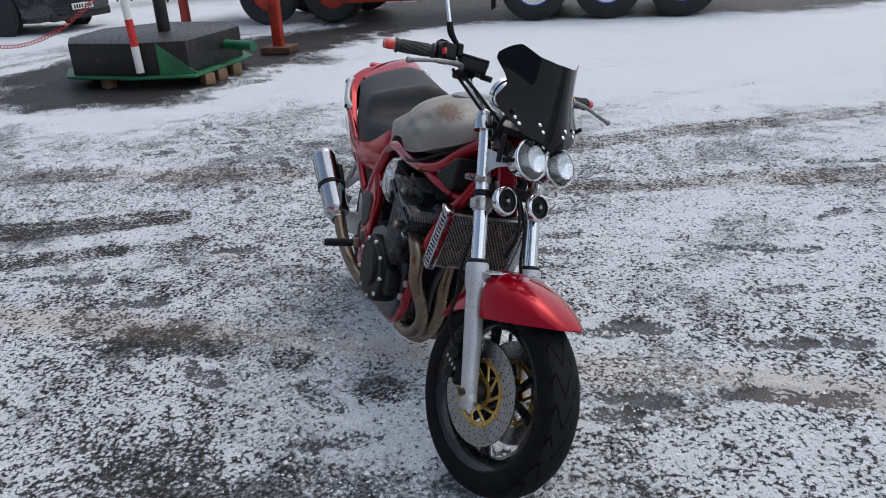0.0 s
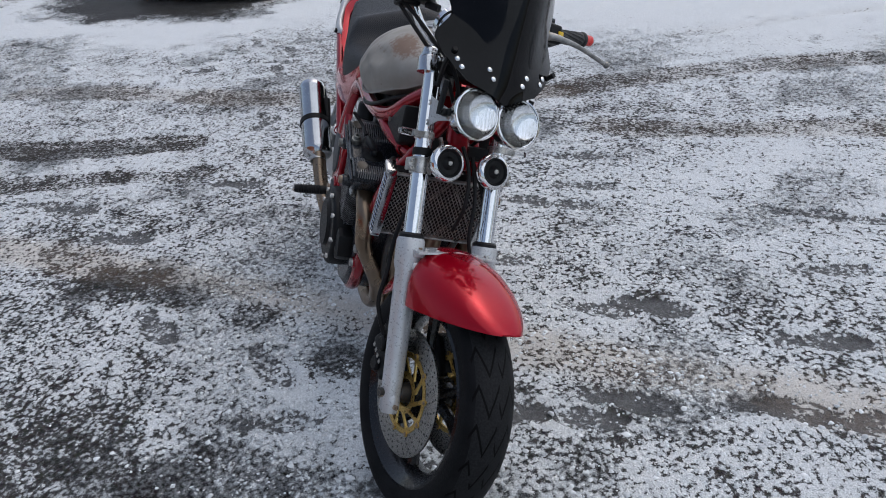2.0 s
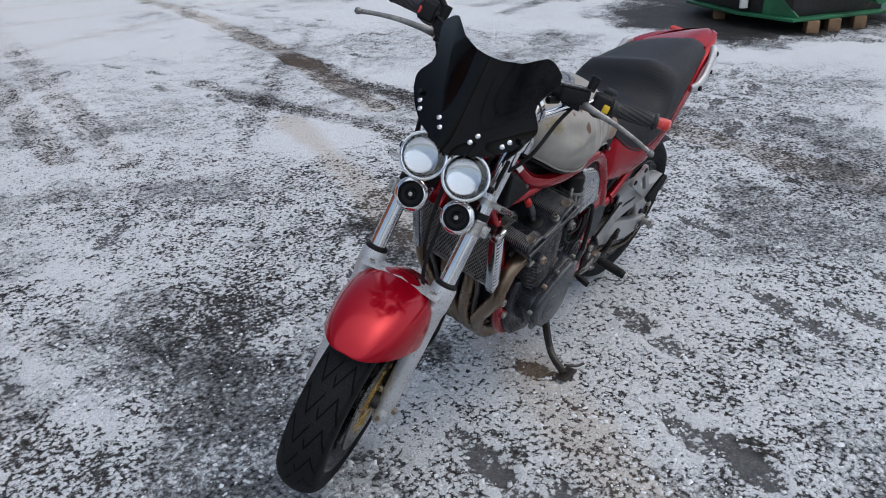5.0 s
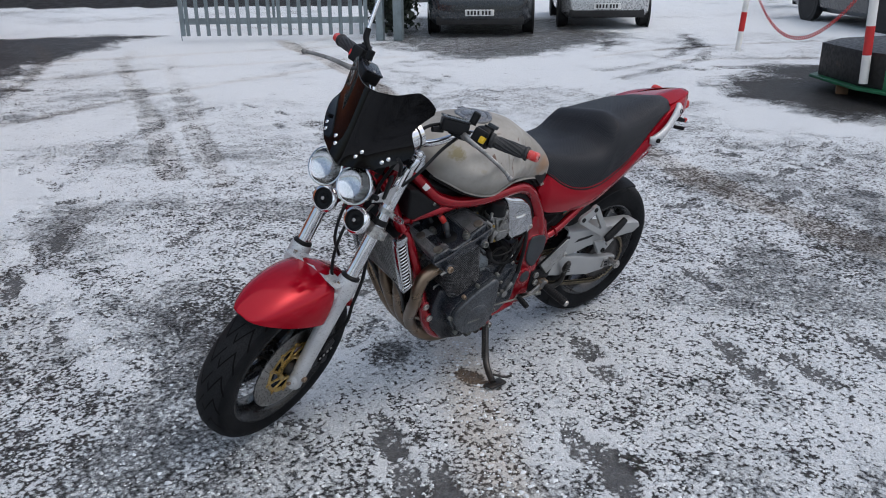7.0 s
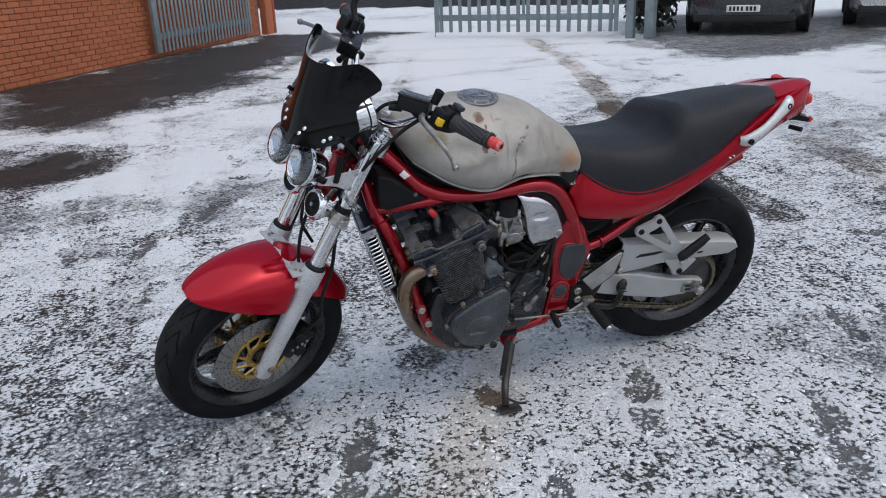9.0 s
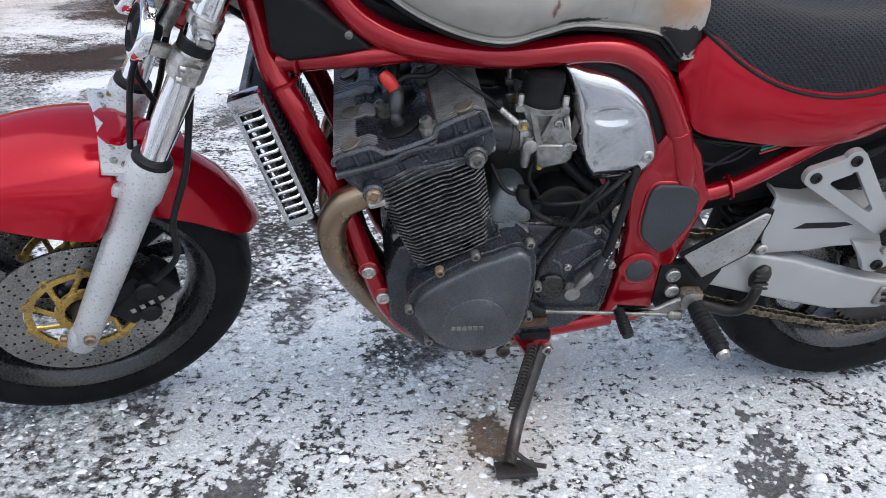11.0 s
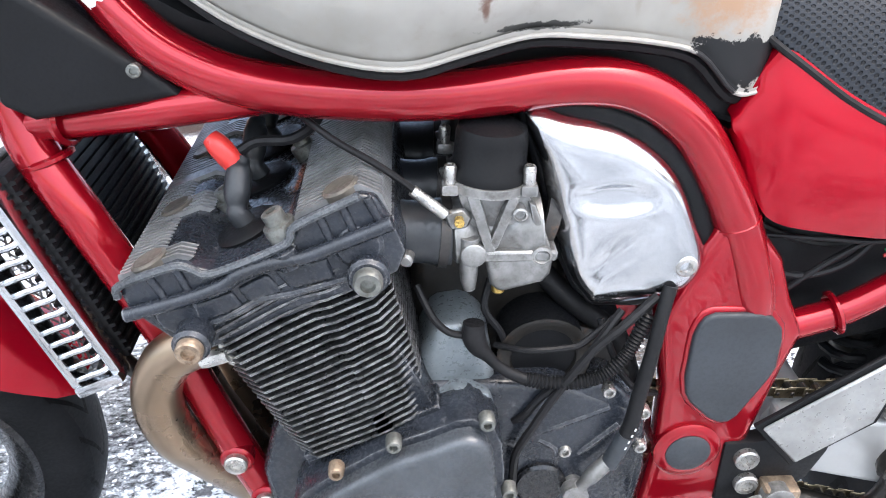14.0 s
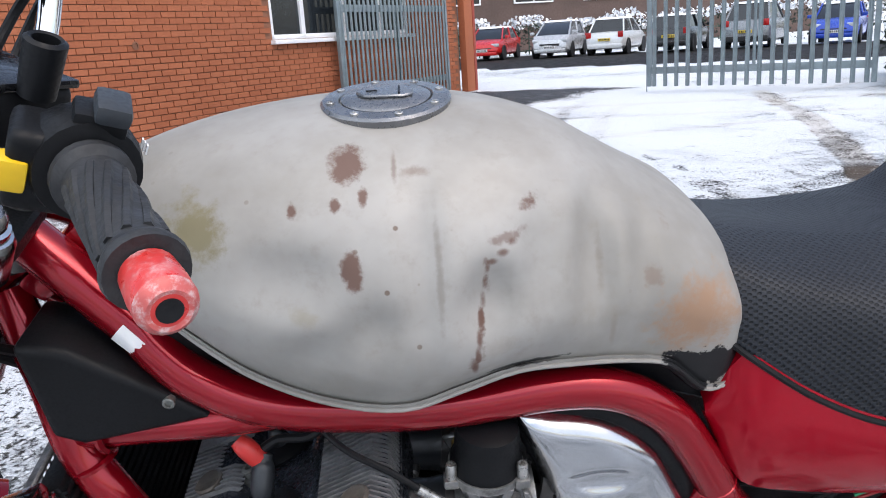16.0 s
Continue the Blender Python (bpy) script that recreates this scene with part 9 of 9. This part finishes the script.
# ---- rear end, rests, stands ----
ARM = [(0.385, 0.432), (0.300, 0.420), (0.250, 0.412), (0.180, 0.397), (0.110, 0.374), (0.030, 0.350), (-0.051, 0.337), (-0.086, 0.326), (-0.090, 0.310), (-0.022, 0.275), (0.075, 0.276),
       (0.205, 0.309), (0.358, 0.353), (0.385, 0.360)]
swing = bike_part("swingarm", sweep(bmesh.new(), [(0.36, -0.10, 0.40), (0.36, 0.10, 0.40)], 0.035, 16, 2), SWING, "pale silver alloy swingarm")
for side in (1, -1):
    part("arm_beam", prism(ARM, 0.092 * side, 0.125 * side, 0.007, 3), SWING, swing, "flat-sided pale silver swingarm beam")
    lug = prism([(0.100, 0.446), (-0.030, 0.428), (0.008, 0.386), (0.028, 0.372), (0.052, 0.376), (0.062, 0.398)], 0.112 * side, 0.132 * side, 0.005, 2)
    part("arm_lug", lug, SWING, swing)
    part("lug_bolt", bolt(bmesh.new(), (0.032, 0.132 * side, 0.392), (0, side, 0), 0.011, 0.006), SOFT, swing)
    part("chain_adjuster", box(bmesh.new(), (-0.040, 0.1265 * side, 0.306), (0.070, 0.008, 0.044), pose(0, 0, 0, 0, -8), 0.003, 1), CAST, swing, "alloy chain adjuster block")
    # Two black strips on the block take the place of slots in shade.
    for x, z in ((-0.022, 0.316), (-0.026, 0.300)):
        part("adjuster_slot", box(bmesh.new(), (x, 0.1308 * side, z), (0.020, 0.002, 0.008), pose(0, 0, 0, 0, -8)), SOFT, swing)
    nut = lathe(bmesh.new(), [(0.015, 0.0), (0.015, 0.012), (0.010, 0.014), (0, 0.014)], (-0.050, 0.129 * side, 0.309), (0, side, 0), 6)
    part("spindle_nut", nut, ZINC, swing)
GUARD = [(0.268, 0.537), (0.252, 0.526), (0.160, 0.514), (-0.009, 0.494), (-0.149, 0.475), (-0.188, 0.462), (-0.198, 0.446), (-0.165, 0.425), (-0.038, 0.429), (0.060, 0.431), (0.125, 0.429), (0.180, 0.420), (0.250, 0.417),
         (0.266, 0.446), (0.270, 0.500)]
guard_bm = prism(GUARD, 0.116, 0.122, 0.002, 2)
chain_guard = bike_part("chain_guard", guard_bm, SWING, "pale silver chain guard")
lip = loft(bmesh.new(), [[(x, 0.060, z + 0.004), (x, 0.112, z + 0.006), (x, 0.121, z), (x, 0.119, z - 0.004), (x, 0.060, z)] for x, z in GUARD[:6]])
part("guard_lip", lip, SWING, chain_guard)
# Black strips laid on the guard stand in for the shade inside slots.
part("guard_slot", prism([(0.215, 0.470), (0.196, 0.482), (0.120, 0.482), (0.105, 0.476), (0.140, 0.470)], 0.1200, 0.1226), SOFT, chain_guard, "long black strip standing in for a slot's shade")
part("guard_slot", prism([(-0.030, 0.452), (-0.050, 0.455), (-0.058, 0.448), (-0.035, 0.445)], 0.1200, 0.1226), SOFT, chain_guard)
part("guard_bolt", bolt(bmesh.new(), (0.262, 0.123, 0.428), (0, 1, 0), 0.011, 0.006), ZINC, chain_guard)
links, plates = bmesh.new(), bmesh.new()
loop = [(0.545, 0.455), (0.585, 0.435), (0.590, 0.405), (0.560, 0.378), (0.50, 0.352), (0.30, 0.282), (0.10, 0.228), (-0.02, 0.205), (-0.09, 0.220), (-0.135, 0.270), (-0.142, 0.330), (-0.115, 0.385), (-0.06, 0.418), (0.02, 0.422), (0.20, 0.435), (0.40, 0.448)]
path = [np.array(q) for q in spline(loop, 14, True)]
lengths = np.cumsum([0] + [float(np.linalg.norm(b - a)) for a, b in zip(path, path[1:] + path[:1])])
total = lengths[-1]
count = int(total / 0.0159) // 2 * 2
spots = []
for k in range(count):
    d = total * k / count
    i = min(int(np.searchsorted(lengths, d, "right")) - 1, len(path) - 1)
    f = (d - lengths[i]) / max(1e-9, lengths[i + 1] - lengths[i])
    spots.append(path[i] * (1 - f) + path[(i + 1) % len(path)] * f)
for k in range(count):
    a, b = spots[k], spots[(k + 1) % count]
    mid, way = (a + b) / 2, b - a
    turn = -math.degrees(math.atan2(way[1], way[0]))
    y = 0.0085 if k % 2 else 0.0060
    for off in (y, -y):
        box(plates, (mid[0], 0.080 + off, mid[1]), (0.0225, 0.0018, 0.013), pose(0, 0, 0, 0, turn), 0.004, 1)
    lathe(links, [(0.0048, -0.0055), (0.0048, 0.0055)], (a[0], 0.080, a[1]), (0, 1, 0), 8)
    lathe(links, [(0.0026, 0.0098), (0.0020, 0.0108)], (a[0], 0.080, a[1]), (0, 1, 0), 6)
chain = bike_part("drive_chain", plates, CHAIN, "oily gold and black drive chain")
STEERED.add(chain)
part("roller_strand", links, DARK_STEEL, chain, kind="stuff")
shock = bmesh.new()
coil = [(0.245 + 0.030 * math.cos(a), 0.030 * math.sin(a), 0.40 + 0.013 * a / math.pi / 2 * 1.6) for a in np.linspace(0, 2 * math.pi * 9, 110)]
sweep(shock, coil, 0.006, 8, 1)
shock_ob = bike_part("rear_shock", shock, BLACK, "black rear shock spring")
part("damper_body", sweep(bmesh.new(), [(0.245, 0, 0.36), (0.245, 0, 0.62)], 0.018, 14, 2), DARK_STEEL, shock_ob)
inner_guard = bmesh.new()
rows = []
for a in np.linspace(radians(58), radians(102), 12):
    r = 0.338
    rows.append([(REAR_AXLE[0] + r * math.cos(a), y, REAR_AXLE[2] + r * math.sin(a) - 0.25 * max(0, abs(y) - 0.06)) for y in np.linspace(-0.098, 0.098, 9)] + [(REAR_AXLE[0] + (r + 0.004) * math.cos(a), y, REAR_AXLE[2] + (r + 0.004) * math.sin(a) - 0.25 * max(0, abs(y) - 0.06)) for y in np.linspace(0.098, -0.098, 9)])
loft(inner_guard, rows)
bike_part("rear_mudguard", inner_guard, BLACK, "black plastic rear inner mudguard")

for side in (1, -1):
    # pillion hanger: a three-armed alloy casting with a hole in the middle
    tri = [(0.226, 0.588), (0.167, 0.620), (0.064, 0.486)]
    y = 0.136 * side
    heart = np.mean(np.array(tri), axis=0)
    outer, inner = [], []
    for corner, centre in enumerate(np.array(tri)):
        facing = math.atan2(centre[1] - heart[1], centre[0] - heart[0])
        for k in range(8):
            a = facing + radians(62) * (k / 3.5 - 1) * (-1 if corner < 3 else 1)
            outer.append(centre + 0.019 * np.array((math.cos(a), math.sin(a))))
            inner.append(heart + (centre - heart) * 0.52 + 0.006 * np.array((math.cos(a), math.sin(a))))
    spin = sorted(range(24), key=lambda k: math.atan2(outer[k][1] - heart[1], outer[k][0] - heart[0]))
    outer, inner = [outer[k] for k in spin], [inner[k] for k in spin]
    cast = bmesh.new()
    loops = [[cast.verts.new((q[0], y + d * side, q[1])) for q in ring] for ring, d in ((outer, -0.006), (outer, 0.006), (inner, 0.007), (inner, -0.006))]
    for a, b in zip(loops, loops[1:] + loops[:1]):
        for k in range(24):
            cast.faces.new((a[k], a[(k + 1) % 24], b[(k + 1) % 24], b[k]))
    bevelled(cast, 0.002, 2, 40)
    hanger_ob = bike_part("pillion_hanger", cast, SWING, "silver cast three-cornered pillion footrest hanger")
    bolts(hanger_ob, [(q[0], y + 0.005 * side, q[1]) for q in tri[:2]], (0, side, 0), 0.010, 0.005, SOFT, "hanger_bolt")
    peg = sweep(bmesh.new(), [(0.062, y + 0.012 * side, 0.462, 0.012), (0.050, y + 0.016 * side, 0.470, 0.017), (0.000, y + 0.018 * side, 0.512, 0.0175), (-0.030, y + 0.018 * side, 0.538, 0.014)], 0.012, 12, 4, flat=0.8)
    peg_ob = bike_part("pillion_footrest", peg, SOFT, "folded black rubber pillion footrest")
    for k in range(8):
        rib = box(bmesh.new(), (0.040 - 0.0075 * k, y + 0.029 * side, 0.468 + 0.0075 * k), (0.012, 0.005, 0.003), pose(0, 0, 0, 0, -45), 0.001, 1)
        part("peg_rib", rib, SOFT, peg_ob)
    part("peg_bolt", bolt(bmesh.new(), (0.052, y + 0.024 * side, 0.448), (0, side, 0), 0.010, 0.006), ZINC, peg_ob)
    # rider's rest
    bracket = prism([(0.460, 0.450), (0.425, 0.452), (0.375, 0.470), (0.350, 0.440), (0.365, 0.400), (0.395, 0.368), (0.440, 0.345), (0.458, 0.372)], 0.118 * side, 0.138 * side, 0.005, 2)
    bracket_ob = bike_part("footrest_bracket", bracket, BLACK, "black footrest bracket")
    bolts(bracket_ob, [(x, 0.139 * side, z) for x, z in ((0.436, 0.432), (0.430, 0.398))], (0, side, 0), 0.0125, 0.007, ZINC, "bracket_bolt")
    heel = prism([(0.412, 0.431), (0.290, 0.519), (0.279, 0.516), (0.281, 0.497), (0.296, 0.434), (0.368, 0.381)], 0.139 * side, 0.144 * side, 0.002, 1)
    heel_edge = prism([(0.420, 0.432), (0.291, 0.527), (0.274, 0.523), (0.275, 0.497), (0.290, 0.430), (0.369, 0.373)], 0.134 * side, 0.1395 * side, 0.001, 1)
    part("heel_plate", heel, HEEL, bracket_ob, "scuffed pale alloy heel plate")
    part("plate_backing", heel_edge, BLACK, bracket_ob)
    rest = sweep(bmesh.new(), [(0.392, 0.150 * side, 0.384, 0.013), (0.390, 0.178 * side, 0.380, 0.0150), (0.384, 0.225 * side, 0.374, 0.0150), (0.378, 0.262 * side, 0.368, 0.0135)], 0.014, 14, 4)
    rest_ribs = []
    for k in range(9):
        f = k / 8
        rest_ribs.append(lathe(bmesh.new(), [(0.0148, -0.0018), (0.0168, 0.0), (0.0148, 0.0018)], (0.390 - 0.010 * f, (0.182 + 0.068 * side * side * f) * side, 0.380 - 0.009 * f), (-0.1, side, -0.1), 14))
    rest_ob = bike_part("footrest", rest, SOFT, "ribbed black rubber footrest")
    for rib in rest_ribs:
        part("rubber_rib", rib, SOFT, rest_ob)
    mount = bmesh.new()
    box(mount, (0.398, 0.148 * side, 0.388), (0.036, 0.026, 0.034), None, 0.005)
    part("footrest_mount", mount, BOLT_RUST, rest_ob)
    part("footrest_tip", lathe(bmesh.new(), [(0.0, 0.0), (0.012, 0.0), (0.010, 0.006), (0, 0.007)], (0.378, 0.262 * side, 0.368), (-0.1, side, -0.1), 14), ZINC, rest_ob)
shifter = bmesh.new()
join(shifter, prism([(0.525, 0.372), (0.530, 0.363), (0.455, 0.372), (0.425, 0.391), (0.398, 0.398), (0.390, 0.388), (0.408, 0.372), (0.440, 0.358), (0.520, 0.353)], 0.150, 0.158, 0.002, 1))
lathe(shifter, [(0.016, -0.006), (0.016, 0.008), (0.010, 0.011), (0, 0.011)], (0.402, 0.154, 0.392), (0, 1, 0), 18)
shifter_ob = bike_part("gear_lever", shifter, CAST, "bare alloy gear lever with a rubber toe peg")
toe = sweep(bmesh.new(), [(0.521, 0.156, 0.370, 0.0085), (0.519, 0.178, 0.364, 0.0100), (0.516, 0.205, 0.356, 0.0095)], 0.009, 12, 3)
toe_ob = part("toe_peg", toe, SOFT, shifter_ob, "ribbed black rubber toe peg")
for k in range(6):
    part("rubber_rib", lathe(bmesh.new(), [(0.0095, -0.0015), (0.0112, 0.0), (0.0095, 0.0015)], (0.5195 - 0.0005 * k, 0.172 + 0.005 * k, 0.366 - 0.0016 * k), (0, 1, -0.3), 12), SOFT, toe_ob)
rod = sweep(bmesh.new(), [(0.655, 0.158, 0.372), (0.42, 0.158, 0.358)], 0.0037, 10, 2)
lathe(rod, [(0.009, -0.02), (0.009, 0.0), (0.006, 0.004)], (0.43, 0.158, 0.359), (1, 0, 0.06), 10)
part("linkage_rod", rod, BOLT_DULL, shifter_ob)
part("rod_end", sweep(bmesh.new(), [(0.678, 0.150, 0.386, 0.011), (0.672, 0.156, 0.376, 0.011), (0.650, 0.158, 0.371, 0.0075)], 0.01, 12, 2), SOFT, shifter_ob)
# centre stand tang behind the rest
tang = sweep(bmesh.new(), [(0.42, 0.09, 0.345, 0.013), (0.343, 0.112, 0.340, 0.012), (0.300, 0.124, 0.336, 0.0115), (0.279, 0.132, 0.354, 0.0105), (0.276, 0.140, 0.392, 0.009), (0.284, 0.147, 0.420, 0.009)], 0.014, 14, 5)
tang_ob = bike_part("centre_stand", tang, GREASE, "greasy black centre stand arm")
pad = bmesh.new()
lathe(pad, [(0.0, -0.007), (0.018, -0.007), (0.021, 0.0), (0.018, 0.007), (0.0, 0.008)], (0, 0, 0), (0, 1, 0), 18)
pad.transform(Matrix.Translation((0.290, 0.154, 0.437)) @ pose(0, 0, 0, -10, -8, 8) @ Matrix.Diagonal((0.8, 1, 1.3, 1)))
for k in range(5):
    box(pad, (0.294 - 0.002 * k, 0.162, 0.456 - 0.0095 * k), (0.028, 0.004, 0.004), pose(0, 0, 0, -10, -8, 8), 0.001, 1)
part("foot_pad", pad, GREASE, tang_ob, "worn greasy foot pad")
# side stand
world_foot = BIKE.inverted() @ Vector((0.712, 0.295, 0.012))
leg = sweep(bmesh.new(), [(0.632, 0.132, 0.215, 0.014), (0.645, 0.152, 0.190, 0.014), (0.684, 0.225, 0.115, 0.0125), (world_foot.x, world_foot.y, world_foot.z, 0.0125)], 0.013, 12, 5)
stand = bike_part("side_stand", leg, DARK_STEEL, "black steel side stand propped out on the ground")
shoe = bmesh.new()
box(shoe, (0, 0, 0), (0.075, 0.040, 0.012), None, 0.004)
shoe.transform(BIKE.inverted() @ Matrix.Translation((0.700, 0.298, 0.004)))
part("stand_foot", shoe, DARK_STEEL, stand)
pry = sweep(bmesh.new(), [(world_foot.x - 0.004, world_foot.y - 0.01, world_foot.z + 0.03), (world_foot.x - 0.03, world_foot.y + 0.02, world_foot.z + 0.03), (world_foot.x - 0.055, world_foot.y + 0.035, world_foot.z + 0.038)], 0.0045, 8, 3)
part("kick_spur", pry, DARK_STEEL, stand)
spring = bmesh.new()
turns = [(0.655 + 0.040 * t + 0.009 * math.cos(a), 0.146 + 0.070 * t, 0.232 - 0.095 * t + 0.009 * math.sin(a)) for a, t in ((2 * math.pi * k / 8, k / 160) for k in range(160))]
sweep(spring, turns, 0.0020, 5, 1)
part("return_spring", spring, DARK_STEEL, stand)
stand_lug = prism([(0.700, 0.326), (0.620, 0.330), (0.622, 0.285), (0.640, 0.250), (0.662, 0.248), (0.688, 0.290)], 0.108, 0.142, 0.004, 1)
lug_ob = bike_part("stand_lug", stand_lug, FRAME_RED, "chipped red side stand lug on the frame")
part("lug_bolt", bolt(bmesh.new(), (0.628, 0.143, 0.272), (0, 1, 0), 0.011, 0.010), ZINC, lug_ob)
part("stand_switch", box(bmesh.new(), (0.656, 0.148, 0.311), (0.052, 0.014, 0.017), None, 0.003), BLACK, lug_ob, "black stand switch")
sump = prism([(0.766, 0.312), (0.720, 0.345), (0.706, 0.338), (0.700, 0.286), (0.712, 0.278), (0.756, 0.280)], 0.12, 0.166, 0.004, 1)
sump_ob = bike_part("mount_plate", sump, SWING, "silver alloy engine mount plate")
bolts(sump_ob, [(x, 0.1665, z) for x, z in ((0.754, 0.292), (0.712, 0.291))], (0, 1, 0), 0.012, 0.006, DARK_STEEL, "plate_bolt")
clips = bmesh.new()
box(clips, (0.885, 0.118, 0.480), (0.030, 0.006, 0.055), pose(0, 0, 0, 0, 15), 0.002, 1)
bike_part("front_engine_plate", clips, CAST, "bare alloy front engine plate")

seal = bmesh.new()
box(seal, (0.664, 0.146, 0.342), (0.050, 0.018, 0.020), pose(0, 0, 0, 0, 8), 0.006)
bike_part("oily_seal", seal, RUST, "rusty oily shaft seal under the sprocket cover")

fit_frame_to_view()

# ---- bricks of the wall: the stretch nearest the gate as pieces, the rest joined ----
BRICK_L, BRICK_H, JOINT = 0.215, 0.065, 0.010
one = bmesh.new()
bmesh.ops.create_cube(one, size=1.0)
one.transform(Matrix.Diagonal((BRICK_L, 0.03, BRICK_H, 1)))
bevelled(one, 0.004, 1)
brick_mesh = bpy.data.meshes.new("brick")
one.to_mesh(brick_mesh)
one.free()
brick_mesh.materials.append(BRICK)
pieces, rest_v, rest_f = 0, [], []
gen = random.Random(12)
for course in range(int(WALL_HEIGHT / (BRICK_H + JOINT))):
    z = 0.02 + BRICK_H / 2 + course * (BRICK_H + JOINT)
    offset = 0.5 * (BRICK_L + JOINT) * (course % 2)
    for k in range(int(wall_length / (BRICK_L + JOINT)) + 1):
        x = offset + BRICK_L / 2 + k * (BRICK_L + JOINT)
        if x + BRICK_L / 2 > wall_length or (WIN_A - BRICK_L / 2 < x < WIN_B + BRICK_L / 2 and WIN_LOW - 0.06 < z < WIN_HIGH):
            continue
        y = -0.010 + gen.uniform(-0.002, 0.002)
        if 3.6 < x < 7.6 and z < 1.25 and pieces < 300:
            ob = new("brick", brick_mesh)
            ob.parent = brick_wall
            ob.matrix_local = pose(x, y, z)
            pieces += 1
        else:
            a, b, c = BRICK_L / 2, 0.015, BRICK_H / 2
            at = len(rest_v)
            rest_v += [(x - a, y + b, z - c), (x + a, y + b, z - c), (x + a, y + b, z + c), (x - a, y + b, z + c), (x - a, y - b, z - c), (x + a, y - b, z - c), (x + a, y - b, z + c), (x - a, y - b, z + c)]
            rest_f += [tuple(at + i for i in q) for q in ((0, 1, 2, 3), (0, 4, 5, 1), (1, 5, 6, 2), (2, 6, 7, 3), (3, 7, 4, 0))]
rest = bpy.data.meshes.new("brickwork")
rest.from_pydata(rest_v, [], rest_f)
rest.materials.append(BRICK)
rest_ob = new("brickwork", rest)
rest_ob.parent = brick_wall
tagged(rest_ob, kind="stuff")
